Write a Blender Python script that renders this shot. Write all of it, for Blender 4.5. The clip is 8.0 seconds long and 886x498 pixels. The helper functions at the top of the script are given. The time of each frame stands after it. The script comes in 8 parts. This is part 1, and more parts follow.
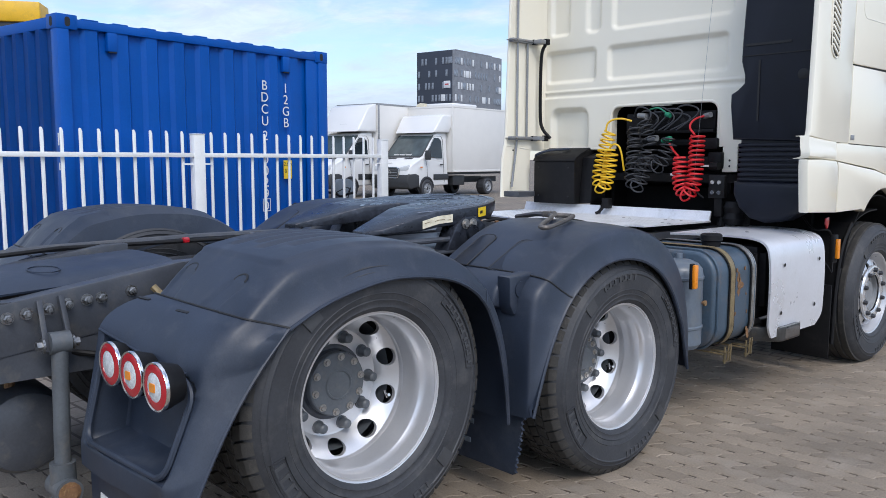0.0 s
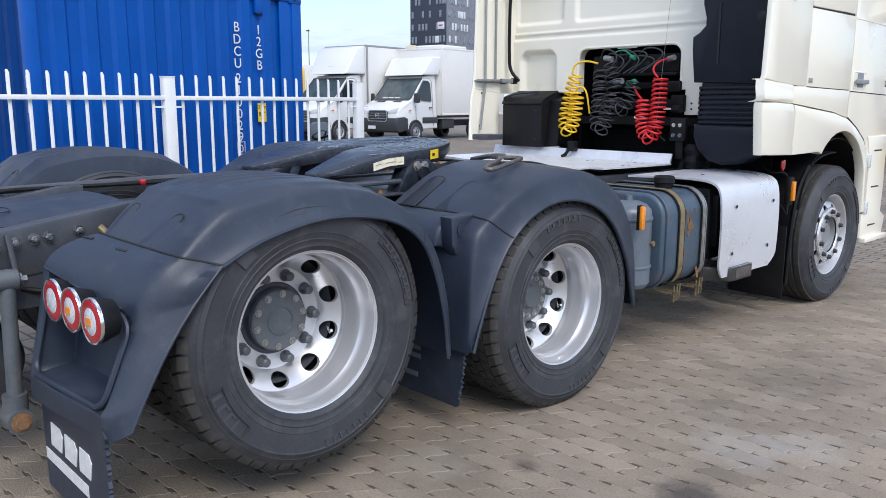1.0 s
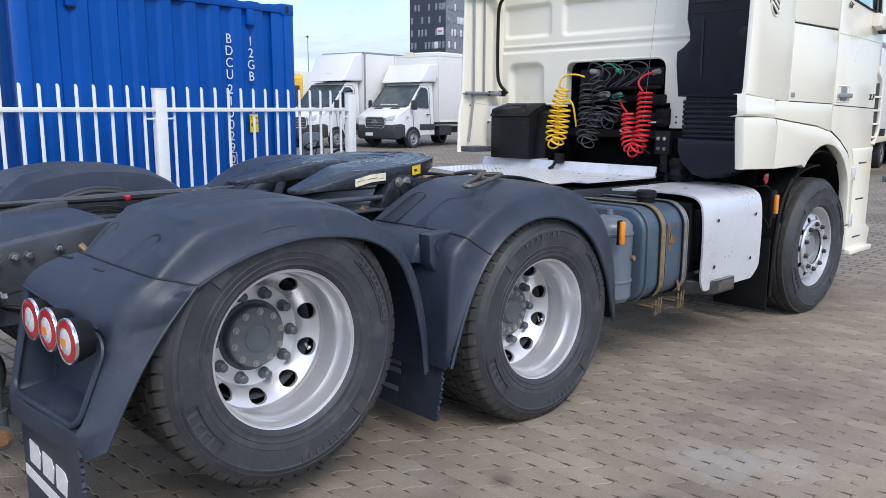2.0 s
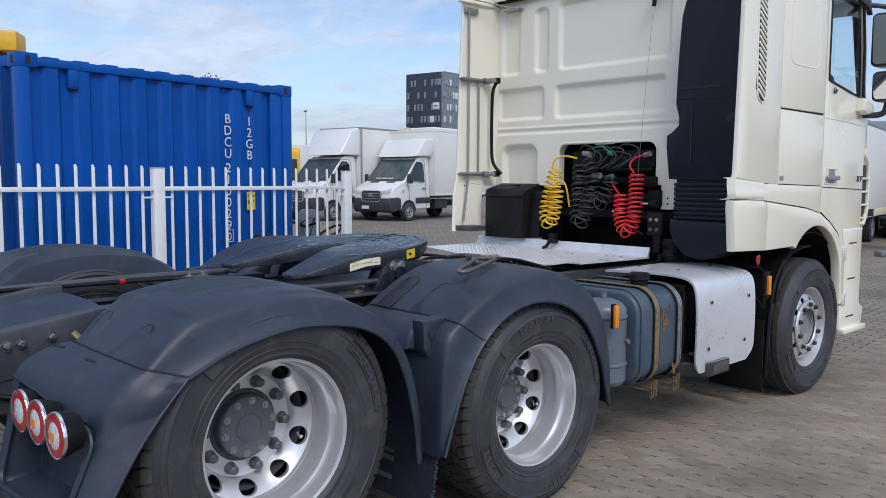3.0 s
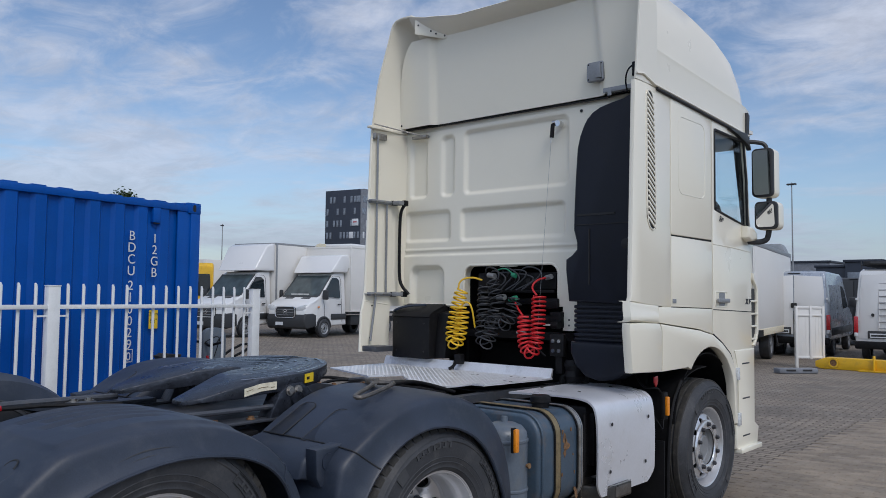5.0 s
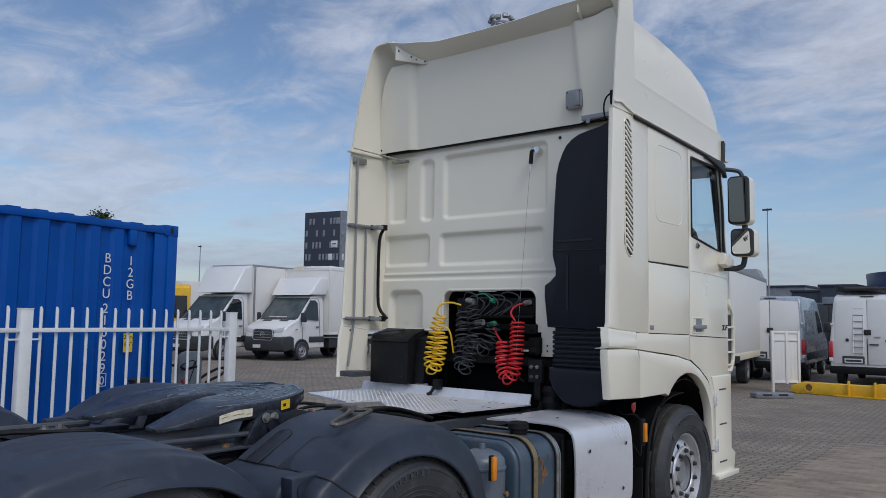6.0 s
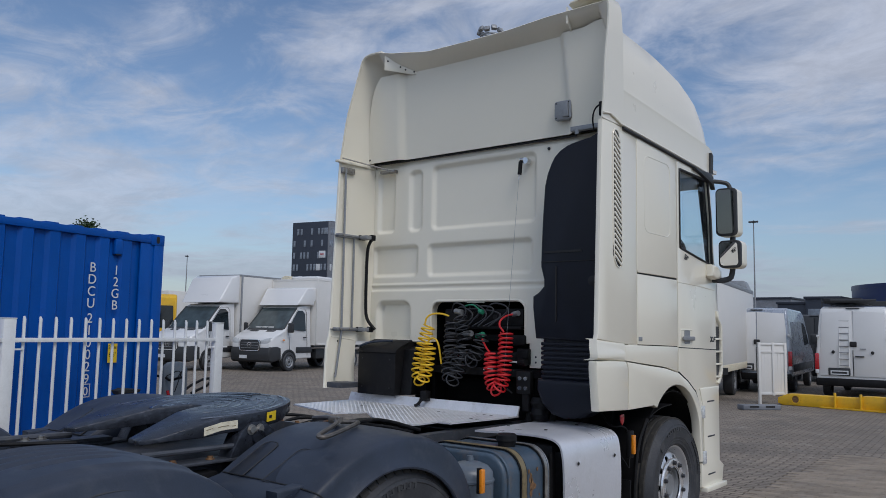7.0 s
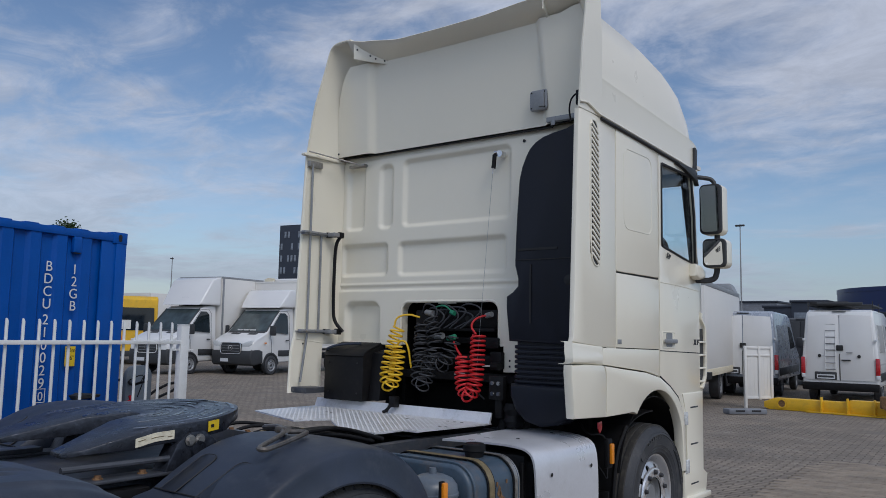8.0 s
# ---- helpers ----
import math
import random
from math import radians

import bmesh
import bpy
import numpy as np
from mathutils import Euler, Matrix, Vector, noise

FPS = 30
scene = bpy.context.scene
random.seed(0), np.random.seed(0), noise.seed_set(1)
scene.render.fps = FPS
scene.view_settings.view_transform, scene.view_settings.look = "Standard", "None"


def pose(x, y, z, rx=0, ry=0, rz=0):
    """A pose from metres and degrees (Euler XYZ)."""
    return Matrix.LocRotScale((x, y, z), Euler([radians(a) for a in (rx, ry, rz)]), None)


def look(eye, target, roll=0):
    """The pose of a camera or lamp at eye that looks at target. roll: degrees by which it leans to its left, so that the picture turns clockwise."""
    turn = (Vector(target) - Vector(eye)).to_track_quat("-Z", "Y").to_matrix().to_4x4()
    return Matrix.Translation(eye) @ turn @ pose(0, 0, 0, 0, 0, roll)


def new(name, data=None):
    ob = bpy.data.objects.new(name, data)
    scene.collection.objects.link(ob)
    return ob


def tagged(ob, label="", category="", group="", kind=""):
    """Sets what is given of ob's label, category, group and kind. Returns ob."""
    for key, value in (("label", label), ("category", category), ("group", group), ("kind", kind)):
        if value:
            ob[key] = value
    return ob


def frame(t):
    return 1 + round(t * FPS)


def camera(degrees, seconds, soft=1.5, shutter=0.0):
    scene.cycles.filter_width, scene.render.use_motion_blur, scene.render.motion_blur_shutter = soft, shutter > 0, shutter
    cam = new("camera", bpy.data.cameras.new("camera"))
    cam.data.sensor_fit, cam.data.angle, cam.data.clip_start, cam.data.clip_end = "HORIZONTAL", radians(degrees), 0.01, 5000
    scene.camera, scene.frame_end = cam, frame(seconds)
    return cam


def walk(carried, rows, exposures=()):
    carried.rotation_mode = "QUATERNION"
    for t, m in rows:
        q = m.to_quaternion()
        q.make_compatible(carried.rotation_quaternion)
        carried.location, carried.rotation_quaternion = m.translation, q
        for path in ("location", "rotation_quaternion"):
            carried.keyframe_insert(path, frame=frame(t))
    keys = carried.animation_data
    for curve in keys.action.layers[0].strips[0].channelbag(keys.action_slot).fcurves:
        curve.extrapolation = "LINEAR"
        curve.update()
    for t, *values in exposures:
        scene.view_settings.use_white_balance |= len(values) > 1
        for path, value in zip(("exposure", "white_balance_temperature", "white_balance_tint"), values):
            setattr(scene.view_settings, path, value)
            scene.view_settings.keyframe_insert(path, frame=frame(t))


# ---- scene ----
cam = camera(57.83, 8.0, soft=0.45)
# seconds, eye x y z, tilt, lean, heading
ROWS = [
    (0.0, 3.330, -1.625, 1.444, 83.62, -0.12, 47.58),
    (0.5, 3.396, -1.588, 1.433, 80.26, -0.14, 47.27),
    (1.0, 3.546, -1.532, 1.443, 79.64, -0.14, 47.21),
    (2.5, 3.637, -1.486, 1.535, 80.90, -0.22, 47.14),
    (3.0, 3.642, -1.487, 1.567, 85.07, -0.27, 46.88),
    (3.5, 3.664, -1.475, 1.586, 89.24, -0.43, 45.81),
    (4.0, 3.697, -1.465, 1.591, 91.34, -0.49, 43.94),
    (4.5, 3.716, -1.439, 1.599, 92.42, -0.55, 42.29),
    (6.0, 3.725, -1.432, 1.627, 94.98, -0.89, 39.59),
    (6.5, 3.717, -1.445, 1.635, 95.51, -1.00, 39.14),
    (7.0, 3.707, -1.414, 1.628, 95.76, -1.05, 38.72),
    (7.5, 3.670, -1.297, 1.610, 95.89, -1.04, 38.23),
    (8.0, 3.609, -1.075, 1.622, 96.01, -1.11, 37.87),
]
# the clip's own metering: it darkens as the sky fills the picture
EXPOSURES = [(t, e, 6250, 12.5) for t, e in ((0.0, 0.27), (0.5, 0.40), (1.0, 0.45), (2.5, 0.29), (3.0, -0.02), (3.5, -0.10), (4.5, -0.27), (6.0, -0.51), (8.0, -0.58))]
walk(cam, [(t, pose(x, y, z, rx, ry, rz)) for t, x, y, z, rx, ry, rz in ROWS], EXPOSURES)

# ---- sky and sun ----
SUN_ELEVATION, SUN_AZIMUTH = 47.0, 114.0   # azimuth: degrees clockwise from +y
world = bpy.data.worlds.new("sky")
scene.world = world
world.use_nodes = True
wn, wl = world.node_tree.nodes, world.node_tree.links
wn.clear()
w_out = wn.new("ShaderNodeOutputWorld")
w_bg = wn.new("ShaderNodeBackground")
w_sky = wn.new("ShaderNodeTexSky")
w_sky.sky_type = "NISHITA"
w_sky.sun_disc = False
w_sky.sun_elevation, w_sky.sun_rotation = radians(SUN_ELEVATION), radians(SUN_AZIMUTH)
w_sky.air_density, w_sky.dust_density, w_sky.ozone_density = 1.0, 0.1, 2.5
w_co = wn.new("ShaderNodeTexCoord")
w_sep = wn.new("ShaderNodeSeparateXYZ")
wl.new(w_co.outputs["Generated"], w_sep.inputs[0])


def w_math(op, a, b):
    n = wn.new("ShaderNodeMath")
    n.operation = op
    for i, v in enumerate((a, b)):
        if isinstance(v, (int, float)):
            n.inputs[i].default_value = v
        else:
            wl.new(v, n.inputs[i])
    return n.outputs[0]


w_h = w_math("ADD", w_math("MAXIMUM", w_sep.outputs[2], 0.0), 0.16)
w_flat = wn.new("ShaderNodeCombineXYZ")
wl.new(w_math("DIVIDE", w_sep.outputs[0], w_h), w_flat.inputs[0])
wl.new(w_math("DIVIDE", w_sep.outputs[1], w_h), w_flat.inputs[1])


def w_noise(scale, detail, rough, stretch, turn, shift):
    mp = wn.new("ShaderNodeMapping")
    mp.inputs["Scale"].default_value = (stretch, 1.0, 1.0)
    mp.inputs["Rotation"].default_value = (0, 0, radians(turn))
    mp.inputs["Location"].default_value = shift
    wl.new(w_flat.outputs[0], mp.inputs[0])
    n = wn.new("ShaderNodeTexNoise")
    n.inputs["Scale"].default_value, n.inputs["Detail"].default_value, n.inputs["Roughness"].default_value = scale, detail, rough
    n.inputs["Distortion"].default_value = 0.5
    wl.new(mp.outputs[0], n.inputs["Vector"])
    return n.outputs["Fac"]


w_big = w_noise(1.15, 4, 0.52, 0.72, 30, (2.3, 1.1, 0))
w_small = w_noise(4.6, 8, 0.64, 0.80, 44, (0.4, 3.0, 0))
# long level streaks low over the horizon
w_band = wn.new("ShaderNodeMapping")
w_band.inputs["Scale"].default_value = (1.5, 1.5, 9.0)
w_band.inputs["Location"].default_value = (0.35, 0.2, 0.55)
w_band.inputs["Rotation"].default_value = (radians(3), radians(-4), 0)
wl.new(w_co.outputs["Generated"], w_band.inputs[0])
w_streak = wn.new("ShaderNodeTexNoise")
w_streak.inputs["Scale"].default_value, w_streak.inputs["Detail"].default_value, w_streak.inputs["Roughness"].default_value = 2.2, 8, 0.58
w_streak.inputs["Distortion"].default_value = 0.4
wl.new(w_band.outputs[0], w_streak.inputs["Vector"])


def w_step(src, lo, hi, a, b):
    n = wn.new("ShaderNodeMapRange")
    n.interpolation_type = "SMOOTHSTEP"
    for i, v in zip(("From Min", "From Max", "To Min", "To Max"), (lo, hi, a, b)):
        n.inputs[i].default_value = v
    wl.new(src, n.inputs["Value"])
    return n.outputs[0]


w_high = w_step(w_sep.outputs[2], 0.10, 0.26, 0.0, 1.0)
w_field = w_math("ADD", w_math("MULTIPLY", w_big, 0.60), w_math("MULTIPLY", w_small, 0.40))
w_cover = w_step(w_field, 0.395, 0.60, 0.0, 0.86)
w_low = w_step(w_streak.outputs["Fac"], 0.45, 0.60, 0.0, 0.70)
w_clouds = w_math("ADD", w_math("MULTIPLY", w_cover, w_high), w_math("MULTIPLY", w_low, w_math("SUBTRACT", 1.0, w_high)))
w_mix = wn.new("ShaderNodeMix")
w_mix.data_type = "RGBA"
wl.new(w_clouds, w_mix.inputs["Factor"])
wl.new(w_sky.outputs[0], w_mix.inputs["A"])
# clouds shine brighter towards the sun
w_dot = wn.new("ShaderNodeVectorMath")
w_dot.operation = "DOT_PRODUCT"
w_dot.inputs[1].default_value = (math.sin(radians(SUN_AZIMUTH)) * math.cos(radians(SUN_ELEVATION)), math.cos(radians(SUN_AZIMUTH)) * math.cos(radians(SUN_ELEVATION)), math.sin(radians(SUN_ELEVATION)))
wl.new(w_co.outputs["Generated"], w_dot.inputs[0])
w_near = w_math("POWER", w_math("MAXIMUM", w_dot.outputs["Value"], 0.0), 1.5)
w_cloud = wn.new("ShaderNodeVectorMath")
w_cloud.operation = "SCALE"
w_cloud.inputs[0].default_value = (5.3, 5.7, 6.5)
w_tone = w_step(w_noise(5.0, 9, 0.66, 0.7, 20, (7.1, 0.6, 0)), 0.32, 0.68, 0.86, 1.10)
wl.new(w_math("MULTIPLY", w_math("ADD", w_math("MULTIPLY", w_near, 1.3), 1.0), w_tone), w_cloud.inputs["Scale"])
wl.new(w_cloud.outputs[0], w_mix.inputs["B"])
# pale haze towards the horizon
w_haze = wn.new("ShaderNodeMapRange")
w_haze.interpolation_type = "SMOOTHSTEP"
w_haze.inputs["From Min"].default_value, w_haze.inputs["From Max"].default_value = 0.17, 0.0
w_haze.inputs["To Min"].default_value, w_haze.inputs["To Max"].default_value = 0.0, 0.62
wl.new(w_sep.outputs[2], w_haze.inputs["Value"])
w_mix2 = wn.new("ShaderNodeMix")
w_mix2.data_type = "RGBA"
wl.new(w_haze.outputs[0], w_mix2.inputs["Factor"])
wl.new(w_mix.outputs["Result"], w_mix2.inputs["A"])
w_mix2.inputs["B"].default_value = (2.35, 2.85, 3.70, 1)
wl.new(w_mix2.outputs["Result"], w_bg.inputs[0])
w_bg.inputs[1].default_value = 0.137
wl.new(w_bg.outputs[0], w_out.inputs[0])

sun = new("sun", bpy.data.lights.new("sun", "SUN"))
sun.data.energy, sun.data.angle, sun.data.color = 1.70, radians(28.0), (1.0, 0.94, 0.84)
sa, se = radians(SUN_AZIMUTH), radians(SUN_ELEVATION)
sun.matrix_world = look((math.sin(sa) * math.cos(se) * 60, math.cos(sa) * math.cos(se) * 60, math.sin(se) * 60), (0, 0, 0))


# ---- materials ----
def material(name, color, rough=0.5, metal=0.0, var=0.12, scale=6.0, fine=60.0, bump=0.15, coat=0.0, dirt=None, dirt_amount=0.0,
             rough_var=0.12, emit=0.0, per_piece=0.0, spec=0.5, stretch=(1, 1, 1), depth=0.002, spread=False):
    """A surface with a broad and a fine variation of its colour, uneven gloss, a fine relief and, if asked, stains of their own shape."""
    m = bpy.data.materials.new(name)
    m.use_nodes = True
    nt = m.node_tree
    b = nt.nodes["Principled BSDF"]
    tc = nt.nodes.new("ShaderNodeTexCoord")
    mp = nt.nodes.new("ShaderNodeMapping")
    mp.inputs["Scale"].default_value = stretch
    if spread:                                            # one pattern across many pieces
        nt.links.new(nt.nodes.new("ShaderNodeNewGeometry").outputs["Position"], mp.inputs[0])
    else:
        nt.links.new(tc.outputs["Object"], mp.inputs[0])

    def noise_tex(sc, detail=6, rg=0.6):
        n = nt.nodes.new("ShaderNodeTexNoise")
        n.inputs["Scale"].default_value, n.inputs["Detail"].default_value, n.inputs["Roughness"].default_value = sc, detail, rg
        nt.links.new(mp.outputs[0], n.inputs["Vector"])
        return n.outputs["Fac"]

    def ranged(src, a, bb, c, d):
        r = nt.nodes.new("ShaderNodeMapRange")
        for i, v in zip(("From Min", "From Max", "To Min", "To Max"), (a, bb, c, d)):
            r.inputs[i].default_value = v
        nt.links.new(src, r.inputs["Value"])
        return r.outputs[0]

    def mult(a, bb):
        n = nt.nodes.new("ShaderNodeMath")
        n.operation = "MULTIPLY"
        nt.links.new(a, n.inputs[0])
        nt.links.new(bb, n.inputs[1])
        return n.outputs[0]

    broad, grain = noise_tex(scale), noise_tex(fine, 3)
    val = mult(ranged(broad, 0.3, 0.7, 1 - var, 1 + var), ranged(grain, 0.3, 0.7, 1 - var * 0.5, 1 + var * 0.5))
    if per_piece:
        oi = nt.nodes.new("ShaderNodeObjectInfo")
        ge = nt.nodes.new("ShaderNodeNewGeometry")
        ad = nt.nodes.new("ShaderNodeMath")
        ad.operation = "ADD"
        nt.links.new(oi.outputs["Random"], ad.inputs[0])
        nt.links.new(ge.outputs["Random Per Island"], ad.inputs[1])
        fr = nt.nodes.new("ShaderNodeMath")
        fr.operation = "FRACT"
        nt.links.new(ad.outputs[0], fr.inputs[0])
        val = mult(val, ranged(fr.outputs[0], 0, 1, 1 - per_piece, 1 + per_piece))
    hsv = nt.nodes.new("ShaderNodeHueSaturation")
    hsv.inputs["Color"].default_value = (*color, 1)
    nt.links.new(val, hsv.inputs["Value"])
    col = hsv.outputs[0]
    if dirt:
        mix = nt.nodes.new("ShaderNodeMix")
        mix.data_type = "RGBA"
        nt.links.new(ranged(noise_tex(scale * 2.3, 9, 0.68), 0.52, 0.70, 0, dirt_amount), mix.inputs["Factor"])
        nt.links.new(col, mix.inputs["A"])
        mix.inputs["B"].default_value = (*dirt, 1)
        col = mix.outputs["Result"]
    nt.links.new(col, b.inputs["Base Color"])
    nt.links.new(ranged(broad, 0.3, 0.7, max(rough - rough_var, 0.03), min(rough + rough_var, 1)), b.inputs["Roughness"])
    b.inputs["Metallic"].default_value = metal
    b.inputs["Specular IOR Level"].default_value = spec
    b.inputs["Coat Weight"].default_value = coat
    b.inputs["Coat Roughness"].default_value = 0.06
    if bump:
        bp = nt.nodes.new("ShaderNodeBump")
        bp.inputs["Strength"].default_value, bp.inputs["Distance"].default_value = bump, depth
        nt.links.new(grain, bp.inputs["Height"])
        nt.links.new(bp.outputs[0], b.inputs["Normal"])
    if emit:
        nt.links.new(col, b.inputs["Emission Color"])
        b.inputs["Emission Strength"].default_value = emit
    return m


def glass_material(name, tint, rough=0.02):
    m = bpy.data.materials.new(name)
    m.use_nodes = True
    nt = m.node_tree
    nt.nodes.clear()
    out = nt.nodes.new("ShaderNodeOutputMaterial")
    mix = nt.nodes.new("ShaderNodeMixShader")
    tr = nt.nodes.new("ShaderNodeBsdfTransparent")
    gl = nt.nodes.new("ShaderNodeBsdfGlossy")
    lw = nt.nodes.new("ShaderNodeLayerWeight")
    pw = nt.nodes.new("ShaderNodeMath")
    pw.operation = "POWER"
    pw.inputs[1].default_value = 5.0
    nt.links.new(lw.outputs["Facing"], pw.inputs[0])
    fr = nt.nodes.new("ShaderNodeMath")
    fr.operation = "MULTIPLY_ADD"
    fr.inputs[1].default_value, fr.inputs[2].default_value = 0.55, 0.03
    nt.links.new(pw.outputs[0], fr.inputs[0])
    tr.inputs[0].default_value = (*tint, 1)
    gl.inputs["Roughness"].default_value = rough
    nt.links.new(fr.outputs[0], mix.inputs[0])
    nt.links.new(tr.outputs[0], mix.inputs[1])
    nt.links.new(gl.outputs[0], mix.inputs[2])
    nt.links.new(mix.outputs[0], out.inputs[0])
    return m


CREAM = material("cream_paint", (0.83, 0.785, 0.655), 0.28, var=0.008, scale=1.2, fine=9, bump=0.0, coat=0.5, rough_var=0.008)
# near-black that stands in for the shade behind the cab's rear opening
DARK = material("recess_shade_black", (0.004, 0.004, 0.0045), 0.8, var=0.3, spec=0.15)
SEAM = material("black_seal", (0.012, 0.012, 0.013), 0.6)
PLASTIC = material("mudguard_plastic", (0.0215, 0.0305, 0.050), 0.50, var=0.30, scale=3.5, fine=220, bump=0.12, dirt=(0.062, 0.070, 0.086), dirt_amount=0.5, depth=0.001, spec=0.5)
SMOOTH = material("smooth_plastic", (0.011, 0.015, 0.025), 0.36, var=0.2, scale=5, fine=200, bump=0.08, depth=0.001, spec=0.45)
SNORKEL = material("snorkel_plastic", (0.0060, 0.0078, 0.0150), 0.42, var=0.25, scale=4, fine=200, bump=0.1, depth=0.001, spec=0.32)
BLACK = material("black_plastic", (0.009, 0.009, 0.010), 0.5, var=0.2, fine=120, bump=0.15, dirt=(0.035, 0.033, 0.03), dirt_amount=0.25, spec=0.18)
RUBBER = material("tyre_rubber", (0.034, 0.036, 0.041), 0.60, var=0.28, scale=5, fine=90, bump=0.35, dirt=(0.090, 0.088, 0.086), dirt_amount=0.5)
TREAD = material("tread_rubber", (0.036, 0.034, 0.031), 0.85, var=0.25, scale=9, fine=140, bump=0.4, dirt=(0.11, 0.097, 0.08), dirt_amount=0.45)
# tyre rubber made lighter: the light that raised letters catch, as colour
LETTER_LIT = material("sidewall_lettering_lit", (0.052, 0.054, 0.058), 0.5)
CHROME_PAINT = material("bright_silver_paint", (0.74, 0.75, 0.77), 0.22, metal=0.7, var=0.05, scale=5, bump=0.02, rough_var=0.04)
RIM = material("rim_silver", (0.64, 0.64, 0.65), 0.30, metal=0.62, var=0.03, scale=5, fine=120, bump=0.02, dirt=(0.46, 0.44, 0.40), dirt_amount=0.10, rough_var=0.03)
HUB = material("hub_grey_paint", (0.085, 0.095, 0.105), 0.45, var=0.2, fine=90, bump=0.2, dirt=(0.2, 0.17, 0.13), dirt_amount=0.3)
STEEL = material("worn_steel", (0.35, 0.34, 0.32), 0.42, metal=0.8, var=0.25, scale=20, bump=0.3, dirt=(0.20, 0.10, 0.04), dirt_amount=0.5)
CHASSIS = material("chassis_paint", (0.050, 0.055, 0.066), 0.42, var=0.2, scale=5, fine=100, bump=0.2, dirt=(0.14, 0.13, 0.11), dirt_amount=0.45)
SMEAR = material("black_grease", (0.012, 0.013, 0.016), 0.22, var=0.3, fine=80, bump=0.4)
OLDSTEEL = material("dull_dark_steel", (0.13, 0.12, 0.11), 0.5, metal=0.5, var=0.3, scale=18, bump=0.3, dirt=(0.10, 0.06, 0.03), dirt_amount=0.5)
NUT = material("zinc_nut", (0.22, 0.225, 0.23), 0.32, metal=0.75, var=0.35, scale=45, bump=0.3, dirt=(0.07, 0.06, 0.05), dirt_amount=0.7)
GREASE = material("greased_steel", (0.026, 0.030, 0.040), 0.33, metal=0.35, var=0.45, scale=9, fine=45, bump=0.6, dirt=(0.085, 0.095, 0.125), dirt_amount=0.55, depth=0.004)
RUST = material("rusty_iron", (0.20, 0.105, 0.05), 0.75, metal=0.2, var=0.3, scale=25, bump=0.4, dirt=(0.42, 0.30, 0.12), dirt_amount=0.6)
TANK = material("tank_blue_grey", (0.050, 0.078, 0.110), 0.38, var=0.2, scale=4, fine=70, bump=0.15, dirt=(0.20, 0.13, 0.07), dirt_amount=0.32)
AIRTANK = material("air_tank_grey", (0.11, 0.135, 0.165), 0.4, var=0.15, scale=4, bump=0.1, dirt=(0.2, 0.18, 0.14), dirt_amount=0.3)
STRAP = material("strap_brass_steel", (0.29, 0.225, 0.125), 0.5, metal=0.6, var=0.25, scale=18, bump=0.3, dirt=(0.13, 0.10, 0.06), dirt_amount=0.6)
SILVER = material("silver_paint", (0.68, 0.69, 0.72), 0.34, metal=0.35, var=0.05, scale=3, bump=0.05, dirt=(0.42, 0.40, 0.36), dirt_amount=0.2)
ALU = material("bare_aluminium", (0.74, 0.75, 0.77), 0.42, metal=0.45, var=0.08, scale=7, fine=90, bump=0.2, dirt=(0.36, 0.34, 0.30), dirt_amount=0.35)
CAST = material("dull_cast_aluminium", (0.062, 0.060, 0.058), 0.36, metal=0.5, var=0.22, scale=9, bump=0.4, dirt=(0.15, 0.12, 0.08), dirt_amount=0.5)
YHOSE = material("yellow_hose", (0.80, 0.50, 0.02), 0.4, var=0.1, bump=0.05)
RHOSE = material("red_hose", (0.62, 0.02, 0.025), 0.4, var=0.1, bump=0.05)
BHOSE = material("black_hose", (0.035, 0.037, 0.042), 0.5, var=0.15, bump=0.05)
GREEN = material("green_connector", (0.02, 0.22, 0.12), 0.5)
REDRING = material("lamp_red_lens", (0.42, 0.012, 0.02), 0.2, var=0.08, fine=200, bump=0.1, coat=0.5)
CLEAR = material("lamp_clear_lens", (0.62, 0.64, 0.65), 0.15, var=0.25, scale=70, fine=180, bump=0.5, coat=0.6)
ORANGE = material("amber_lens", (0.75, 0.24, 0.01), 0.25, var=0.1, fine=150, bump=0.2, coat=0.4)
TRIM_NUT = material("dark_nut_cap", (0.05, 0.05, 0.055), 0.4, metal=0.4, var=0.2, bump=0.1)
CHROME = material("chrome", (0.75, 0.75, 0.75), 0.12, metal=1.0, var=0.05, bump=0)
WHITE = material("white_vinyl", (0.72, 0.72, 0.70), 0.5, var=0.08, scale=20, dirt=(0.35, 0.33, 0.3), dirt_amount=0.4)
STICKER = material("cream_sticker", (0.72, 0.66, 0.50), 0.5, var=0.15, scale=25, dirt=(0.40, 0.30, 0.15), dirt_amount=0.5)
YELLOW = material("yellow_sticker", (0.80, 0.55, 0.02), 0.45, var=0.08)
MIRROR = material("mirror_glass", (0.85, 0.86, 0.87), 0.03, metal=1.0, var=0.0, bump=0, rough_var=0)
GLASS = glass_material("cab_glass", (0.955, 0.985, 0.99))
BLUE = material("container_blue", (0.0004, 0.076, 0.36), 0.42, var=0.10, scale=2.0, fine=60, bump=0.08, dirt=(0.004, 0.088, 0.34), dirt_amount=0.3, spec=0.25)
FENCE = material("fence_white", (0.80, 0.81, 0.80), 0.42, var=0.05, scale=5, bump=0.08, dirt=(0.5, 0.48, 0.42), dirt_amount=0.2)
VAN = material("van_white", (0.70, 0.70, 0.69), 0.25, var=0.012, scale=2, bump=0.0, coat=0.5, rough_var=0.02)
BOXWHITE = material("box_body_white", (0.68, 0.665, 0.63), 0.45, var=0.03, scale=1.5, bump=0.03)
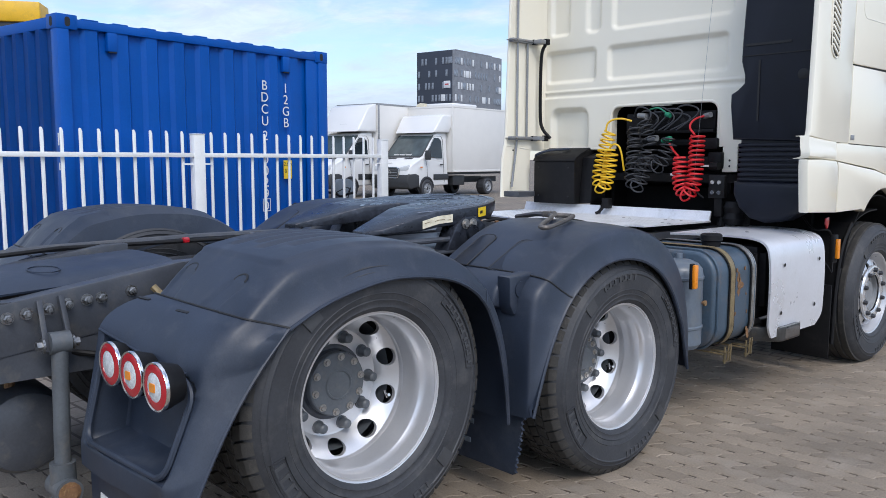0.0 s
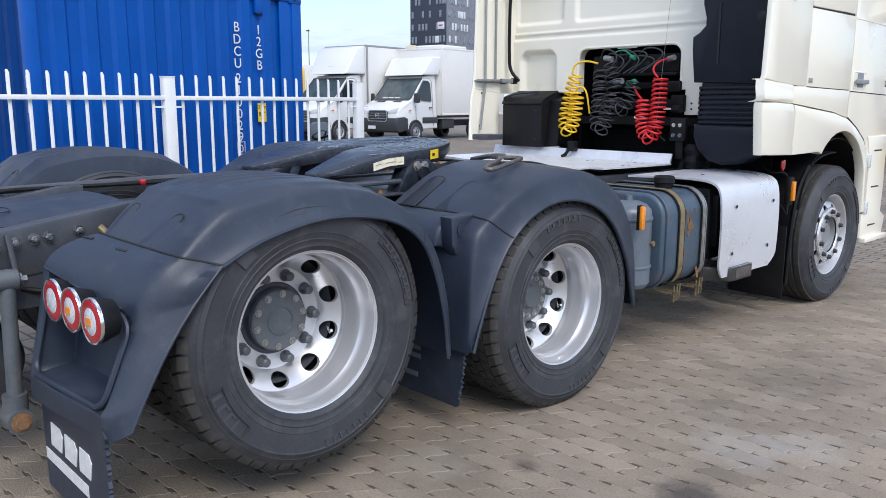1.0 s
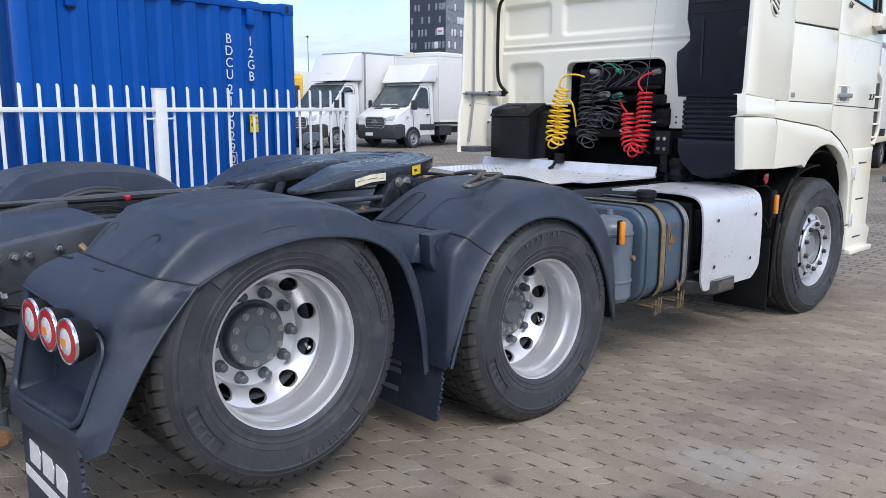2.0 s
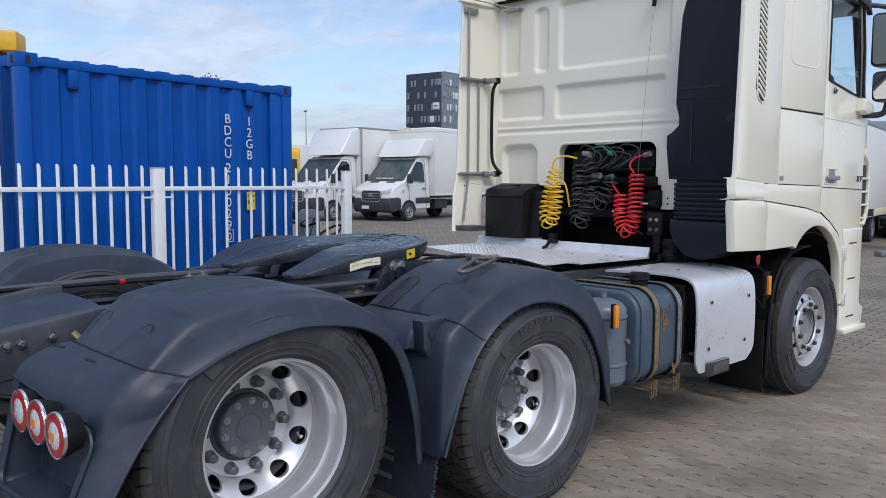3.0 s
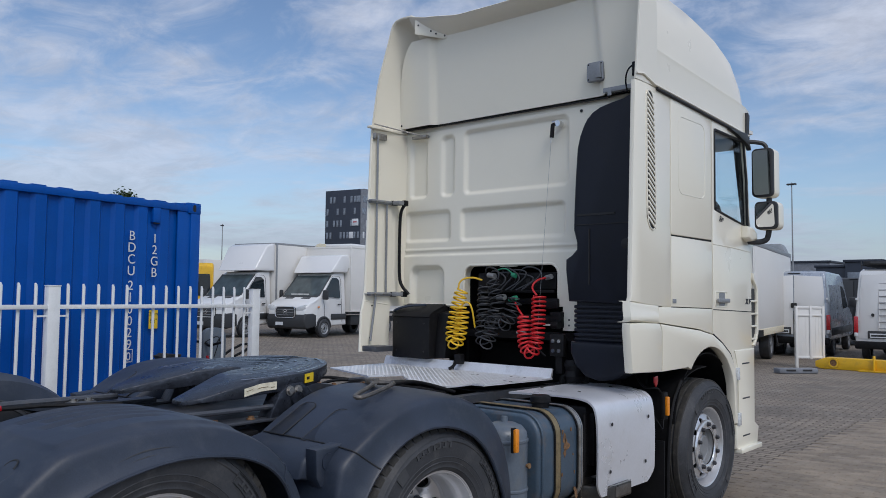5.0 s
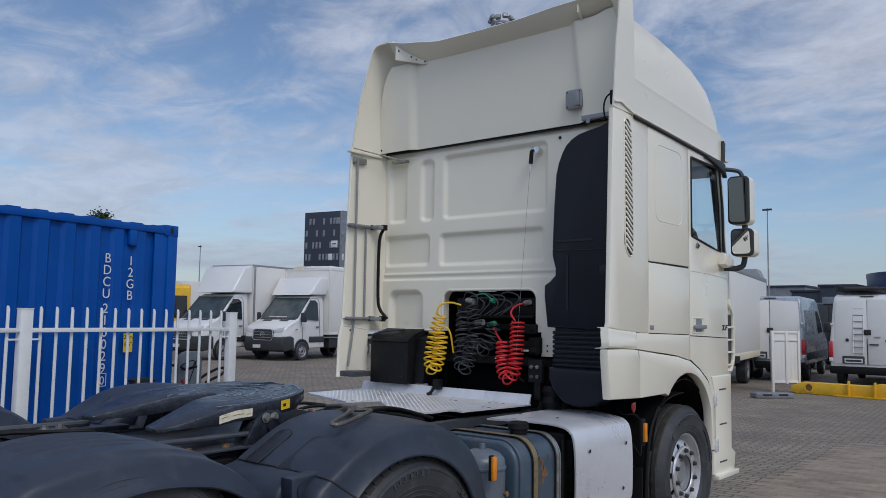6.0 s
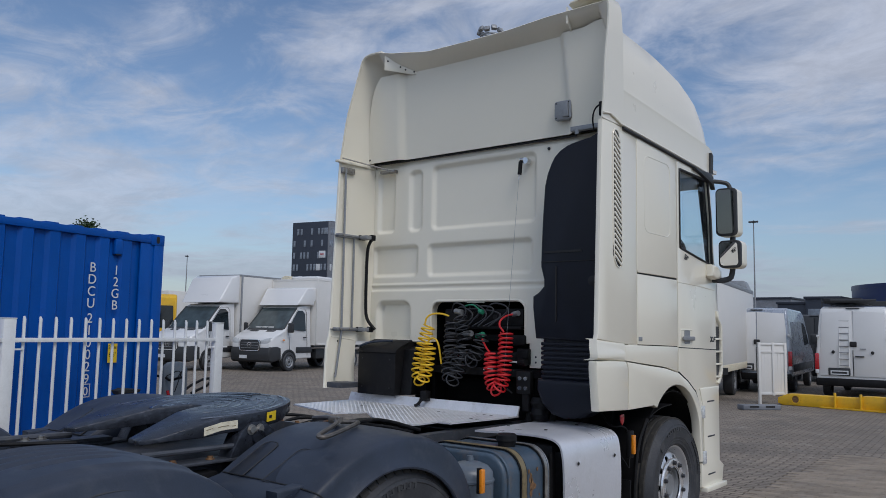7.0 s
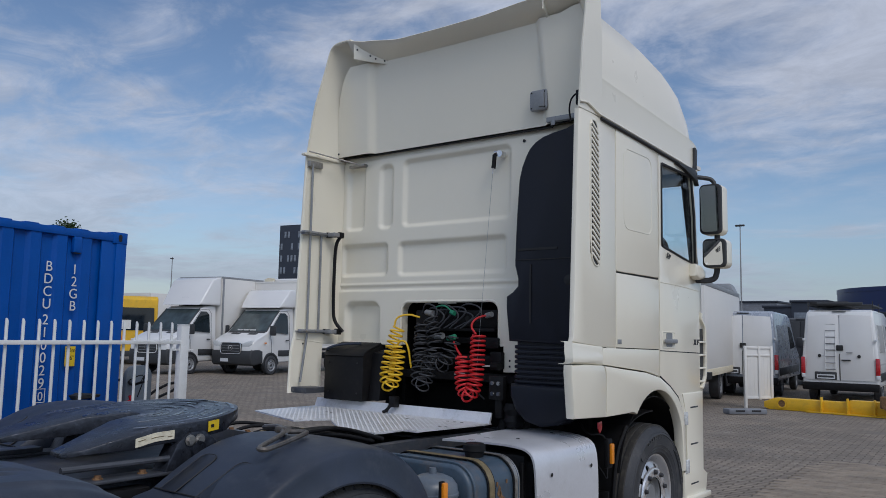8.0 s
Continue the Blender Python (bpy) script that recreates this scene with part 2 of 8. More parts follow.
TRIM = material("dark_trim", (0.03, 0.032, 0.035), 0.55, var=0.12)
YSTEEL = material("yellow_steel", (0.72, 0.42, 0.015), 0.45, var=0.1, scale=3, dirt=(0.3, 0.2, 0.06), dirt_amount=0.35)
CLAD_DARK = material("dark_cladding", (0.026, 0.033, 0.050), 0.45, var=0.12, scale=0.6, fine=4, bump=0.0)
CLAD_GREY = material("grey_cladding", (0.17, 0.18, 0.20), 0.5, var=0.22, scale=0.8, fine=3.5, bump=0.0)
CLAD_BLUE = material("blue_cladding", (0.010, 0.026, 0.11), 0.4, var=0.1, scale=0.3, fine=2, bump=0.0)
PANE = material("window_pane", (0.20, 0.23, 0.27), 0.1, var=0.3, scale=0.7, fine=1.5, bump=0.0)
PALE = material("pale_blind", (0.62, 0.64, 0.66), 0.5, var=0.1, bump=0)
GREY = material("galvanised_grey", (0.30, 0.31, 0.32), 0.5, metal=0.5, var=0.12, bump=0.1)
LEAF = material("leaves", (0.035, 0.065, 0.022), 0.6, var=0.35, scale=2, bump=0)
BARK = material("bark", (0.10, 0.075, 0.055), 0.9, var=0.25, bump=0.5)
PAVER = material("concrete_paver", (0.250, 0.204, 0.154), 0.85, var=0.28, scale=1.3, fine=95, bump=1.0, per_piece=0.15, dirt=(0.38, 0.34, 0.29), dirt_amount=0.34, depth=0.005, spread=True)
# white van paint greyed: shade and dark reflections on its side, as colour
VAN_SHADED = material("van_white_shaded", (0.30, 0.335, 0.39), 0.28, metal=0.25, var=0.015, bump=0.0, coat=0.5, rough_var=0.02)
SCREEN = material("windscreen_glass", (0.045, 0.062, 0.066), 0.05, var=0.40, scale=1.3, fine=2.5, bump=0, spec=0.55, rough_var=0.01)
DARKPANE = material("van_window", (0.014, 0.020, 0.024), 0.04, var=0.3, scale=2, bump=0, spec=0.6, rough_var=0.01)
SEAT = material("seat_fabric", (0.03, 0.032, 0.036), 0.9, var=0.2, bump=0.3)


# ---- mesh helpers ----
def box(lo, hi, bevel=0.0, seg=2):
    bm = bmesh.new()
    bmesh.ops.create_cube(bm, size=1)
    for v in bm.verts:
        v.co = [(l + h) / 2 + c * (h - l) for c, l, h in zip(v.co, lo, hi)]
    if bevel:
        bmesh.ops.bevel(bm, geom=bm.edges[:], offset=bevel, segments=seg, affect="EDGES", profile=0.5)
    return bm


def prism(pts, axis, a, b, bevel=0.0, seg=2):
    """A flat outline, drawn in the two other axes in order, drawn out along an axis from a to b."""
    bm = bmesh.new()
    put = {"x": lambda p, d: (d, p[0], p[1]), "y": lambda p, d: (p[0], d, p[1]), "z": lambda p, d: (p[0], p[1], d)}[axis]
    lo, hi = [bm.verts.new(put(p, a)) for p in pts], [bm.verts.new(put(p, b)) for p in pts]
    caps = [bm.faces.new(lo), bm.faces.new(hi[::-1])]
    for i in range(len(pts)):
        j = (i + 1) % len(pts)
        bm.faces.new((lo[i], hi[i], hi[j], lo[j]))
    bmesh.ops.recalc_face_normals(bm, faces=bm.faces[:])
    if bevel:
        bmesh.ops.bevel(bm, geom=list({e for f in caps for e in f.edges}), offset=bevel, segments=seg, affect="EDGES", profile=0.5)
    return bm


def rounded(x0, x1, y0, y1, r, n=5):
    """The outline of a rectangle with round corners; r: one radius or four (from the low-low corner, counter-clockwise)."""
    rs = (r,) * 4 if isinstance(r, (int, float)) else r
    out = []
    for (cx, sx), (cy, sy), q, a0 in (((x0, 1), (y0, 1), rs[0], 180), ((x1, -1), (y0, 1), rs[1], 270), ((x1, -1), (y1, -1), rs[2], 0), ((x0, 1), (y1, -1), rs[3], 90)):
        if q <= 0:
            out.append((cx, cy))
            continue
        for i in range(n + 1):
            a = radians(a0 + 90 * i / n)
            out.append((cx + sx * q + q * math.cos(a), cy + sy * q + q * math.sin(a)))
    return out


def lathe(profile, n=48, axis="x", centre=(0, 0, 0), close=False):
    """A profile of (radius, place along the axis), turned round the axis."""
    bm = bmesh.new()
    rings = []
    for r, h in profile:
        if r < 1e-6:
            rings.append([bm.verts.new(spin(0, 0, h, axis, centre))] * n)
        else:
            rings.append([bm.verts.new(spin(r, 2 * math.pi * i / n, h, axis, centre)) for i in range(n)])
    pairs = list(zip(rings, rings[1:])) + ([(rings[-1], rings[0])] if close else [])
    for a, b in pairs:
        for i in range(n):
            j = (i + 1) % n
            q = []
            for v in (a[i], a[j], b[j], b[i]):
                if v not in q:
                    q.append(v)
            if len(q) > 2:
                bm.faces.new(q)
    bmesh.ops.recalc_face_normals(bm, faces=bm.faces[:])
    return bm


def spin(r, a, h, axis, c):
    u, v = r * math.cos(a), r * math.sin(a)
    return {"x": (c[0] + h, c[1] + u, c[2] + v), "y": (c[0] + u, c[1] + h, c[2] + v), "z": (c[0] + u, c[1] + v, c[2] + h)}[axis]


def tube(pts, r, n=8, closed=False):
    bm = bmesh.new()
    pts = [Vector(p) for p in pts]
    m = len(pts)
    side, rings = None, []
    for i, p in enumerate(pts):
        a = pts[(i - 1) % m] if closed or i else p
        b = pts[(i + 1) % m] if closed or i < m - 1 else p
        d = (b - a).normalized()
        if side is None:
            side = d.orthogonal().normalized()
        side = (side - d * side.dot(d)).normalized()
        up = d.cross(side)
        rings.append([bm.verts.new(p + r * (side * math.cos(2 * math.pi * k / n) + up * math.sin(2 * math.pi * k / n))) for k in range(n)])
    for i in range(m if closed else m - 1):
        a, b = rings[i], rings[(i + 1) % m]
        for k in range(n):
            bm.faces.new((a[k], a[(k + 1) % n], b[(k + 1) % n], b[k]))
    if not closed:
        bm.faces.new(rings[0][::-1])
        bm.faces.new(rings[-1])
    bmesh.ops.recalc_face_normals(bm, faces=bm.faces[:])
    return bm


def sheet(fn, nu, nv, thick=0.0, keep=None):
    """A skin over a grid of places fn(u, v), u and v from 0 to 1, given a thickness."""
    bm = bmesh.new()
    g = [[bm.verts.new(fn(i / nu, j / nv)) for j in range(nv + 1)] for i in range(nu + 1)]
    for i in range(nu):
        for j in range(nv):
            if keep is None or keep((i + 0.5) / nu, (j + 0.5) / nv):
                bm.faces.new((g[i][j], g[i + 1][j], g[i + 1][j + 1], g[i][j + 1]))
    for v in [v for v in bm.verts if not v.link_faces]:
        bm.verts.remove(v)
    if thick:
        bmesh.ops.recalc_face_normals(bm, faces=bm.faces[:])
        bmesh.ops.solidify(bm, geom=bm.faces[:], thickness=thick)
    return bm


def join(*bms):
    out = bmesh.new()
    for b in bms:
        tmp = bpy.data.meshes.new("tmp")
        b.to_mesh(tmp)
        b.free()
        out.from_mesh(tmp)
        bpy.data.meshes.remove(tmp)
    return out


def moved(bm, m):
    bmesh.ops.transform(bm, matrix=m, verts=bm.verts[:])
    if m.to_3x3().determinant() < 0:
        bmesh.ops.reverse_faces(bm, faces=bm.faces[:])
    return bm


def rod(a, b, r, n=10):
    return tube([a, b], r, n)


def bolt(p, axis="x", r=0.012, h=0.012, washer=True):
    """A hexagon head on a washer; h may be negative."""
    head = lathe([(0, h), (r, h), (r, 0)], 6, axis, p)
    if washer:
        head = join(head, lathe([(r * 1.5, 0), (r * 1.5, h * 0.3), (0, h * 0.3)], 12, axis, p))
    return head


def mesh_of(name, bm, mat, angle=32):
    me = bpy.data.meshes.new(name)
    bm.to_mesh(me)
    bm.free()
    me.materials.append(mat)
    me.polygons.foreach_set("use_smooth", [True] * len(me.polygons))
    me.set_sharp_from_angle(angle=radians(angle))
    return me


def part(name, bm, mat, parent, label="", angle=32):
    ob = new(name, mesh_of(name, bm, mat, angle))
    ob.parent = parent
    if label:
        ob["label"] = label
    return ob


def again(ob, m, parent=None):
    """A part once more, on the same mesh."""
    o = ob.copy()
    scene.collection.objects.link(o)
    o.parent = parent or ob.parent
    o.matrix_basis = m
    return o


def thing(name, label, category, place=(0, 0, 0), turn=0.0, group="", kind=""):
    ob = new(name)
    ob.empty_display_size = 0.2
    ob.matrix_basis = pose(*place, 0, 0, turn)
    return tagged(ob, label, category, group, kind)


def single(name, bm, mat, label, category, kind="", place=(0, 0, 0), turn=0.0, angle=32, group=""):
    ob = new(name, mesh_of(name, bm, mat, angle))
    ob.matrix_basis = pose(*place, 0, 0, turn)
    return tagged(ob, label, category, group, kind)


def lerp_path(pts, s):
    """A place on a line of given places, s from 0 to 1 by length, rounded a little."""
    d = [0.0]
    for a, b in zip(pts, pts[1:]):
        d.append(d[-1] + math.dist(a, b))
    t = s * d[-1]
    for i in range(len(pts) - 1):
        if t <= d[i + 1] + 1e-9:
            k = (t - d[i]) / (d[i + 1] - d[i])
            return tuple(a + (b - a) * k for a, b in zip(pts[i], pts[i + 1]))
    return pts[-1]


def smooth_line(pts, rounds=2):
    """Corner cutting, with the ends kept."""
    for _ in range(rounds):
        out = [pts[0]]
        for a, b in zip(pts, pts[1:]):
            out.append(tuple(p * 0.75 + q * 0.25 for p, q in zip(a, b)))
            out.append(tuple(p * 0.25 + q * 0.75 for p, q in zip(a, b)))
        out.append(pts[-1])
        pts = out
    return pts

# ---- the lorry: it stands along y, its nose to +y, the rear axle at y = 0 ----
lorry = thing("lorry_tractor", "cream-white three-axle lorry tractor with black mudguards, rear axle lifted", "lorry")
AXLE_1, AXLE_2, AXLE_3 = 0.0, 1.425, 4.515      # rear lifting, driven, front
HUB_Z, LIFTED_Z, TYRE_R = 0.495, 0.637, 0.507
SIDE = 1.245                                     # half the cab's width


# -- wheels --
def tyre_profile(out, inn):
    """Rubber of a tyre between its outer and inner face."""
    half = [(0.292, 0.022), (0.302, 0.010), (0.312, 0.004), (0.3135, 0.001), (0.317, 0.002), (0.330, -0.001), (0.338, -0.005), (0.341, -0.002), (0.360, -0.007), (0.3615, -0.009), (0.364, -0.0075), (0.385, -0.0095),
            (0.40, -0.010), (0.43, -0.012), (0.434, -0.0155), (0.4365, -0.0155), (0.44, -0.012), (0.452, -0.0085), (0.4535, -0.011), (0.456, -0.0075), (0.462, -0.004), (0.472, 0.006), (0.480, 0.012), (0.489, 0.026), (0.494, 0.034)]
    prof = [(r, out - d) for r, d in half]
    prof += [(r, inn + d) for r, d in reversed(half)]
    prof.append((0.2925, inn + 0.05))
    prof.append((0.2925, out - 0.05))
    return prof


def tread_blocks(out, inn, count=54):
    """Blocks of the tread in five ribs, the outer ones with skewed ends."""
    bm = bmesh.new()
    width = out - inn - 0.056
    ribs = 5
    gap = 0.009
    w = (width - gap * (ribs - 1)) / ribs
    for k in range(ribs):
        x0 = inn + 0.028 + k * (w + gap)
        for i in range(count):
            a0 = 2 * math.pi * (i + (0.5 if k % 2 else 0.0)) / count
            a1 = a0 + 2 * math.pi / count * 0.84
            sk = 0.028 * (1 if k % 2 else -1)
            lo_r, hi_r = 0.484, TYRE_R
            edge_l = 0.005 if k == 0 else 0.0
            edge_r = 0.005 if k == ribs - 1 else 0.0
            vs = []
            for r in (lo_r, hi_r):
                for x, a in ((x0, a0), (x0, a1), (x0 + w, a1 + sk), (x0 + w, a0 + sk)):
                    rr = r - (edge_l if x == x0 else edge_r) * (r == hi_r)
                    vs.append(bm.verts.new((x, rr * math.cos(a), rr * math.sin(a))))
            for q in ((4, 5, 6, 7), (0, 1, 5, 4), (1, 2, 6, 5), (2, 3, 7, 6), (3, 0, 4, 7)):
                bm.faces.new([vs[j] for j in q])
    # lugs that run over the shoulder on to the sidewall
    edge = [(out - 0.030, 0.484), (out - 0.0285, TYRE_R - 0.004), (out - 0.021, 0.499), (out - 0.010, 0.482), (out - 0.004, 0.466), (out - 0.014, 0.462)]
    for i in range(count):
        a0 = 2 * math.pi * i / count - 0.028
        a1 = a0 + 2 * math.pi / count * 0.80
        ends = [[bm.verts.new((x, r * math.cos(a), r * math.sin(a))) for x, r in edge] for a in (a0, a1)]
        n = len(edge)
        for k in range(n):
            j = (k + 1) % n
            bm.faces.new((ends[0][k], ends[0][j], ends[1][j], ends[1][k]))
        bm.faces.new(ends[0])
        bm.faces.new(ends[1][::-1])
    bmesh.ops.recalc_face_normals(bm, faces=bm.faces[:])
    return bm


def tread_ribs(out, inn):
    """Plain ribs round the tread with deep grooves between them."""
    w = (out - inn - 0.056 - 4 * 0.011) / 5
    prof = []
    for k in range(5):
        x0 = inn + 0.028 + k * (w + 0.011)
        top = TYRE_R - (0.004 if k in (0, 4) else 0.0)
        prof += [(0.486, x0), (top - 0.002, x0 + 0.001), (top, x0 + 0.004), (top, x0 + w - 0.004), (top - 0.002, x0 + w - 0.001), (0.486, x0 + w)]
    return lathe(prof, 96)


def disc_with_holes(r0, x0, r1, x1, pitch, hole, count=10, thick=0.012, inward=-1, bulge=0.0, squash=1.0, turn=0.0):
    """A wheel disc between two radii, bulging a little, with round openings through it."""
    bm = bmesh.new()

    def at(r, a):
        k = (r - r0) / (r1 - r0)
        return Vector((x0 + (x1 - x0) * k + bulge * math.sin(math.pi * k), r * math.cos(a), r * math.sin(a)))
    half = math.pi / count
    side = [i / 4 for i in range(-4, 4)]
    rim = [(1, t) for t in side] + [(-t, 1) for t in side] + [(-1, -t) for t in side] + [(t, -1) for t in side]
    for s in range(count):
        mid = 2 * math.pi * s / count + turn
        rings = []
        for f in (0.0, 0.5, 1.0, 2.0):
            ring = []
            for u, v in rim:
                ro, ao = pitch + (u * (r1 - pitch) if u > 0 else u * (pitch - r0)), v * half
                t = math.atan2(v, u)
                rh, ah = pitch + hole * squash * math.cos(t), hole * math.sin(t) / pitch
                k = min(f, 1.0)
                p = at(ro + (rh - ro) * k, mid + ao + (ah - ao) * k)
                if f > 1:
                    p += Vector((inward * thick, 0, 0))
                ring.append(bm.verts.new(p))
            rings.append(ring)
        n = len(rim)
        for ra, rb in zip(rings, rings[1:]):
            for k in range(n):
                j = (k + 1) % n
                bm.faces.new((ra[k], ra[j], rb[j], rb[k]))
    bmesh.ops.remove_doubles(bm, verts=bm.verts[:], dist=0.0003)
    bmesh.ops.recalc_face_normals(bm, faces=bm.faces[:])
    return bm


def rear_rim(x):
    """Deep outer rim of twin wheels; x: the lip."""
    barrel = lathe([(0.284, x - 0.004), (0.298, x - 0.004), (0.301, x), (0.298, x + 0.004), (0.291, x + 0.001), (0.2875, x - 0.010), (0.2855, x - 0.018), (0.2835, x - 0.030), (0.281, x - 0.047), (0.277, x - 0.060),
                    (0.270, x - 0.070), (0.2675, x - 0.074), (0.2655, x - 0.110), (0.2640, x - 0.150), (0.2615, x - 0.156), (0.2625, x - 0.162), (0.2660, x - 0.168), (0.2680, x - 0.182), (0.2665, x - 0.190)], 96)
    web = disc_with_holes(0.198, x - 0.2575, 0.2665, x - 0.190, 0.2345, 0.0365, bulge=0.007, squash=0.74, turn=radians(16), thick=0.016)
    face = lathe([(0.136, x - 0.264), (0.138, x - 0.260), (0.186, x - 0.260), (0.193, x - 0.2595), (0.198, x - 0.2575)], 80)
    return join(barrel, web, face)


def front_rim(x):
    barrel = lathe([(0.284, x - 0.004), (0.298, x - 0.004), (0.301, x), (0.298, x + 0.004), (0.289, x), (0.286, x - 0.012), (0.270, x - 0.05), (0.262, x - 0.085),
                    (0.252, x - 0.078), (0.243, x - 0.05), (0.238, x - 0.036)], 72)
    disc = disc_with_holes(0.132, x - 0.004, 0.238, x - 0.036, 0.205, 0.0225, bulge=0.006)
    return join(barrel, disc)


def wheel(y, z, kind, sx):
    rx = 1.205
    holder = part("wheel", rear_rim(rx) if kind != "front" else front_rim(rx), RIM, lorry, "silver-painted steel rim with ten round hand holes", 40)
    holder.matrix_basis = Matrix.Translation((0, y, z)) @ Matrix.Diagonal((sx, 1, 1, 1))
    part("tyre", lathe(tyre_profile(1.226, 0.925), 96, close=True), RUBBER, holder, "worn black truck tyre with a dusty sidewall")
    part("tread", tread_blocks(1.226, 0.925) if kind != "front" else tread_ribs(1.226, 0.925), TREAD, holder, "dusty grey-brown tread")
    if kind != "front":
        part("tyre", lathe(tyre_profile(0.875, 0.575), 64, close=True), RUBBER, holder)
        part("tread", tread_blocks(0.875, 0.575), TREAD, holder)
        # inner rim coloured dark grey, so that the hand holes look shaded
        part("rim", lathe([(0.29, 0.6), (0.25, 0.62), (0.245, 0.9), (0.25, 0.97)], 40), HUB, holder)
    part("brake_drum", lathe([(0.0, 0.885), (0.13, 0.885), (0.19, 0.875), (0.20, 0.84), (0.215, 0.68), (0.0, 0.68)], 40), BLACK, holder)
    if kind == "lifting":
        part("hub", lathe([(0.139, 0.90), (0.139, 0.946), (0.134, 0.950), (0.124, 0.950), (0.121, 0.956), (0.119, 0.968)], 48), CHASSIS, holder)
        part("hub_cap", lathe([(0.112, 0.950), (0.117, 0.958), (0.1185, 0.976), (0.1165, 0.990), (0.112, 0.994), (0.090, 0.995), (0.058, 0.997), (0.054, 1.002), (0.050, 1.002), (0.047, 0.997), (0.016, 0.997), (0.0, 0.998)], 56), HUB, holder)
        bolts, nuts = (0.1005, 0.9945, 10), (0.1675, 0.945)
    elif kind == "driven":
        part("hub", lathe([(0.141, 0.90), (0.141, 0.946), (0.136, 0.950), (0.132, 0.958), (0.128, 0.985), (0.118, 0.992), (0.112, 0.992), (0.108, 0.987), (0.066, 0.990), (0.058, 1.004), (0.052, 1.010), (0, 1.010)], 48), HUB, holder, "grey-painted drive hub")
        bolts, nuts = (0.098, 0.988, 14), (0.1675, 0.945)
    else:
        part("hub", lathe([(0.134, 1.190), (0.128, 1.188), (0.122, 1.160), (0.095, 1.145), (0.085, 1.150), (0.080, 1.172), (0.070, 1.180), (0.0, 1.184)], 48), GREY, holder)
        part("nut_ring", lathe([(0.138, 1.197), (0.142, 1.206), (0.150, 1.209), (0.186, 1.209), (0.195, 1.206), (0.200, 1.194)], 64), CHROME_PAINT, holder, "bright silver ring under the wheel nuts")
        bolts, nuts = (0.104, 1.148, 8), (0.1675, 1.207)
    first = None
    for i in range(bolts[2]):
        a = 2 * math.pi * (i + 0.3) / bolts[2]
        m = Matrix.Translation((bolts[1], bolts[0] * math.cos(a), bolts[0] * math.sin(a)))
        if first is None:
            first = part("bolt", bolt((0, 0, 0), "x", 0.0095, 0.012), STEEL, holder)
            first.matrix_basis = m
        else:
            again(first, m)
    first = None
    for i in range(10):
        a = 2 * math.pi * i / 10 + radians(34 if kind != "front" else 18)
        m = Matrix.Translation((nuts[1], nuts[0] * math.cos(a), nuts[0] * math.sin(a)))
        if first is None:
            nut = join(lathe([(0.024, 0), (0.024, 0.005), (0.0, 0.005)], 20), lathe([(0.017, 0.004), (0.0195, 0.006), (0.0185, 0.030), (0.017, 0.040), (0.010, 0.046), (0.0, 0.047)], 14))
            first = part("wheel_nut", nut if kind != "front" else moved(nut, Matrix.Diagonal((0.55, 0.8, 0.8, 1))), HUB if kind != "front" else TRIM_NUT, holder)
            first.matrix_basis = m
        else:
            again(first, m)
    if kind != "front":
        a = radians(-20)
        part("valve", tube([(0.97, 0.243 * math.cos(a), 0.243 * math.sin(a)), (0.995, 0.236 * math.cos(a), 0.236 * math.sin(a)), (1.02, 0.226 * math.cos(a), 0.222 * math.sin(a))], 0.006), CHROME, holder)
        part("valve_arm", tube([(0.99, 0.240 * math.cos(a), 0.240 * math.sin(a) - 0.012), (0.998, 0.222 * math.cos(a), 0.240 * math.sin(a) + 0.018)], 0.004), CHROME, holder)
    # raised fields of lettering on the sidewall, as plain bars
    if sx > 0:
        for a0, a1, r0, r1, framed, letters in ((5, 47, 0.405, 0.450, 1, 9), (196, 224, 0.385, 0.445, 1, 4), (79, 121, 0.395, 0.447, 0, 7), (124, 137, 0.372, 0.447, 0, 0), (271, 307, 0.395, 0.447, 0, 7), (311, 323, 0.372, 0.447, 0, 0)):
            if framed:
                part("sidewall_frame", sidewall_mark([(a0, a1, r0, r0 + 0.003), (a0, a1, r1 - 0.003, r1), (a0, a0 + 0.5, r0 + 0.003, r1 - 0.003), (a1 - 0.5, a1, r0 + 0.003, r1 - 0.003)]), RUBBER, holder)
            if not letters:
                part("sidewall_badge", sidewall_mark([(a0 + 2, a1 - 2, r0 + 0.008, r1 - 0.008)]), LETTER_LIT, holder, "raised plain black badge field")
            step = (a1 - a0 - 5.0) / max(letters, 1)
            for i in range(letters):
                b = a0 + 2.5 + step * i
                bars = [(b, b + step * 0.30, r0 + 0.010, r1 - 0.010), (b + step * 0.30, b + step * 0.74, r1 - 0.017, r1 - 0.010)]
                if i % 3:
                    bars.append((b + step * 0.30, b + step * 0.74, r0 + 0.010, r0 + 0.017))
                part("raised_bar", sidewall_mark(bars), LETTER_LIT, holder)
    return holder


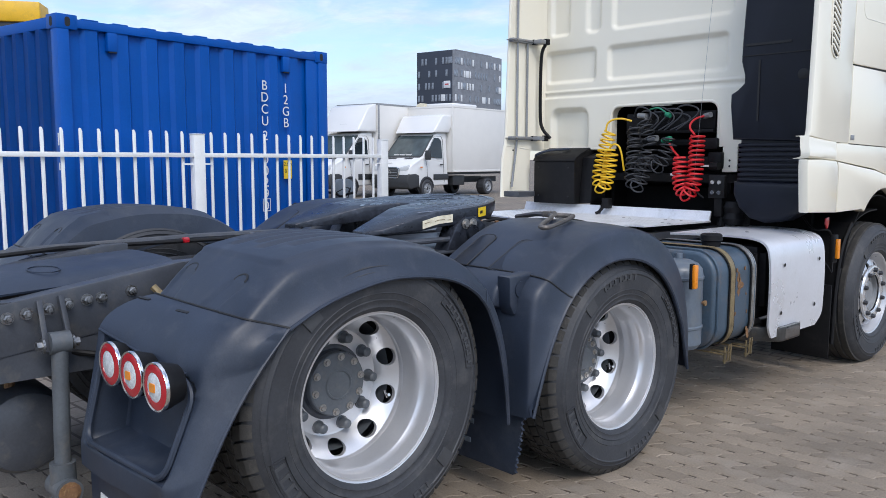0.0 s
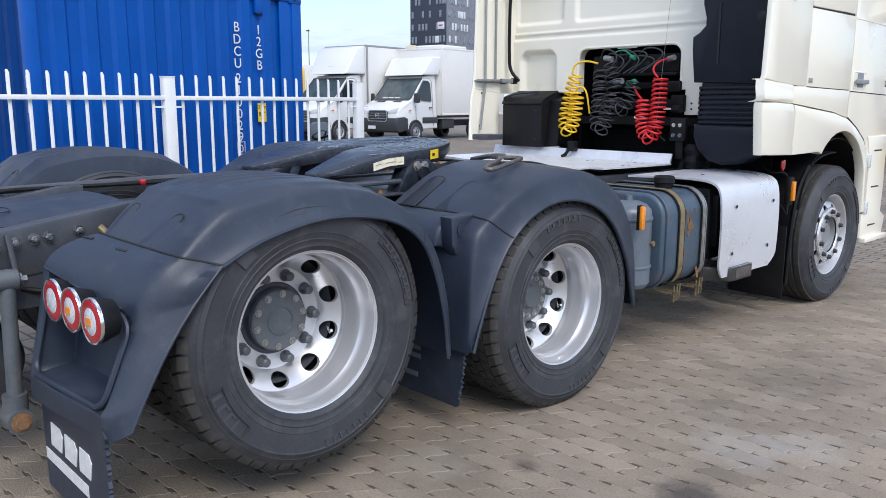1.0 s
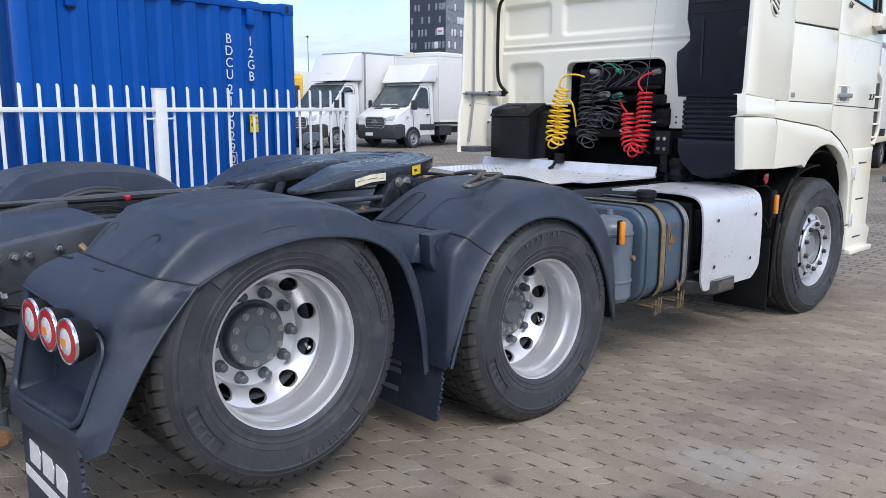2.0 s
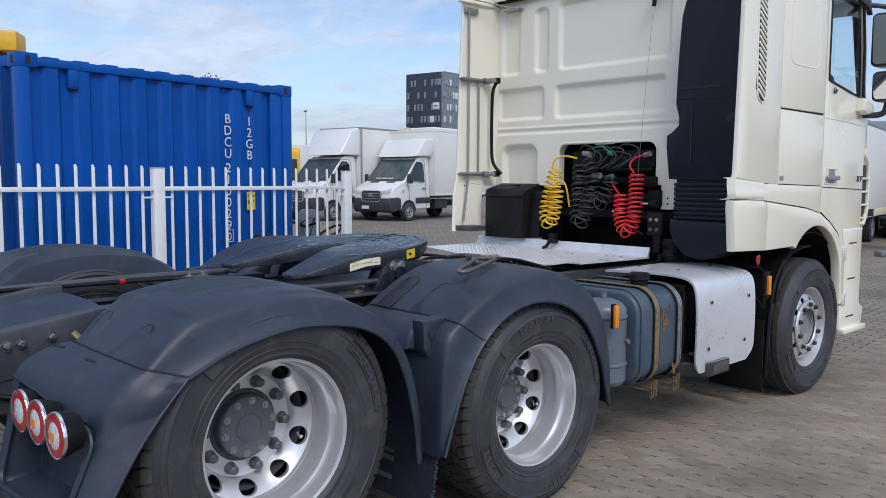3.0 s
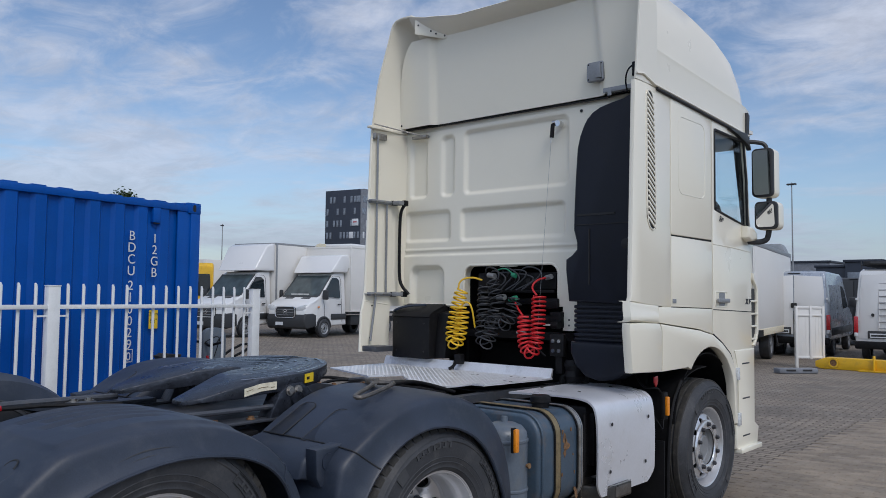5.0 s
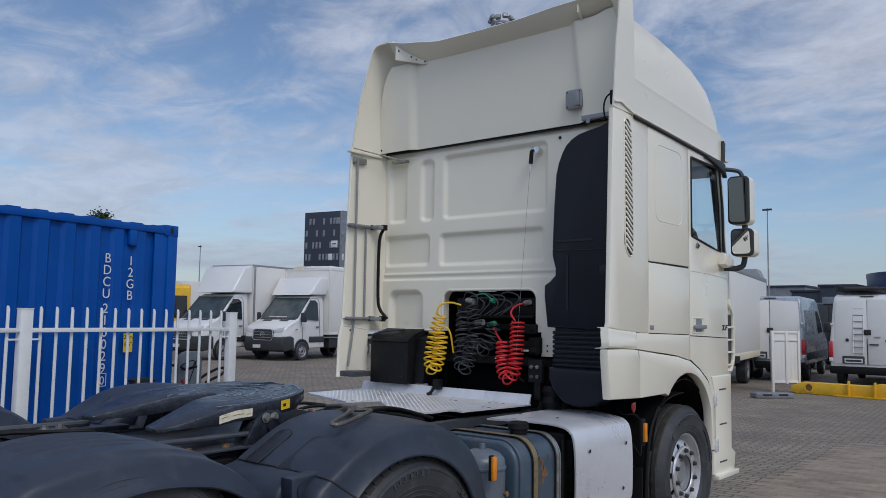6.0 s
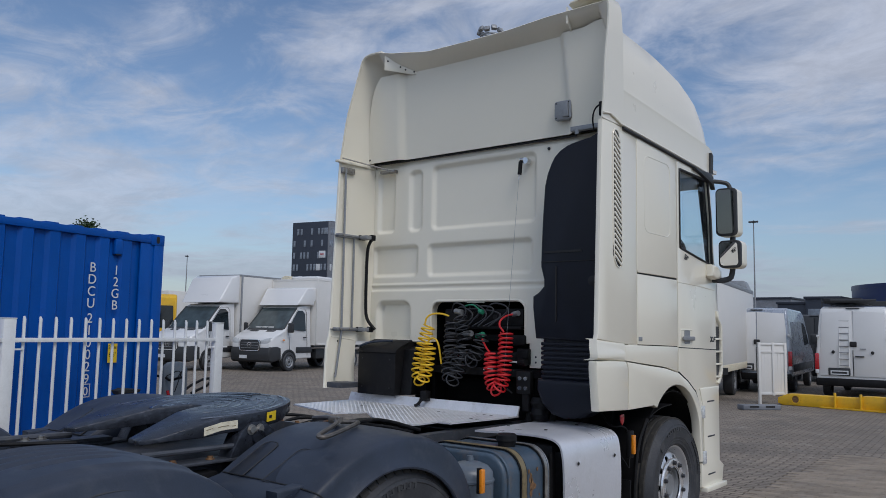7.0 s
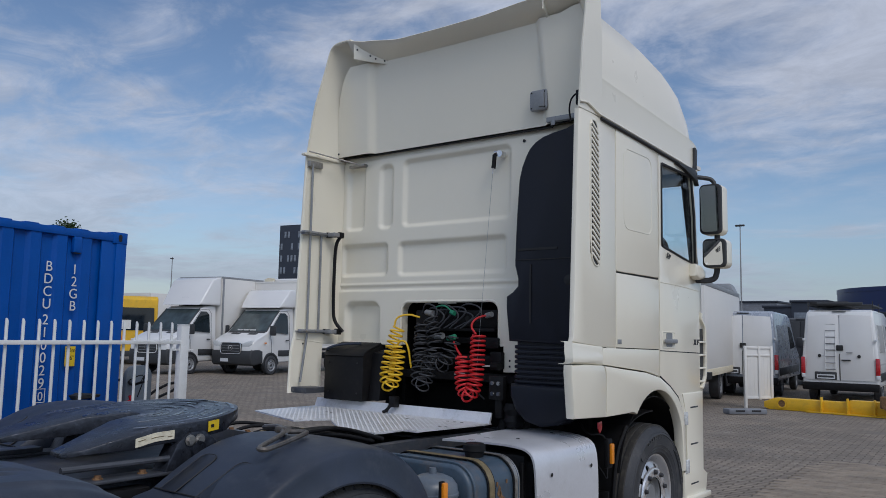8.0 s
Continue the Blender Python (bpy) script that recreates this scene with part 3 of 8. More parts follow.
def sidewall_mark(fields):
    """Raised fields (from angle, to angle, from radius, to radius), bent round the sidewall."""
    bm = bmesh.new()
    for b0, b1, q0, q1 in fields:
        n = max(2, int((b1 - b0) / 2))
        top = []
        for i in range(n + 1):
            a = radians(b0 + (b1 - b0) * i / n)
            top.append([bm.verts.new((1.2420 if h else 1.2310, r * math.cos(a), r * math.sin(a))) for r, h in ((q0, 0), (q0 + 0.001, 1), (q1 - 0.001, 1), (q1, 0))])
        for u, w in zip(top, top[1:]):
            for k in range(3):
                bm.faces.new((u[k], u[k + 1], w[k + 1], w[k]))
        bm.faces.new(top[0])
        bm.faces.new(top[-1][::-1])
    bmesh.ops.recalc_face_normals(bm, faces=bm.faces[:])
    return bm


for s in (1, -1):
    wheel(AXLE_1, LIFTED_Z, "lifting", s)
    wheel(AXLE_2, HUB_Z, "driven", s)
    wheel(AXLE_3, HUB_Z, "front", s)
for y, z in ((AXLE_1, LIFTED_Z), (AXLE_2, HUB_Z), (AXLE_3, HUB_Z - 0.06)):
    part("axle", join(rod((-0.95, y, z), (0.95, y, z), 0.075, 16), lathe([(0, -0.16), (0.12, -0.13), (0.17, 0), (0.12, 0.13), (0, 0.16)], 20, "y", (0, y, z)) if y == AXLE_2 else box((-0.2, y - 0.06, z - 0.06), (0.2, y + 0.06, z + 0.06), 0.01)), CHASSIS, lorry)

# -- frame --
for s in (1, -1):
    c = [(0.36 * s, 0.70), (0.43 * s, 0.70), (0.43 * s, 0.97), (0.36 * s, 0.97), (0.36 * s, 0.962), (0.422 * s, 0.962), (0.422 * s, 0.708), (0.36 * s, 0.708)]
    part("chassis_rail", prism(c, "y", -1.30, 5.5), CHASSIS, lorry, "dark grey painted steel frame rail")
for y in (-1.22, -0.42, 0.72, 2.2, 3.2):
    part("cross_member", box((-0.42, y - 0.05, 0.74), (0.42, y + 0.05, 0.94), 0.012), CHASSIS, lorry)
for y, z in ((-0.995, 0.908), (-0.929, 0.918), (-0.87, 0.927), (-0.802, 0.935), (-0.738, 0.944), (-0.673, 0.952), (-0.623, 0.955), (-0.516, 0.968)):
    part("frame_nut", join(lathe([(0.021, 0.0), (0.021, 0.004), (0.0, 0.004)], 24, "x", (0.436, y, z)), lathe([(0.0145, 0.005), (0.0145, 0.019), (0.011, 0.022), (0.008, 0.022), (0.008, 0.033), (0.0, 0.034)], 6, "x", (0.436, y, z))), NUT, lorry, "plain steel nut")
first = None
for y in [0.55 + 0.11 * i for i in range(4)]:
    for s in (1, -1):
        for z in (0.925,):
            m = Matrix.Translation((s * 0.43, y, z)) @ Matrix.Diagonal((s, 1, 1, 1))
            if first is None:
                first = part("frame_bolt", bolt((0, 0, 0), "x", 0.015, 0.02), STEEL, lorry)
                first.matrix_basis = m
            else:
                again(first, m)
# stamped plates on the rail behind the rear axle
for s in (1, -1):
    part("rail_tail", prism([(-1.30, 0.745), (-1.30, 0.912), (-0.32, 1.056), (-0.22, 1.056), (-0.22, 0.86), (-0.65, 0.826)], "x", *sorted((s * 0.355, s * 0.436)), 0.003), CHASSIS, lorry, "dark grey frame end that slopes down to the tail")
# domed cover between the rails at the tail
part("tail_cover", sheet(lambda u, v: (-0.34 + 0.68 * u, -1.32 + 1.05 * v, 0.965 + 0.05 * v + 0.035 * (1 - (2 * u - 1) ** 4) * math.sin(math.pi * min(v * 1.6 + 0.1, 1.0) * 0.5)), 16, 20, 0.008), PLASTIC, lorry, "smooth dark pressed cover with an oval stamping")
part("stamping", lathe([(0.105, 0), (0.105, 0.004), (0.098, 0.004), (0.098, 0)], 40, "z", (0, 0, 0)), PLASTIC, lorry).matrix_basis = pose(0.12, -0.72, 1.029, 2) @ Matrix.Diagonal((1.0, 0.5, 1, 1))
# long pipes and cables on top of the far rail
part("air_pipe", tube([(-0.46, -1.3, 0.99), (-0.47, -0.6, 1.045), (-0.47, 0.2, 1.055), (-0.46, 0.7, 1.05)], 0.017), CHASSIS, lorry)
part("cable", tube([(-0.40, -1.3, 1.0), (-0.41, -0.5, 1.05), (-0.42, 0.3, 1.04), (-0.3, 0.65, 1.03)], 0.010), BLACK, lorry)
part("cable_clip", box((-0.43, 0.07, 1.035), (-0.395, 0.10, 1.062), 0.006), REDRING, lorry, "red cable clip")
# strut behind the rear wheel, with its two stays, and the air reservoir inboard of it
part("strut", join(rod((0.52, -0.805, 0.36), (0.50, -0.790, 0.815), 0.027, 18), rod((0.52, -0.805, 0.30), (0.52, -0.805, 0.42), 0.042, 18), rod((0.50, -0.822, 0.828), (0.50, -0.757, 0.828), 0.038, 20),
                   rod((0.46, -0.805, 0.33), (0.58, -0.805, 0.33), 0.045, 18)), HUB, lorry, "grey tubular strut")
for y, way in ((-0.838, -1), (-0.750, 1)):
    part("strut_bolt", bolt((0.50, y, 0.823), "y", 0.017, 0.024 * way), NUT, lorry)
part("strut_bolt", bolt((0.58, -0.805, 0.33), "x", 0.024, 0.02), RUST, lorry)
for top, foot_at in (((0.446, -0.832, 0.968), (0.50, -0.830, 0.800)), ((0.446, -0.763, 0.978), (0.50, -0.752, 0.800))):
    part("stay", moved(box((-0.009, -0.006, 0.0), (0.009, 0.006, 1.0), 0.001), look(foot_at, top) @ pose(0, 0, 0, 180) @ Matrix.Diagonal((1, 1, math.dist(foot_at, top), 1))), CHASSIS, lorry, "flat steel stay")
reservoir = part("air_reservoir", lathe([(0, -0.24), (0.09, -0.235), (0.14, -0.21), (0.16, -0.17), (0.16, 0.17), (0.14, 0.21), (0.09, 0.235), (0, 0.24)], 32, "x", (0.08, -0.85, 0.475)), CHASSIS, lorry, "grey painted air reservoir")
part("sticker", box((0.15, -1.013, 0.49), (0.21, -1.008, 0.535)), WHITE, reservoir)
for x in (0.04, 0.13, 0.21):
    part("pipe_union", join(rod((x, -0.88, 0.62), (x, -0.88, 0.67), 0.018), rod((x - 0.03, -0.88, 0.66), (x + 0.03, -0.88, 0.66), 0.012)), RUST, reservoir)
part("air_hose", tube(smooth_line([(0.2, -0.88, 0.66), (0.38, -0.85, 0.80), (0.5, -0.5, 0.72), (0.5, -0.2, 0.74)]), 0.011), BLACK, lorry)
part("air_bag", lathe([(0, 0), (0.11, 0), (0.12, 0.04), (0.105, 0.07), (0.125, 0.11), (0.11, 0.16), (0.12, 0.2), (0, 0.2)], 28, "z", (0.53, -0.42, 0.60)), RUBBER, lorry)
part("level_arm", tube([(0.47, -0.45, 0.98), (0.49, -0.42, 0.94), (0.52, -0.38, 0.92)], 0.014), STRAP, lorry)


# -- mudguards --
CROWN = [(0.0, 0.0), (0.70, 0.0), (0.80, 0.0), (0.90, 0.004), (0.97, 0.013), (1.03, 0.028), (1.08, 0.048), (1.12, 0.070), (1.15, 0.092), (1.178, 0.120), (1.197, 0.150), (1.209, 0.185), (1.217, 0.235), (1.222, 0.31), (1.226, 0.43), (1.232, 0.60), (1.240, 0.76), (1.249, 0.90), (1.262, 1.0), (1.252, 1.03), (1.243, 1.03)]


def nearer(q):
    """The lip's line, given for x = 1.22, at its true distance out."""
    return (q[0] - 0.0165 * (q[0] + 1.5), q[1] + 0.0165 * (1.5 - q[1]))


def guard_skin(P, Q, x_in, s0, s1, ns, sx, dent=None, q0=None):
    """Skin over a wheel: P is the crown's line, Q the line of the outer lip, both as (y, z)."""
    P, Q = smooth_line(P), smooth_line([nearer(q) for q in Q])
    cross = [(x_in, 1.5), (x_in + 0.008, 0.8), (x_in + 0.020, 0.22), (x_in + 0.045, 0.02)] + CROWN[1:]
    n = len(cross) - 1
    if dent:                                              # finer across the crown, for the pressed grooves
        fine = [(0.66 + 0.0095 * i) for i in range(53)]
        cross = cross[:3] + [(x, crown_f(x)) for x in fine] + [c for c in CROWN if c[0] > fine[-1] + 0.01]
        n = len(cross) - 1

    def fn(u, v):
        s = s0 + (s1 - s0) * u
        x, f = cross[round(v * n)]
        p, q = lerp_path(P, s), lerp_path(Q, s if q0 is None else q0 + (1 - q0) * u)
        y, z = p[0] + (q[0] - p[0]) * f, p[1] + (q[1] - p[1]) * f
        if dent and f < 0.12 and x > 0.655:
            z -= dent(x, y)
        return (sx * x, y, z)
    return sheet(fn, ns, n, 0.006)


def soft(t):
    t = min(max(t, 0.0), 1.0)
    return t * t * (3 - 2 * t)


P1 = [(-0.505, 0.978), (-0.44, 1.048), (-0.365, 1.110), (-0.347, 1.121), (-0.325, 1.129), (-0.24, 1.147), (-0.15, 1.161), (0.0, 1.170), (0.25, 1.150), (0.45, 1.06), (0.60, 0.90), (0.675, 0.66), (0.69, 0.40)]
Q1 = [(-0.34, 0.925), (-0.20, 0.995), (0.0, 1.04), (0.13, 1.047), (0.35, 1.02), (0.50, 0.94), (0.58, 0.80), (0.635, 0.60), (0.655, 0.40)]
P2 = [(0.765, 0.39), (0.775, 0.90), (0.85, 0.965), (1.08, 1.10), (1.25, 1.15), (1.45, 1.158), (1.70, 1.12), (1.90, 0.98), (2.015, 0.75), (2.03, 0.39)]
Q2 = [(0.805, 0.39), (0.90, 0.66), (1.02, 0.85), (1.19, 0.97), (1.40, 1.012), (1.62, 0.97), (1.80, 0.85), (1.93, 0.63), (1.99, 0.39)]


def dents(x, y):
    """Pressed field across the crown, with grooves along it."""
    start = -0.350 + 0.05 * max(0.0, x - 0.95) + 1.2 * max(0.0, x - 1.09) ** 1.5
    d = -0.010 * soft((y - start) / 0.014) * soft((1.165 - x) / 0.022) * soft((0.36 - y) / 0.05)
    for c, a, b in ((0.69, -0.24, 0.16), (0.765, -0.30, 0.20), (0.85, -0.25, 0.17), (0.935, -0.29, 0.22), (1.02, -0.22, 0.14)):
        d += 0.012 * max(0.0, 1 - ((x - c) / 0.030) ** 2) * soft((y - a) / 0.05) * soft((b - y) / 0.06)
    for c, lean in ((0.718, 0.0), (1.055, 0.7)):          # shallow troughs that run down from the two lugs
        mid = c + lean * (y + 0.42)
        d += 0.008 * soft((0.050 - abs(x - mid)) / 0.014) * soft((-0.415 - y) / 0.008)
    return d


def hand_grip(parent, x, y, z, sx, rx):
    """A crescent-shaped pressed lug; the shade in its recess is drawn as a black line."""
    n = 14
    bm = tube([(0.034 * math.cos(math.pi * i / n), 0.03 * math.sin(math.pi * i / n), 0.001) for i in range(n + 1)], 0.0035, 6)
    ob = part("lug", bm, SEAM, parent)
    ob.matrix_basis = pose(sx * x, y, z - 0.002, rx) @ Matrix.Diagonal((1, 1, 0.5, 1))
    return ob


def crown_f(x):
    """How far from the crown to the lip the skin has come at x."""
    for a, b in zip(CROWN, CROWN[1:]):
        if a[0] <= x <= b[0]:
            return a[1] + (b[1] - a[1]) * (x - a[0]) / (b[0] - a[0])
    return 1.0


Q_BACK = [nearer(q) for q in ((-0.34, 0.925), (-0.43, 0.83), (-0.53, 0.70), (-0.61, 0.56), (-0.665, 0.45))]
HOOD_ROWS = 12
FACE_ROWS = 52
CROSS_BACK = [(0.62 + 0.01 * i, 0.0) for i in range(10)] + [(0.74 + 0.04 * i, 0.0) for i in range(10)] + [(1.12 + 0.01 * i, 0.0) for i in range(7)]
CROSS_BACK += [(1.19, 0.03), (1.20, 0.07), (1.21, 0.13), (1.22, 0.22), (1.23, 0.33), (1.24, 0.48), (1.25, 0.68), (1.257, 0.85), (1.262, 1.0), (1.252, 1.0), (1.243, 1.0)]


def hood_lip(x):
    """The hood's lower edge over the lamps, as (y, z)."""
    pts = [(0.62, -0.700, 0.882), (0.90, -0.668, 0.842), (1.05, -0.650, 0.824), (1.15, -0.625, 0.815), (1.262, -0.585, 0.80)]
    for a, b in zip(pts, pts[1:]):
        if x <= b[0]:
            k = (x - a[0]) / (b[0] - a[0])
            return a[1] + (b[1] - a[1]) * k, a[2] + (b[2] - a[2]) * k
    return pts[-1][1:]


def rear_panel(sx):
    nr, nc = HOOD_ROWS + FACE_ROWS, len(CROSS_BACK) - 1
    q0 = Q_BACK[0]
    q_line = smooth_line(Q_BACK)

    def fn(u, v):
        r = round(u * nr)
        x, f = CROSS_BACK[round(v * nc)]
        ly, lz = hood_lip(min(x, 1.262))
        if r <= HOOD_ROWS:                                # the hood, from the mudguard's edge out to its lip
            t = r / HOOD_ROWS
            g = crown_f(x) if f < 1 else 1.0
            sy, sz = P1[0][0] + (q0[0] - P1[0][0]) * g, P1[0][1] + (q0[1] - P1[0][1]) * g
            cy, cz = ly + 0.035, sz * 0.72 + lz * 0.28 + 0.012
            y = sy * (1 - t) ** 2 + 2 * cy * t * (1 - t) + ly * t * t
            z = sz * (1 - t) ** 2 + 2 * cz * t * (1 - t) + lz * t * t
            q = lerp_path(q_line, 0.24 * t)
            f = f * t if f < 1 else 1.0
        else:                                             # below the lip: a frame that leans back, with a hollow inside
            k = (r - HOOD_ROWS) / FACE_ROWS
            z = lz + (0.435 - lz) * k
            low = -0.775 + 0.035 * soft((x - 0.7) / 0.5)
            y = ly + (low - ly) * min(1.0, (lz - z) / (lz - 0.51)) ** 1.1
            inner = soft((x - 0.648) / 0.014) * soft((1.182 - x) / 0.014) * soft((z - 0.515) / 0.03) * soft((lz - z) / 0.010)
            corner = soft((math.hypot(max(0.0, x - 1.13), max(0.0, z - 0.755)) - 0.050) / -0.016 + 0.0) if x > 1.13 and z > 0.755 else 1.0
            y += inner * corner * (0.105 + 0.09 * (lz - z))
            q = lerp_path(q_line, 0.24 + 0.76 * k)
        return (sx * x, y + (q[0] - y) * f, z + (q[1] - z) * f)
    return sheet(fn, nr, nc, 0.006)


for s in (1, -1):
    up = 0.0 if s > 0 else 0.03
    g = part("mudguard", guard_skin(P1, Q1, 0.565, 0.0, 1.0, 190 if s > 0 else 60, s, dents), PLASTIC, lorry, "matt black plastic mudguard over the rear wheel, scuffed", 40)
    g.matrix_basis = pose(0, 0, up)
    part("lip", tube([(s * 1.256, y + 0.0, z - 0.004) for y, z in [lerp_path(smooth_line([nearer(q) for q in Q1]), i / 40) for i in range(41)]], 0.008, 6), PLASTIC, g)
    for k, nm in ((0.0, "edge"), (0.66, "edge")):
        p, q = lerp_path(smooth_line(P1), k), lerp_path(smooth_line([nearer(w) for w in Q1]), k)
        part(nm, tube([(s * x, p[0] + (q[0] - p[0]) * f, p[1] + (q[1] - p[1]) * f + 0.002) for x, f in [(0.62, 0)] + CROWN[1:19]], 0.0035, 5), SEAM if k == 0 else PLASTIC, g)
    for x, y in ((0.718, -0.417), (1.055, -0.414)):
        line = smooth_line(P1)
        z = next(a[1] + (b[1] - a[1]) * (y - a[0]) / (b[0] - a[0]) for a, b in zip(line, line[1:]) if a[0] <= y <= b[0])
        hand_grip(g, x, y, z + 0.001 - 0.006 * (x > 0.9), s, 40)
    g2 = part("mudguard", guard_skin(P2, Q2, 0.56, 0.0, 1.0, 80, s), PLASTIC, lorry, "matt black plastic mudguard over the driven wheel", 40)
    g2.matrix_basis = pose(0, 0, up * 1.3)
    part("lip", tube([(s * 1.256, y, z - 0.004) for y, z in [lerp_path(smooth_line([nearer(q) for q in Q2]), i / 50) for i in range(51)]], 0.008, 6), PLASTIC, g2)
    for x in (0.72, 0.96):
        o = part("lug_field", prism(rounded(-0.05, 0.05, -0.13, 0.11, (0.004, 0.004, 0.04, 0.04)), "z", 0.0, 0.008, 0.003), SMOOTH, g2)
        o.matrix_basis = pose(s * x, 0.975, 1.034 - 0.01 * (x > 0.9), 29.5, 6 * (x > 0.9) * s)
        part("field_groove", tube([(a, b, 0.006) for a, b in rounded(-0.051, 0.051, -0.131, 0.111, (0.004, 0.004, 0.04, 0.04))], 0.003, 5, True), SEAM, o)
    part("hinge_cover", prism([(0.72, 0.84), (0.735, 0.91), (0.775, 0.95), (0.86, 0.968), (0.92, 0.92), (0.88, 0.86), (0.80, 0.82)], "x", *sorted((s * 0.60, s * 1.07)), 0.02, 3), PLASTIC, g2)
    part("hinge_end", prism([(0.750, 0.966), (0.912, 0.978), (0.872, 0.90), (0.806, 0.812), (0.780, 0.808), (0.755, 0.85)], "x", *sorted((s * 1.06, s * 1.135)), 0.010), PLASTIC, g2)
    part("hinge_disc", lathe([(0.034, 0), (0.034, 0.004), (0.0, 0.005)], 20, "x", (s * 1.136 if s > 0 else -1.141, 0.815, 0.912)), PLASTIC, g2)
    p, q = lerp_path(smooth_line(P2), 0.262), lerp_path(smooth_line([nearer(w) for w in Q2]), 0.285)
    part("seam", tube([(s * x, p[0] + (q[0] - p[0]) * f, p[1] + (q[1] - p[1]) * f + 0.003) for x, f in [(0.62, 0)] + CROWN[1:19]], 0.0035, 5), SEAM, g2)
    part("screw", bolt((s * 1.225, 0.955, 0.905), "x", 0.007, 0.006 * s, False), RUST, g2)
    rp = part("rear_panel", rear_panel(s), PLASTIC, lorry, "black plastic rear panel with a hollow for the tail lamps", 40)
    rp.matrix_basis = pose(0, 0, up)
    part("lip", tube([(s * 1.258, y, z) for y, z in smooth_line(Q_BACK)], 0.006, 6), PLASTIC, rp)
    part("hood_edge", tube([(s * (0.625 + 0.0505 * i), *hood_lip(0.625 + 0.0505 * i)) for i in range(11)], 0.005, 6), PLASTIC, rp)
    for x, y in ((0.655, -0.556), (0.93, -0.546)):
        o = part("slot", prism(rounded(-0.036, 0.036, -0.006, 0.006, 0.005), "z", 0.0, 0.004), SEAM, rp)
        o.matrix_basis = pose(s * x, y, 0.970 if x < 0.8 else 0.962, 14, 0, 6 * s)
    rim = []
    for x, z in rounded(0.662, 1.172, 0.528, 0.80, (0.05, 0.05, 0.07, 0.02), 8):
        ly, lz = hood_lip(x)
        low = -0.775 + 0.035 * soft((x - 0.7) / 0.5)
        rim.append((s * x, ly + (low - ly) * min(1.0, max(0.0, lz - z) / (lz - 0.51)) ** 1.1 + 0.002, z))
    part("hollow_rim", tube(rim, 0.011, 8, True), PLASTIC, rp)
    # three round tail lamps
    for i, x in enumerate((0.792, 0.965, 1.143)):
        lamp = part("tail_lamp", lathe([(0.0, 0.03), (0.055, 0.03), (0.064, 0.0), (0.069, -0.012), (0.072, -0.03), (0.069, -0.036), (0.060, -0.036)], 40, "y", (0, 0, 0)), BLACK, lorry, "round tail lamp with a red ring and chrome bezel")
        lamp.matrix_basis = pose(s * x, -0.694, 0.80, 0, 0, 4 * s)
        part("bezel", lathe([(0.0722, -0.030), (0.0730, -0.036), (0.071, -0.0405), (0.066, -0.039)], 40, "y"), CHROME, lamp)
        part("red_ring", lathe([(0.067, -0.0385), (0.055, -0.0425), (0.043, -0.0425), (0.042, -0.040)], 40, "y"), REDRING, lamp)
        part("lens", lathe([(0.0425, -0.041), (0.03, -0.0455), (0.0, -0.047)], 32, "y"), CLEAR, lamp)
        if i:
            part("amber_segment", prism(rounded(-0.015, 0.015, -0.013, 0.013, 0.004), "y", -0.049, -0.044), ORANGE, lamp)
    # flaps
    rag = random.Random(9)
    for y, z0, z1 in ((-0.735, 0.09, 0.47), (0.79, 0.125, 0.41)):
        flap = part("mud_flap", prism([(s * 0.60, z1), (s * 1.19, z1)] + [(s * (1.19 - (0.05 * i / 44 if y > 0 else -0.02) + rag.uniform(-0.009, 0.009)), z1 - 0.02 - (z1 - z0 - 0.02) * i / 44) for i in range(45)] + [(s * 0.61, z0)], "y", y - 0.006, y + 0.006), PLASTIC, lorry, "black rubber mud flap with a frayed edge")
        if s > 0 and y < 0:
            for x0, w in ((0.685, 0.125), (0.825, 0.125), (0.965, 0.115)):
                part("white_mark", prism([(x0 + 0.01, 0.35), (x0 + w * 0.8, 0.35), (x0 + w, 0.325), (x0 + w - 0.02, 0.265), (x0, 0.265)], "y", y - 0.009, y - 0.0061), WHITE, flap, "white printed mark")
            part("white_mark", box((0.62, y - 0.009, 0.195), (1.03, y - 0.0061, 0.235)), WHITE, flap, "white printed stripe")
        if s > 0 and y > 0:
            for z, x0, x1 in ((0.33, 0.80, 0.90), (0.29, 0.80, 0.90), (0.20, 0.74, 0.88)):
                part("worn_mark", box((x0, y - 0.009, z), (x1, y - 0.0061, z + 0.022)), AIRTANK, flap)

# -- fifth wheel --
five = part("fifth_wheel_base", join(box((-0.44, 0.45, 0.972), (0.44, 1.75, 0.992), 0.004), *[box((s * 0.455 - 0.06, 0.40, 0.992), (s * 0.455 + 0.06, 1.85, 1.006), 0.003) for s in (1, -1)]), CHASSIS, lorry, "black mounting plate of the coupling")
def plate_drop(y):
    """How far the coupling plate, tipped back, lies under its front edge at y."""
    return 0.078 * max(0.0, 1.55 - y) + 0.17 * max(0.0, 0.95 - y)


outer = [(0.50 * math.cos(radians(a)), 1.12 + 0.50 * math.sin(radians(a))) for a in range(-8, 189, 7)]
left_horn = [(-0.46, 0.86), (-0.40, 0.66), (-0.34, 0.60), (-0.25, 0.61)]
slot = [(-0.14, 0.86), (-0.055, 1.06)] + [(0.055 * math.cos(radians(a)), 1.10 + 0.055 * math.sin(radians(a))) for a in range(165, 10, -20)] + [(0.055, 1.06), (0.14, 0.86)]
right_horn = [(0.25, 0.61), (0.36, 0.60), (0.42, 0.66), (0.46, 0.86)]
plate = prism(outer + left_horn + slot + right_horn, "z", 1.165, 1.24, 0.006, 2)
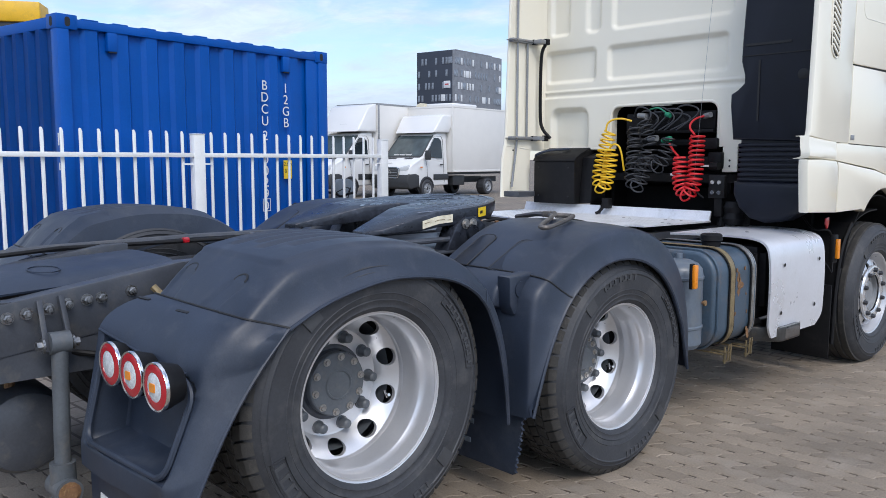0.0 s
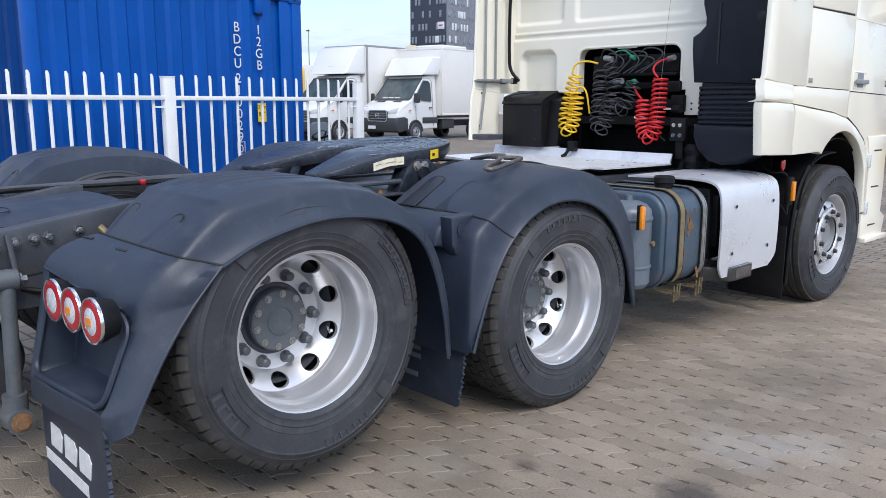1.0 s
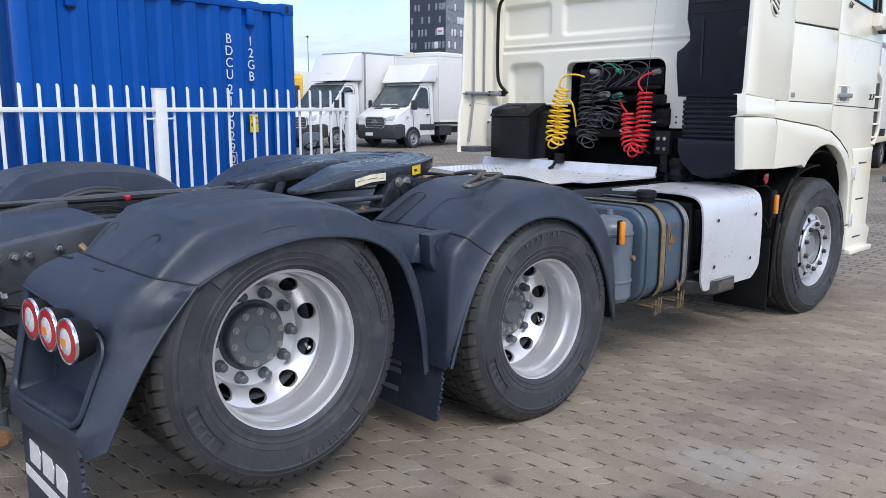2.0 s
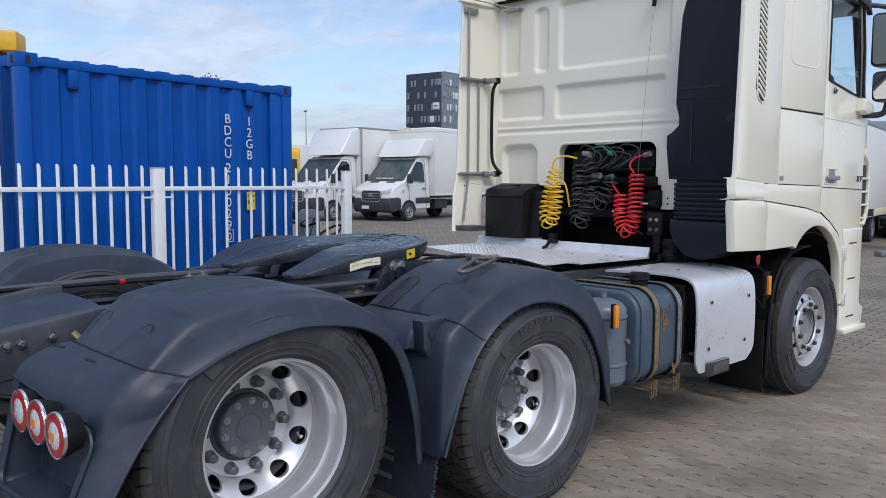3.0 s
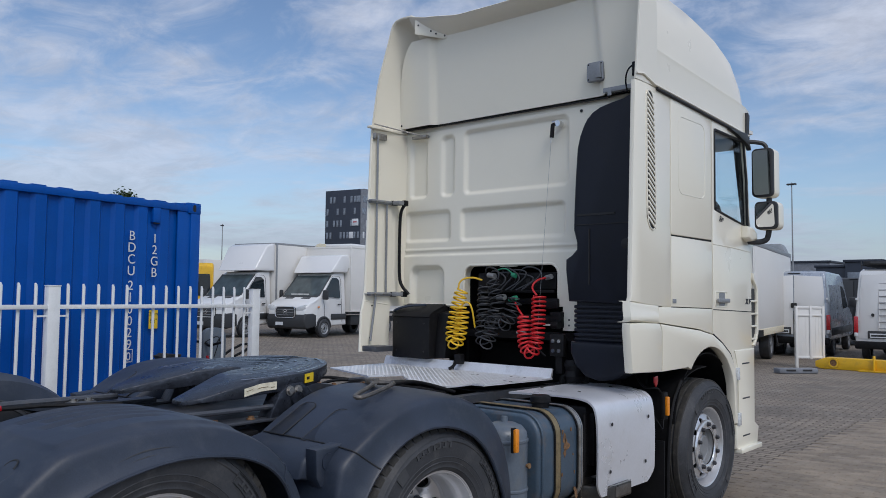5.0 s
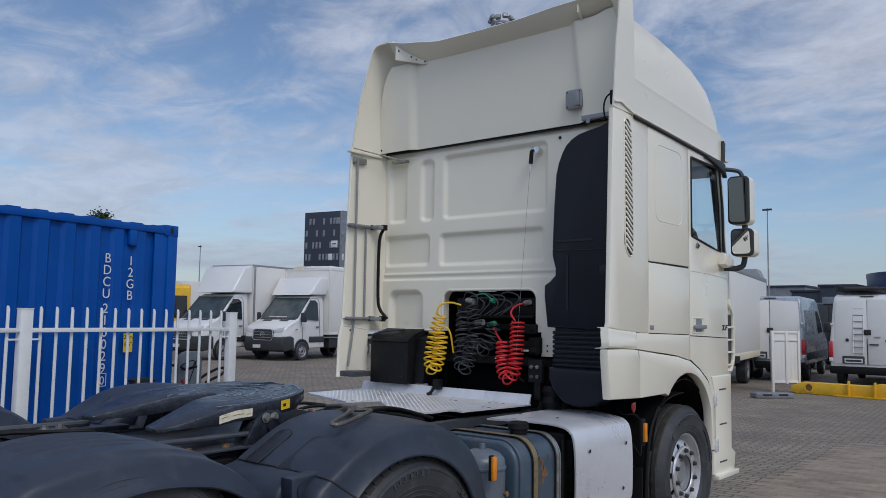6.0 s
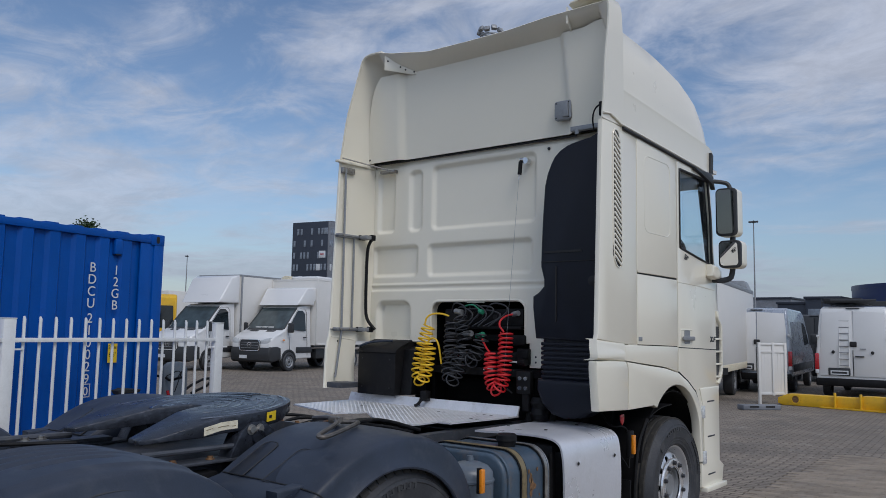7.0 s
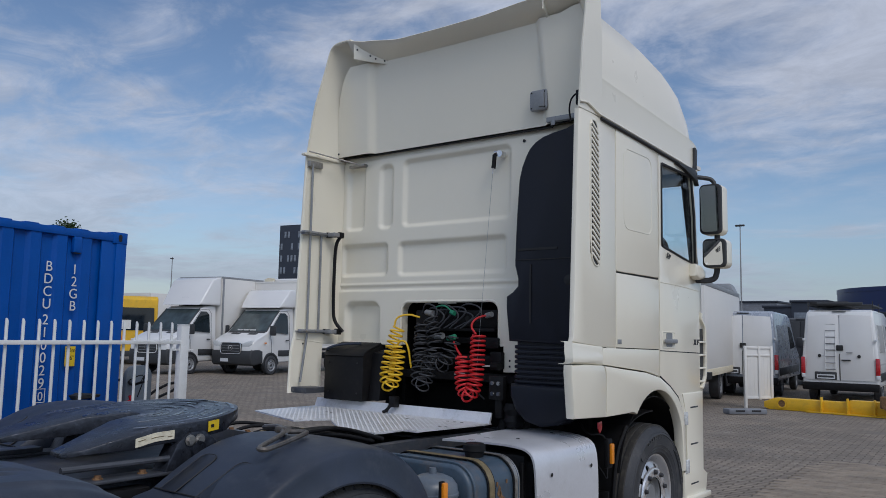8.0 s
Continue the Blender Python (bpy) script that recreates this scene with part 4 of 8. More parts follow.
for cut in (0.95,):
    bmesh.ops.bisect_plane(plate, geom=plate.verts[:] + plate.edges[:] + plate.faces[:], plane_co=(0, cut, 0), plane_no=(0, 1, 0))
bmesh.ops.triangulate(plate, faces=[f for f in plate.faces if len(f.verts) > 4])
for v in plate.verts:
    if v.co.z < 1.20:                                     # the rim grows shallow towards the tips of the horns and the front
        deep = min(1.0, max(0.30, (v.co.y - 0.56) / 0.34)) * (1.0 if v.co.y < 1.35 else 0.72)
        v.co.z = 1.24 - (1.24 - v.co.z) * deep
    v.co.z -= plate_drop(v.co.y)
top_plate = part("fifth_wheel", plate, GREASE, lorry, "greasy black fifth-wheel coupling plate", 30)
rng = random.Random(5)
SPREAD = material("grease_film", (0.10, 0.115, 0.15), 0.38, metal=0.2, var=0.4, scale=14, fine=60, bump=0.5)
for i in range(150):
    a, r = rng.uniform(0, 6.28), rng.uniform(0.09, 0.47)
    x, y = r * math.cos(a), 1.14 + r * math.sin(a)
    if abs(x) < 0.1 and y < 1.1 or y < 0.98:
        continue
    smear = tube([((r + rng.uniform(-0.006, 0.006)) * math.cos(a + t), 1.14 + (r + rng.uniform(-0.006, 0.006)) * math.sin(a + t), 0.0) for t in (-0.25, -0.12, 0.0, 0.12, 0.25)], rng.uniform(0.003, 0.011), 5)
    part("grease_smear", moved(smear, Matrix.Translation((0, 0, 1.2402 - plate_drop(y))) @ Matrix.Rotation(0.078, 4, "X") @ Matrix.Translation((0, -y * 0.0, -0.078 * y)) @ Matrix.Diagonal((1, 1, 0.16, 1))), SPREAD if i % 3 == 0 else SMEAR, top_plate)
for s in (1, -1):
    part("bearing_block", join(prism([(0.98, 1.0), (1.30, 1.0), (1.24, 1.12), (1.18, 1.165), (1.10, 1.165), (1.04, 1.12)], "x", s * 0.46 - 0.05, s * 0.46 + 0.05, 0.006), rod((s * 0.40, 1.14, 1.09), (s * 0.53, 1.14, 1.09), 0.035, 16)), GREASE, five)
    for y in (1.1, 1.15):
        part("pin", bolt((s * 0.512, y, 1.13), "x", 0.017, 0.015 * s), STEEL, five)
def rim_label(y0, y1, low, high):
    """A label that follows the plate's outer edge; low and high are depths under the top."""
    bm = bmesh.new()
    rows = []
    for i in range(7):
        y = y0 + (y1 - y0) * i / 6
        x = math.sqrt(max(0.0, 0.25 - (y - 1.12) ** 2)) if y > 1.05 else 0.46 + 0.19 * (y - 0.86)
        z = 1.24 - plate_drop(y)
        rows.append([bm.verts.new((x + d, y, z - h)) for d, h in ((0.001, low), (0.004, low), (0.004, high), (0.001, high))])
    for p, q in zip(rows, rows[1:]):
        for k in range(4):
            bm.faces.new((p[k], p[(k + 1) % 4], q[(k + 1) % 4], q[k]))
    bm.faces.new(rows[0][::-1])
    bm.faces.new(rows[-1])
    bmesh.ops.recalc_face_normals(bm, faces=bm.faces[:])
    return bm


dp = part("data_plate", rim_label(0.865, 1.030, 0.058, 0.020), STICKER, top_plate, "faded cream data plate")
for i, (a, b) in enumerate(((0.875, 0.905), (0.93, 0.985), (1.0, 1.02))):
    bar = rim_label(a, b, 0.036 + 0.005 * i, 0.033 + 0.005 * i)
    part("print_bar", moved(bar, Matrix.Translation((0.0015, 0, 0))), STRAP, dp)
yl = part("warning_sticker", rim_label(1.205, 1.275, 0.056, 0.010), YELLOW, top_plate, "yellow warning sticker")
part("print_bar", moved(rim_label(1.220, 1.240, 0.040, 0.026), Matrix.Translation((0.0015, 0, 0))), SEAM, yl)
part("release_bar", rod((0.46, 0.55, 1.055), (0.50, 1.25, 1.06), 0.014), CHASSIS, five)
hd = part("release_handle", tube(smooth_line([(0.86, 1.36, 1.178), (0.93, 1.41, 1.178), (0.96, 1.37, 1.176), (1.065, 1.09, 1.150), (1.05, 1.05, 1.148), (1.01, 1.07, 1.152), (0.90, 1.30, 1.176), (0.82, 1.36, 1.180)], 2), 0.011), OLDSTEEL, five, "dull steel pull handle resting on the mudguard")
part("handle_rod", tube([(0.34, 1.66, 1.13), (0.60, 1.52, 1.165), (0.87, 1.345, 1.186)], 0.013), OLDSTEEL, hd)
part("handle_clamp", box((0.79, 1.34, 1.168), (0.84, 1.40, 1.196), 0.006), OLDSTEEL, hd)
first = None
for s in (1, -1):
    for i in range(7):
        m = Matrix.Translation((s * 0.47, 0.5 + 0.2 * i, 1.006))
        if first is None:
            first = part("plate_bolt", bolt((0, 0, 0), "z", 0.014, 0.016), RUST, five)
            first.matrix_basis = m
        else:
            again(first, m)
part("lock_bracket", join(box((-0.52, 0.42, 1.006), (-0.38, 0.56, 1.045), 0.005), box((-0.5, 0.6, 1.006), (-0.40, 0.9, 1.03), 0.004)), CHASSIS, five)
for x, y in ((-0.49, 0.45), (-0.42, 0.45), (-0.49, 0.53), (-0.42, 0.53)):
    part("plate_bolt", bolt((x, y, 1.045), "z", 0.016, 0.018), STEEL, five)
part("cable_loom", join(*[tube(smooth_line([(0.30 + 0.03 * k, 1.65, 1.05 + 0.01 * k), (0.36 + 0.03 * k, 1.9, 1.10), (0.30, 2.25, 1.08), (0.1 + 0.1 * k, 2.5, 1.0)]), 0.011) for k in range(4)]), BLACK, lorry)
part("tap", join(rod((0.40, 1.72, 1.05), (0.40, 1.72, 1.12), 0.02), rod((0.36, 1.72, 1.10), (0.46, 1.72, 1.10), 0.014)), RUST, lorry)

# added black sheets that hide the ground and darken the space between the rails
part("frame_cover", box((-0.358, -0.20, 0.83), (0.358, 0.66, 0.85), 0.004), BLACK, lorry)
part("frame_cover", box((-0.358, 0.78, 0.80), (0.358, 2.15, 0.82), 0.004), BLACK, lorry)
part("frame_cover", box((-0.358, 2.25, 0.90), (0.358, 3.60, 0.92), 0.004), BLACK, lorry)
for sp in (1, -1):
    part("spring_bracket", prism([(0.62, 0.72), (0.95, 0.72), (0.90, 0.96), (0.66, 0.96)], "x", *sorted((sp * 0.438, sp * 0.535)), 0.01), BLACK, lorry)
    part("air_bellows", lathe([(0, 0), (0.12, 0.0), (0.135, 0.04), (0.12, 0.08), (0.14, 0.13), (0.12, 0.19), (0.11, 0.22), (0, 0.22)], 28, "z", (sp * 0.50, 1.86, 0.60)), RUBBER, lorry)
    part("brake_chamber", lathe([(0, -0.09), (0.07, -0.085), (0.085, -0.03), (0.085, 0.03), (0.07, 0.085), (0, 0.09)], 24, "y", (sp * 0.50, 1.12, 0.66)), BLACK, lorry)
valve = part("valve_block", box((0.06, 1.88, 1.00), (0.24, 2.02, 1.085), 0.012), BLACK, lorry, "black valve block with brass fittings")
for x, y, z in ((0.09, 1.87, 1.06), (0.15, 1.87, 1.06), (0.21, 1.87, 1.05)):
    part("brass_fitting", join(rod((x, y + 0.01, z), (x, y - 0.035, z), 0.012), lathe([(0, 0), (0.017, 0), (0.017, 0.012), (0, 0.012)], 6, "y", (x, y - 0.025, z))), STRAP, valve)
part("brass_fitting", join(rod((0.26, 1.95, 1.05), (0.31, 1.95, 1.05), 0.013), rod((0.31, 1.95, 1.05), (0.31, 1.95, 1.10), 0.011)), STRAP, valve)
part("cross_plate", prism([(1.66, 1.0), (1.80, 1.0), (1.78, 1.075), (1.70, 1.085)], "x", -0.34, 0.34, 0.008), CHASSIS, lorry, "dark bolted cross plate in front of the coupling")
for k in range(5):
    x = -0.30 + 0.14 * k
    part("plate_bolt", bolt((x, 1.73, 1.078), "z", 0.013, 0.014), RUST, lorry)
    part("air_hose", tube(smooth_line([(x, 1.79, 1.02), (x + 0.03, 1.92, 1.09 - 0.01 * k), (x + 0.09, 2.15, 1.06), (0.05 + 0.08 * k, 2.45, 0.99)], 2), 0.010), BLACK, lorry)

# -- walkway of tread plate behind the cab --
deck_line = [(-1.25, 2.89), (-0.55, 2.65), (-0.44, 2.89), (-0.30, 2.77), (-0.10, 2.62), (0.075, 2.53), (0.29, 2.545), (0.31, 2.62), (0.30, 2.79), (0.41, 2.79), (0.475, 3.42), (0.475, 3.51), (-1.25, 3.51)]
deck = part("walkway", join(prism(deck_line, "z", 1.012, 1.022), prism([(3.49, 1.012), (3.51, 1.012), (3.53, 1.085), (3.52, 1.09)], "x", -0.452, 0.468), prism([(3.49, 1.012), (3.51, 1.012), (3.53, 1.085), (3.52, 1.09)], "x", -1.245, -0.475)), ALU, lorry, "bare aluminium tread-plate walkway")


def inside(x, y, line):
    hit = False
    for (ax, ay), (bx, by) in zip(line, line[1:] + line[:1]):
        if (ay > y) != (by > y) and x < ax + (y - ay) / (by - ay) * (bx - ax):
            hit = not hit
    return hit


bumps = bmesh.new()
for i in range(-56, 28):
    for j in range(52):
        x, y = i * 0.022 + 0.01, 2.42 + j * 0.021
        if not inside(x, y, deck_line) or not inside(x, y - 0.015, deck_line) or y > 3.48:
            continue
        a = 0.75 if (i + j) % 2 else -0.75
        c, sn = math.cos(a), math.sin(a)
        ring = [bumps.verts.new((x + px * c - py * sn, y + px * sn + py * c, 1.0215)) for px, py in ((0.010, 0), (0, 0.0032), (-0.010, 0), (0, -0.0032))]
        tip = bumps.verts.new((x, y, 1.0240))
        for k in range(4):
            bumps.faces.new((ring[k], ring[(k + 1) % 4], tip))
tagged(part("tread_pattern", bumps, ALU, deck), kind="stuff")
for x, y in ((-0.55, 2.72), (-0.45, 2.72), (0.1, 2.55), (0.15, 2.55), (0.40, 3.1), (0.35, 3.1), (-0.1, 3.3), (-0.05, 3.3), (0.20, 3.38), (0.26, 3.38), (0.32, 3.38), (-0.8, 3.2), (-0.75, 3.2)):
    part("slot_hole", lathe([(0.012, 1.0225), (0.012, 1.0235), (0, 1.0235)], 12, "z", (x, y, 0)), SEAM, deck)

# -- fuel tank, air tank and side box on the near side --
outline = rounded(0.58, 1.20, 0.425, 0.955, (0.08, 0.12, 0.13, 0.08), 7)
tank = part("fuel_tank", prism(outline, "y", 2.27, 2.725, 0.022, 3), TANK, lorry, "blue-grey painted fuel tank with rust spots")
for y in (2.30, 2.70):
    part("end_rim", tube([(x, y, z) for x, z in rounded(0.574, 1.206, 0.419, 0.961, (0.085, 0.125, 0.135, 0.085), 7)], 0.008, 6, True), TANK, tank)
for y in (2.45, 2.69):
    line = rounded(0.57, 1.212, 0.413, 0.967, (0.09, 0.13, 0.14, 0.09), 7)
    strap = part("strap", sheet(lambda u, v: (*[(line[(int(u * len(line))) % len(line)])[0]], y - 0.022 + 0.044 * v, line[(int(u * len(line))) % len(line)][1]), len(line), 1, 0.004), STRAP if y < 2.5 else STEEL, tank, "worn brass-coloured steel strap" if y < 2.5 else "grey steel strap")
    part("strap_rubber", sheet(lambda u, v: (*[(line[(int(u * len(line))) % len(line)])[0] * 1.0 - 0.003], y - 0.033 + 0.066 * v, line[(int(u * len(line))) % len(line)][1] - 0.002), len(line), 1, 0.004), BLACK, tank)
    part("strap_bracket", join(box((1.10, y - 0.018, 0.388), (1.205, y + 0.018, 0.394), 0.001), prism([(1.20, 0.345), (1.207, 0.345), (1.212, 0.44), (1.206, 0.44)], "y", y - 0.016, y - 0.010), prism([(1.20, 0.345), (1.207, 0.345), (1.212, 0.44), (1.206, 0.44)], "y", y + 0.010, y + 0.016), rod((1.18, y, 0.325), (1.18, y, 0.42), 0.006), lathe([(0, 0), (0.012, 0), (0.012, 0.01), (0, 0.01)], 6, "z", (1.18, y, 0.336)), rod((0.9, y - 0.04, 0.385), (1.19, y - 0.04, 0.385), 0.005)), STRAP, tank)
part("filler_cap", lathe([(0.0, 0.062), (0.040, 0.062), (0.048, 0.055), (0.050, 0.030), (0.044, 0.026), (0.040, 0.0)], 24, "z", (0, 0, 0)), BLACK, tank, "black ribbed filler cap").matrix_basis = pose(1.0, 2.58, 0.953) @ Matrix.Diagonal((1.25, 1.25, 1.2, 1))
rust_rng = random.Random(14)
for y, z, r in ((2.530, 0.80, 0.022), (2.545, 0.765, 0.030), (2.535, 0.725, 0.020), (2.575, 0.755, 0.014), (2.51, 0.84, 0.012), (2.60, 0.845, 0.010), (2.635, 0.60, 0.009), (2.505, 0.60, 0.012), (2.62, 0.70, 0.007), (2.655, 0.47, 0.02), (2.64, 0.50, 0.012)):
    ring = []
    for i in range(11):
        k = r * rust_rng.uniform(0.55, 1.25)
        ring.append((y + k * math.cos(i * 0.571) * 0.8, z + k * math.sin(i * 0.571) * 1.3))
    part("rust_spot", prism(ring, "x", 1.1985, 1.2022), RUST, tank, "flaking rust spot")
at = part("air_tank", lathe([(0, 0.435), (0.06, 0.438), (0.11, 0.455), (0.128, 0.48), (0.128, 0.56), (0.133, 0.565), (0.133, 0.575), (0.128, 0.58), (0.128, 0.82), (0.133, 0.825), (0.133, 0.837), (0.128, 0.842), (0.124, 0.875), (0.10, 0.905), (0.06, 0.922), (0.02, 0.928), (0.018, 0.955), (0, 0.957)], 40, "z", (1.065, 2.135, 0)), AIRTANK, lorry, "grey upright air tank with two bands")
part("drain_tap", join(rod((1.185, 2.17, 0.70), (1.205, 2.175, 0.70), 0.009), lathe([(0, 0), (0.016, 0), (0.015, 0.010), (0, 0.010)], 6, "x", (1.198, 2.175, 0.70))), RUST, at)
marker = part("side_marker", box((1.222, 2.000, 0.795), (1.243, 2.034, 0.918), 0.008), ORANGE, lorry, "amber side marker lamp")
part("marker_base", box((1.206, 2.002, 0.792), (1.2225, 2.032, 0.922), 0.003), BLACK, marker)

box_line = smooth_line([(0.56, 0.985), (0.9, 0.998), (1.10, 0.995), (1.19, 0.97), (1.222, 0.90), (1.232, 0.70), (1.224, 0.405)], 2)


def side_box(u, v):
    x, z = lerp_path(box_line, u)
    y0, y1 = 2.86, 3.60
    if z < 0.50:
        k = (0.50 - z) / 0.095
        y0 += 0.05 * k ** 2
        y1 -= 0.10 * k ** 2
    if x < 1.1 and z > 0.95:
        y1 += 0.12 * min(1, (1.1 - x) / 0.3)
    return (x, y0 + (y1 - y0) * v, z)


sb = part("side_box", sheet(side_box, 44, 12, 0.012), SILVER, lorry, "silver-painted side cover with a rounded top edge", 40)
for y, z in ((3.02, 0.83), (3.50, 0.83), (3.0, 0.545), (3.46, 0.545)):
    part("cover_screw", join(lathe([(0.012, 0.0), (0.010, 0.002), (0.006, 0.0025), (0.005, 0.0), (0, 0.0)], 16, "x", (1.2335, y, z))), SEAM, sb)
for x, y in ((0.66, 3.1), (0.95, 3.1), (0.95, 3.5), (0.7, 3.6)):
    part("cover_screw", lathe([(0.012, 0.0), (0.010, 0.003), (0, 0.003)], 14, "z", (x, y, 1.0005)), SEAM, sb)
part("box_inside", join(box((0.60, 2.90, 0.50), (1.12, 3.5, 0.94), 0.02), box((1.1, 2.93, 0.58), (1.16, 3.0, 0.9), 0.01), box((1.08, 3.04, 0.52), (1.17, 3.09, 0.88), 0.01), rod((1.12, 2.88, 0.55), (1.12, 2.88, 0.9), 0.012)), BLACK, sb, "black equipment behind the cover")
bracket = part("step_bracket", join(prism([(2.84, 0.63), (2.90, 0.62), (2.942, 0.54), (3.03, 0.468), (3.03, 0.362), (2.873, 0.364), (2.86, 0.45)], "x", 1.04, 1.11, 0.012),
                                    prism([(1.04, 2.865), (1.10, 2.872), (1.238, 2.985), (1.248, 3.02), (1.248, 3.235), (1.04, 3.24)], "z", 0.372, 0.462, 0.012, 3)), CAST, lorry, "worn dark cast bracket below the side cover")
part("worn_face", prism(rounded(3.035, 3.222, 0.388, 0.448, 0.012), "x", 1.2475, 1.2505, 0.001), OLDSTEEL, bracket)
part("bright_edge", tube([(1.238, 2.985, 0.462), (1.247, 3.02, 0.462), (1.247, 3.23, 0.462)], 0.004, 6), STEEL, bracket)
# mudguard and flap behind the front wheel
Pf = [(3.86, 0.22), (3.87, 0.55), (3.93, 0.86), (4.08, 1.02), (4.3, 1.09), (4.515, 1.10)]
part("front_mudguard", sheet(lambda u, v: (0.86 + 0.34 * v, *lerp_path(smooth_line(Pf), u)), 30, 4, 0.008), BLACK, lorry, "black inner mudguard of the front wheel", 50)
part("front_mudguard_edge", tube([(1.195, y, z) for y, z in smooth_line(Pf[:4])], 0.012, 8), BLACK, lorry)
part("front_flap", box((0.80, 3.82, 0.12), (1.19, 3.832, 0.62), 0.003), BLACK, lorry)
m2 = part("side_marker", box((1.205, 3.80, 0.80), (1.228, 3.835, 0.93), 0.006), ORANGE, lorry, "amber side marker lamp")
part("marker_base", box((1.17, 3.785, 0.77), (1.208, 3.85, 0.96), 0.01), BLACK, m2)
part("wiring", tube(smooth_line([(1.18, 3.80, 0.95), (1.19, 3.72, 1.0), (1.1, 3.70, 0.98), (1.0, 3.75, 1.08)]), 0.007), BLACK, lorry)
part("wiring", tube(smooth_line([(1.2, 3.79, 0.78), (1.22, 3.74, 0.70), (1.2, 3.72, 0.76), (1.12, 3.72, 0.84)]), 0.004), BLACK, lorry)
part("red_tag", prism([(3.70, 1.07), (3.75, 1.075), (3.755, 1.03), (3.725, 1.0), (3.70, 1.03)], "x", 1.17, 1.18, 0.002), REDRING, lorry, "red plastic tag")


# -- cab --
WALL_Y = 3.70


def panel_step(x, z, x0, x1, z0, z1, r=0.05, w=0.022):
    """0 outside a round-cornered field, 1 well inside it."""
    qx, qz = abs(x - (x0 + x1) / 2) - (x1 - x0) / 2 + r, abs(z - (z0 + z1) / 2) - (z1 - z0) / 2 + r
    d = math.hypot(max(qx, 0), max(qz, 0)) + min(max(qx, qz), 0) - r
    t = min(max(-d / w, 0.0), 1.0)
    return t * t * (3 - 2 * t)


FIELDS = [(-1.165, -0.945, 2.45, 3.0, 0.05), (-0.80, -0.635, 2.445, 2.99, 0.06), (-0.545, 0.495, 2.445, 3.005, 0.06), (-0.578, 0.465, 2.058, 2.345, 0.05), (-1.205, -0.675, 2.066, 2.35, 0.05)]


def wall_y(x, z):
    y = WALL_Y
    for x0, x1, z0, z1, r in FIELDS:
        y += 0.030 * panel_step(x, z, x0, x1, z0, z1, r, 0.040)
    y += 0.055 * panel_step(x, z, -1.135, -0.73, 1.40, 1.875, 0.09, 0.045)
    y -= 0.010 * max(0.0, 1 - ((z - 2.003) / 0.016) ** 2)
    if z < 1.965:
        y -= 0.016 * min(1.0, (1.965 - z) / 0.012)
    if z > 3.03:
        y += 0.01 * min(1.0, (z - 3.03) / 0.02)
    return y


X0, X1, Z0, Z1 = -1.225, 1.20, 1.30, 3.075


def wall_keep(u, v):
    x, z = X0 + (X1 - X0) * u, Z0 + (Z1 - Z0) * v
    if x < -0.50 and z < 1.53:
        return False
    if x > 0.56 and z < 1.54 or 0.41 < x < 0.455 and z < 1.54:
        return False
    if -0.515 < x < 0.41:
        top = 1.865
        if x < -0.435 and z > 1.785:
            return math.hypot(x + 0.435, z - 1.785) > 0.08
        if x > 0.33 and z > 1.785:
            return math.hypot(x - 0.33, z - 1.785) > 0.08
        return z > top
    return z > 1.36


cab = part("cab_rear_wall", sheet(lambda u, v: (X0 + (X1 - X0) * u, wall_y(X0 + (X1 - X0) * u, Z0 + (Z1 - Z0) * v), Z0 + (Z1 - Z0) * v), 242, 222, 0.0, wall_keep), CREAM, lorry, "cream-white pressed steel rear wall of the cab with raised ribs", 60)
hole_line = [(-0.515, 1.53)] + [(-0.435 + 0.08 * math.cos(radians(a)), 1.785 + 0.08 * math.sin(radians(a))) for a in range(180, 89, -15)] + [(0.33 + 0.08 * math.cos(radians(a)), 1.785 + 0.08 * math.sin(radians(a))) for a in range(90, -1, -15)] + [(0.41, 1.54)]
part("opening_rim", tube([(x, WALL_Y - 0.008, z) for x, z in hole_line], 0.013, 8), CREAM, cab)
part("opening_flange", sheet(lambda u, v: (lerp_path(hole_line, u)[0], WALL_Y - 0.005 + 0.07 * v, lerp_path(hole_line, u)[1]), 40, 1, 0.004), CREAM, cab)
part("bottom_edge", tube([(-1.225, WALL_Y - 0.008, 1.532), (-0.515, WALL_Y - 0.008, 1.532)], 0.012, 8), CREAM, cab)
part("bottom_edge", tube([(0.41, WALL_Y - 0.008, 1.542), (0.455, WALL_Y - 0.008, 1.54), (0.455, WALL_Y - 0.008, 1.362), (0.555, WALL_Y - 0.008, 1.362), (0.555, WALL_Y - 0.008, 1.55)], 0.009, 8), CREAM, cab)
for z in (1.40, 1.44):
    part("hole", lathe([(0.008, 0.0), (0.0, -0.001)], 10, "y", (0.505, WALL_Y - 0.018, z)), SEAM, cab)
part("roof_seal", tube([(-1.22, 3.675, 3.075), (-0.85, 3.685, 3.072), (0, 3.69, 3.07), (0.84, 3.68, 3.065), (0.86, 3.67, 3.085), (1.2, 3.66, 3.09)], 0.009, 6), SEAM, cab)
# shade behind the opening, put into near-black panels and a near-black tunnel
part("engine_tunnel", box((-0.75, 3.95, 0.55), (0.75, 5.5, 1.25), 0.05), DARK, lorry, "engine tunnel under the cab, coloured near-black for its shade")
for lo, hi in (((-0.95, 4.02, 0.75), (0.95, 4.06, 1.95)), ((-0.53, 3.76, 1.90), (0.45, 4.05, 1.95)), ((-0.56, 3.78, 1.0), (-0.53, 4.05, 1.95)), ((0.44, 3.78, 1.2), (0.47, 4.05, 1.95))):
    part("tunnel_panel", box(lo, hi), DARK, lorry)
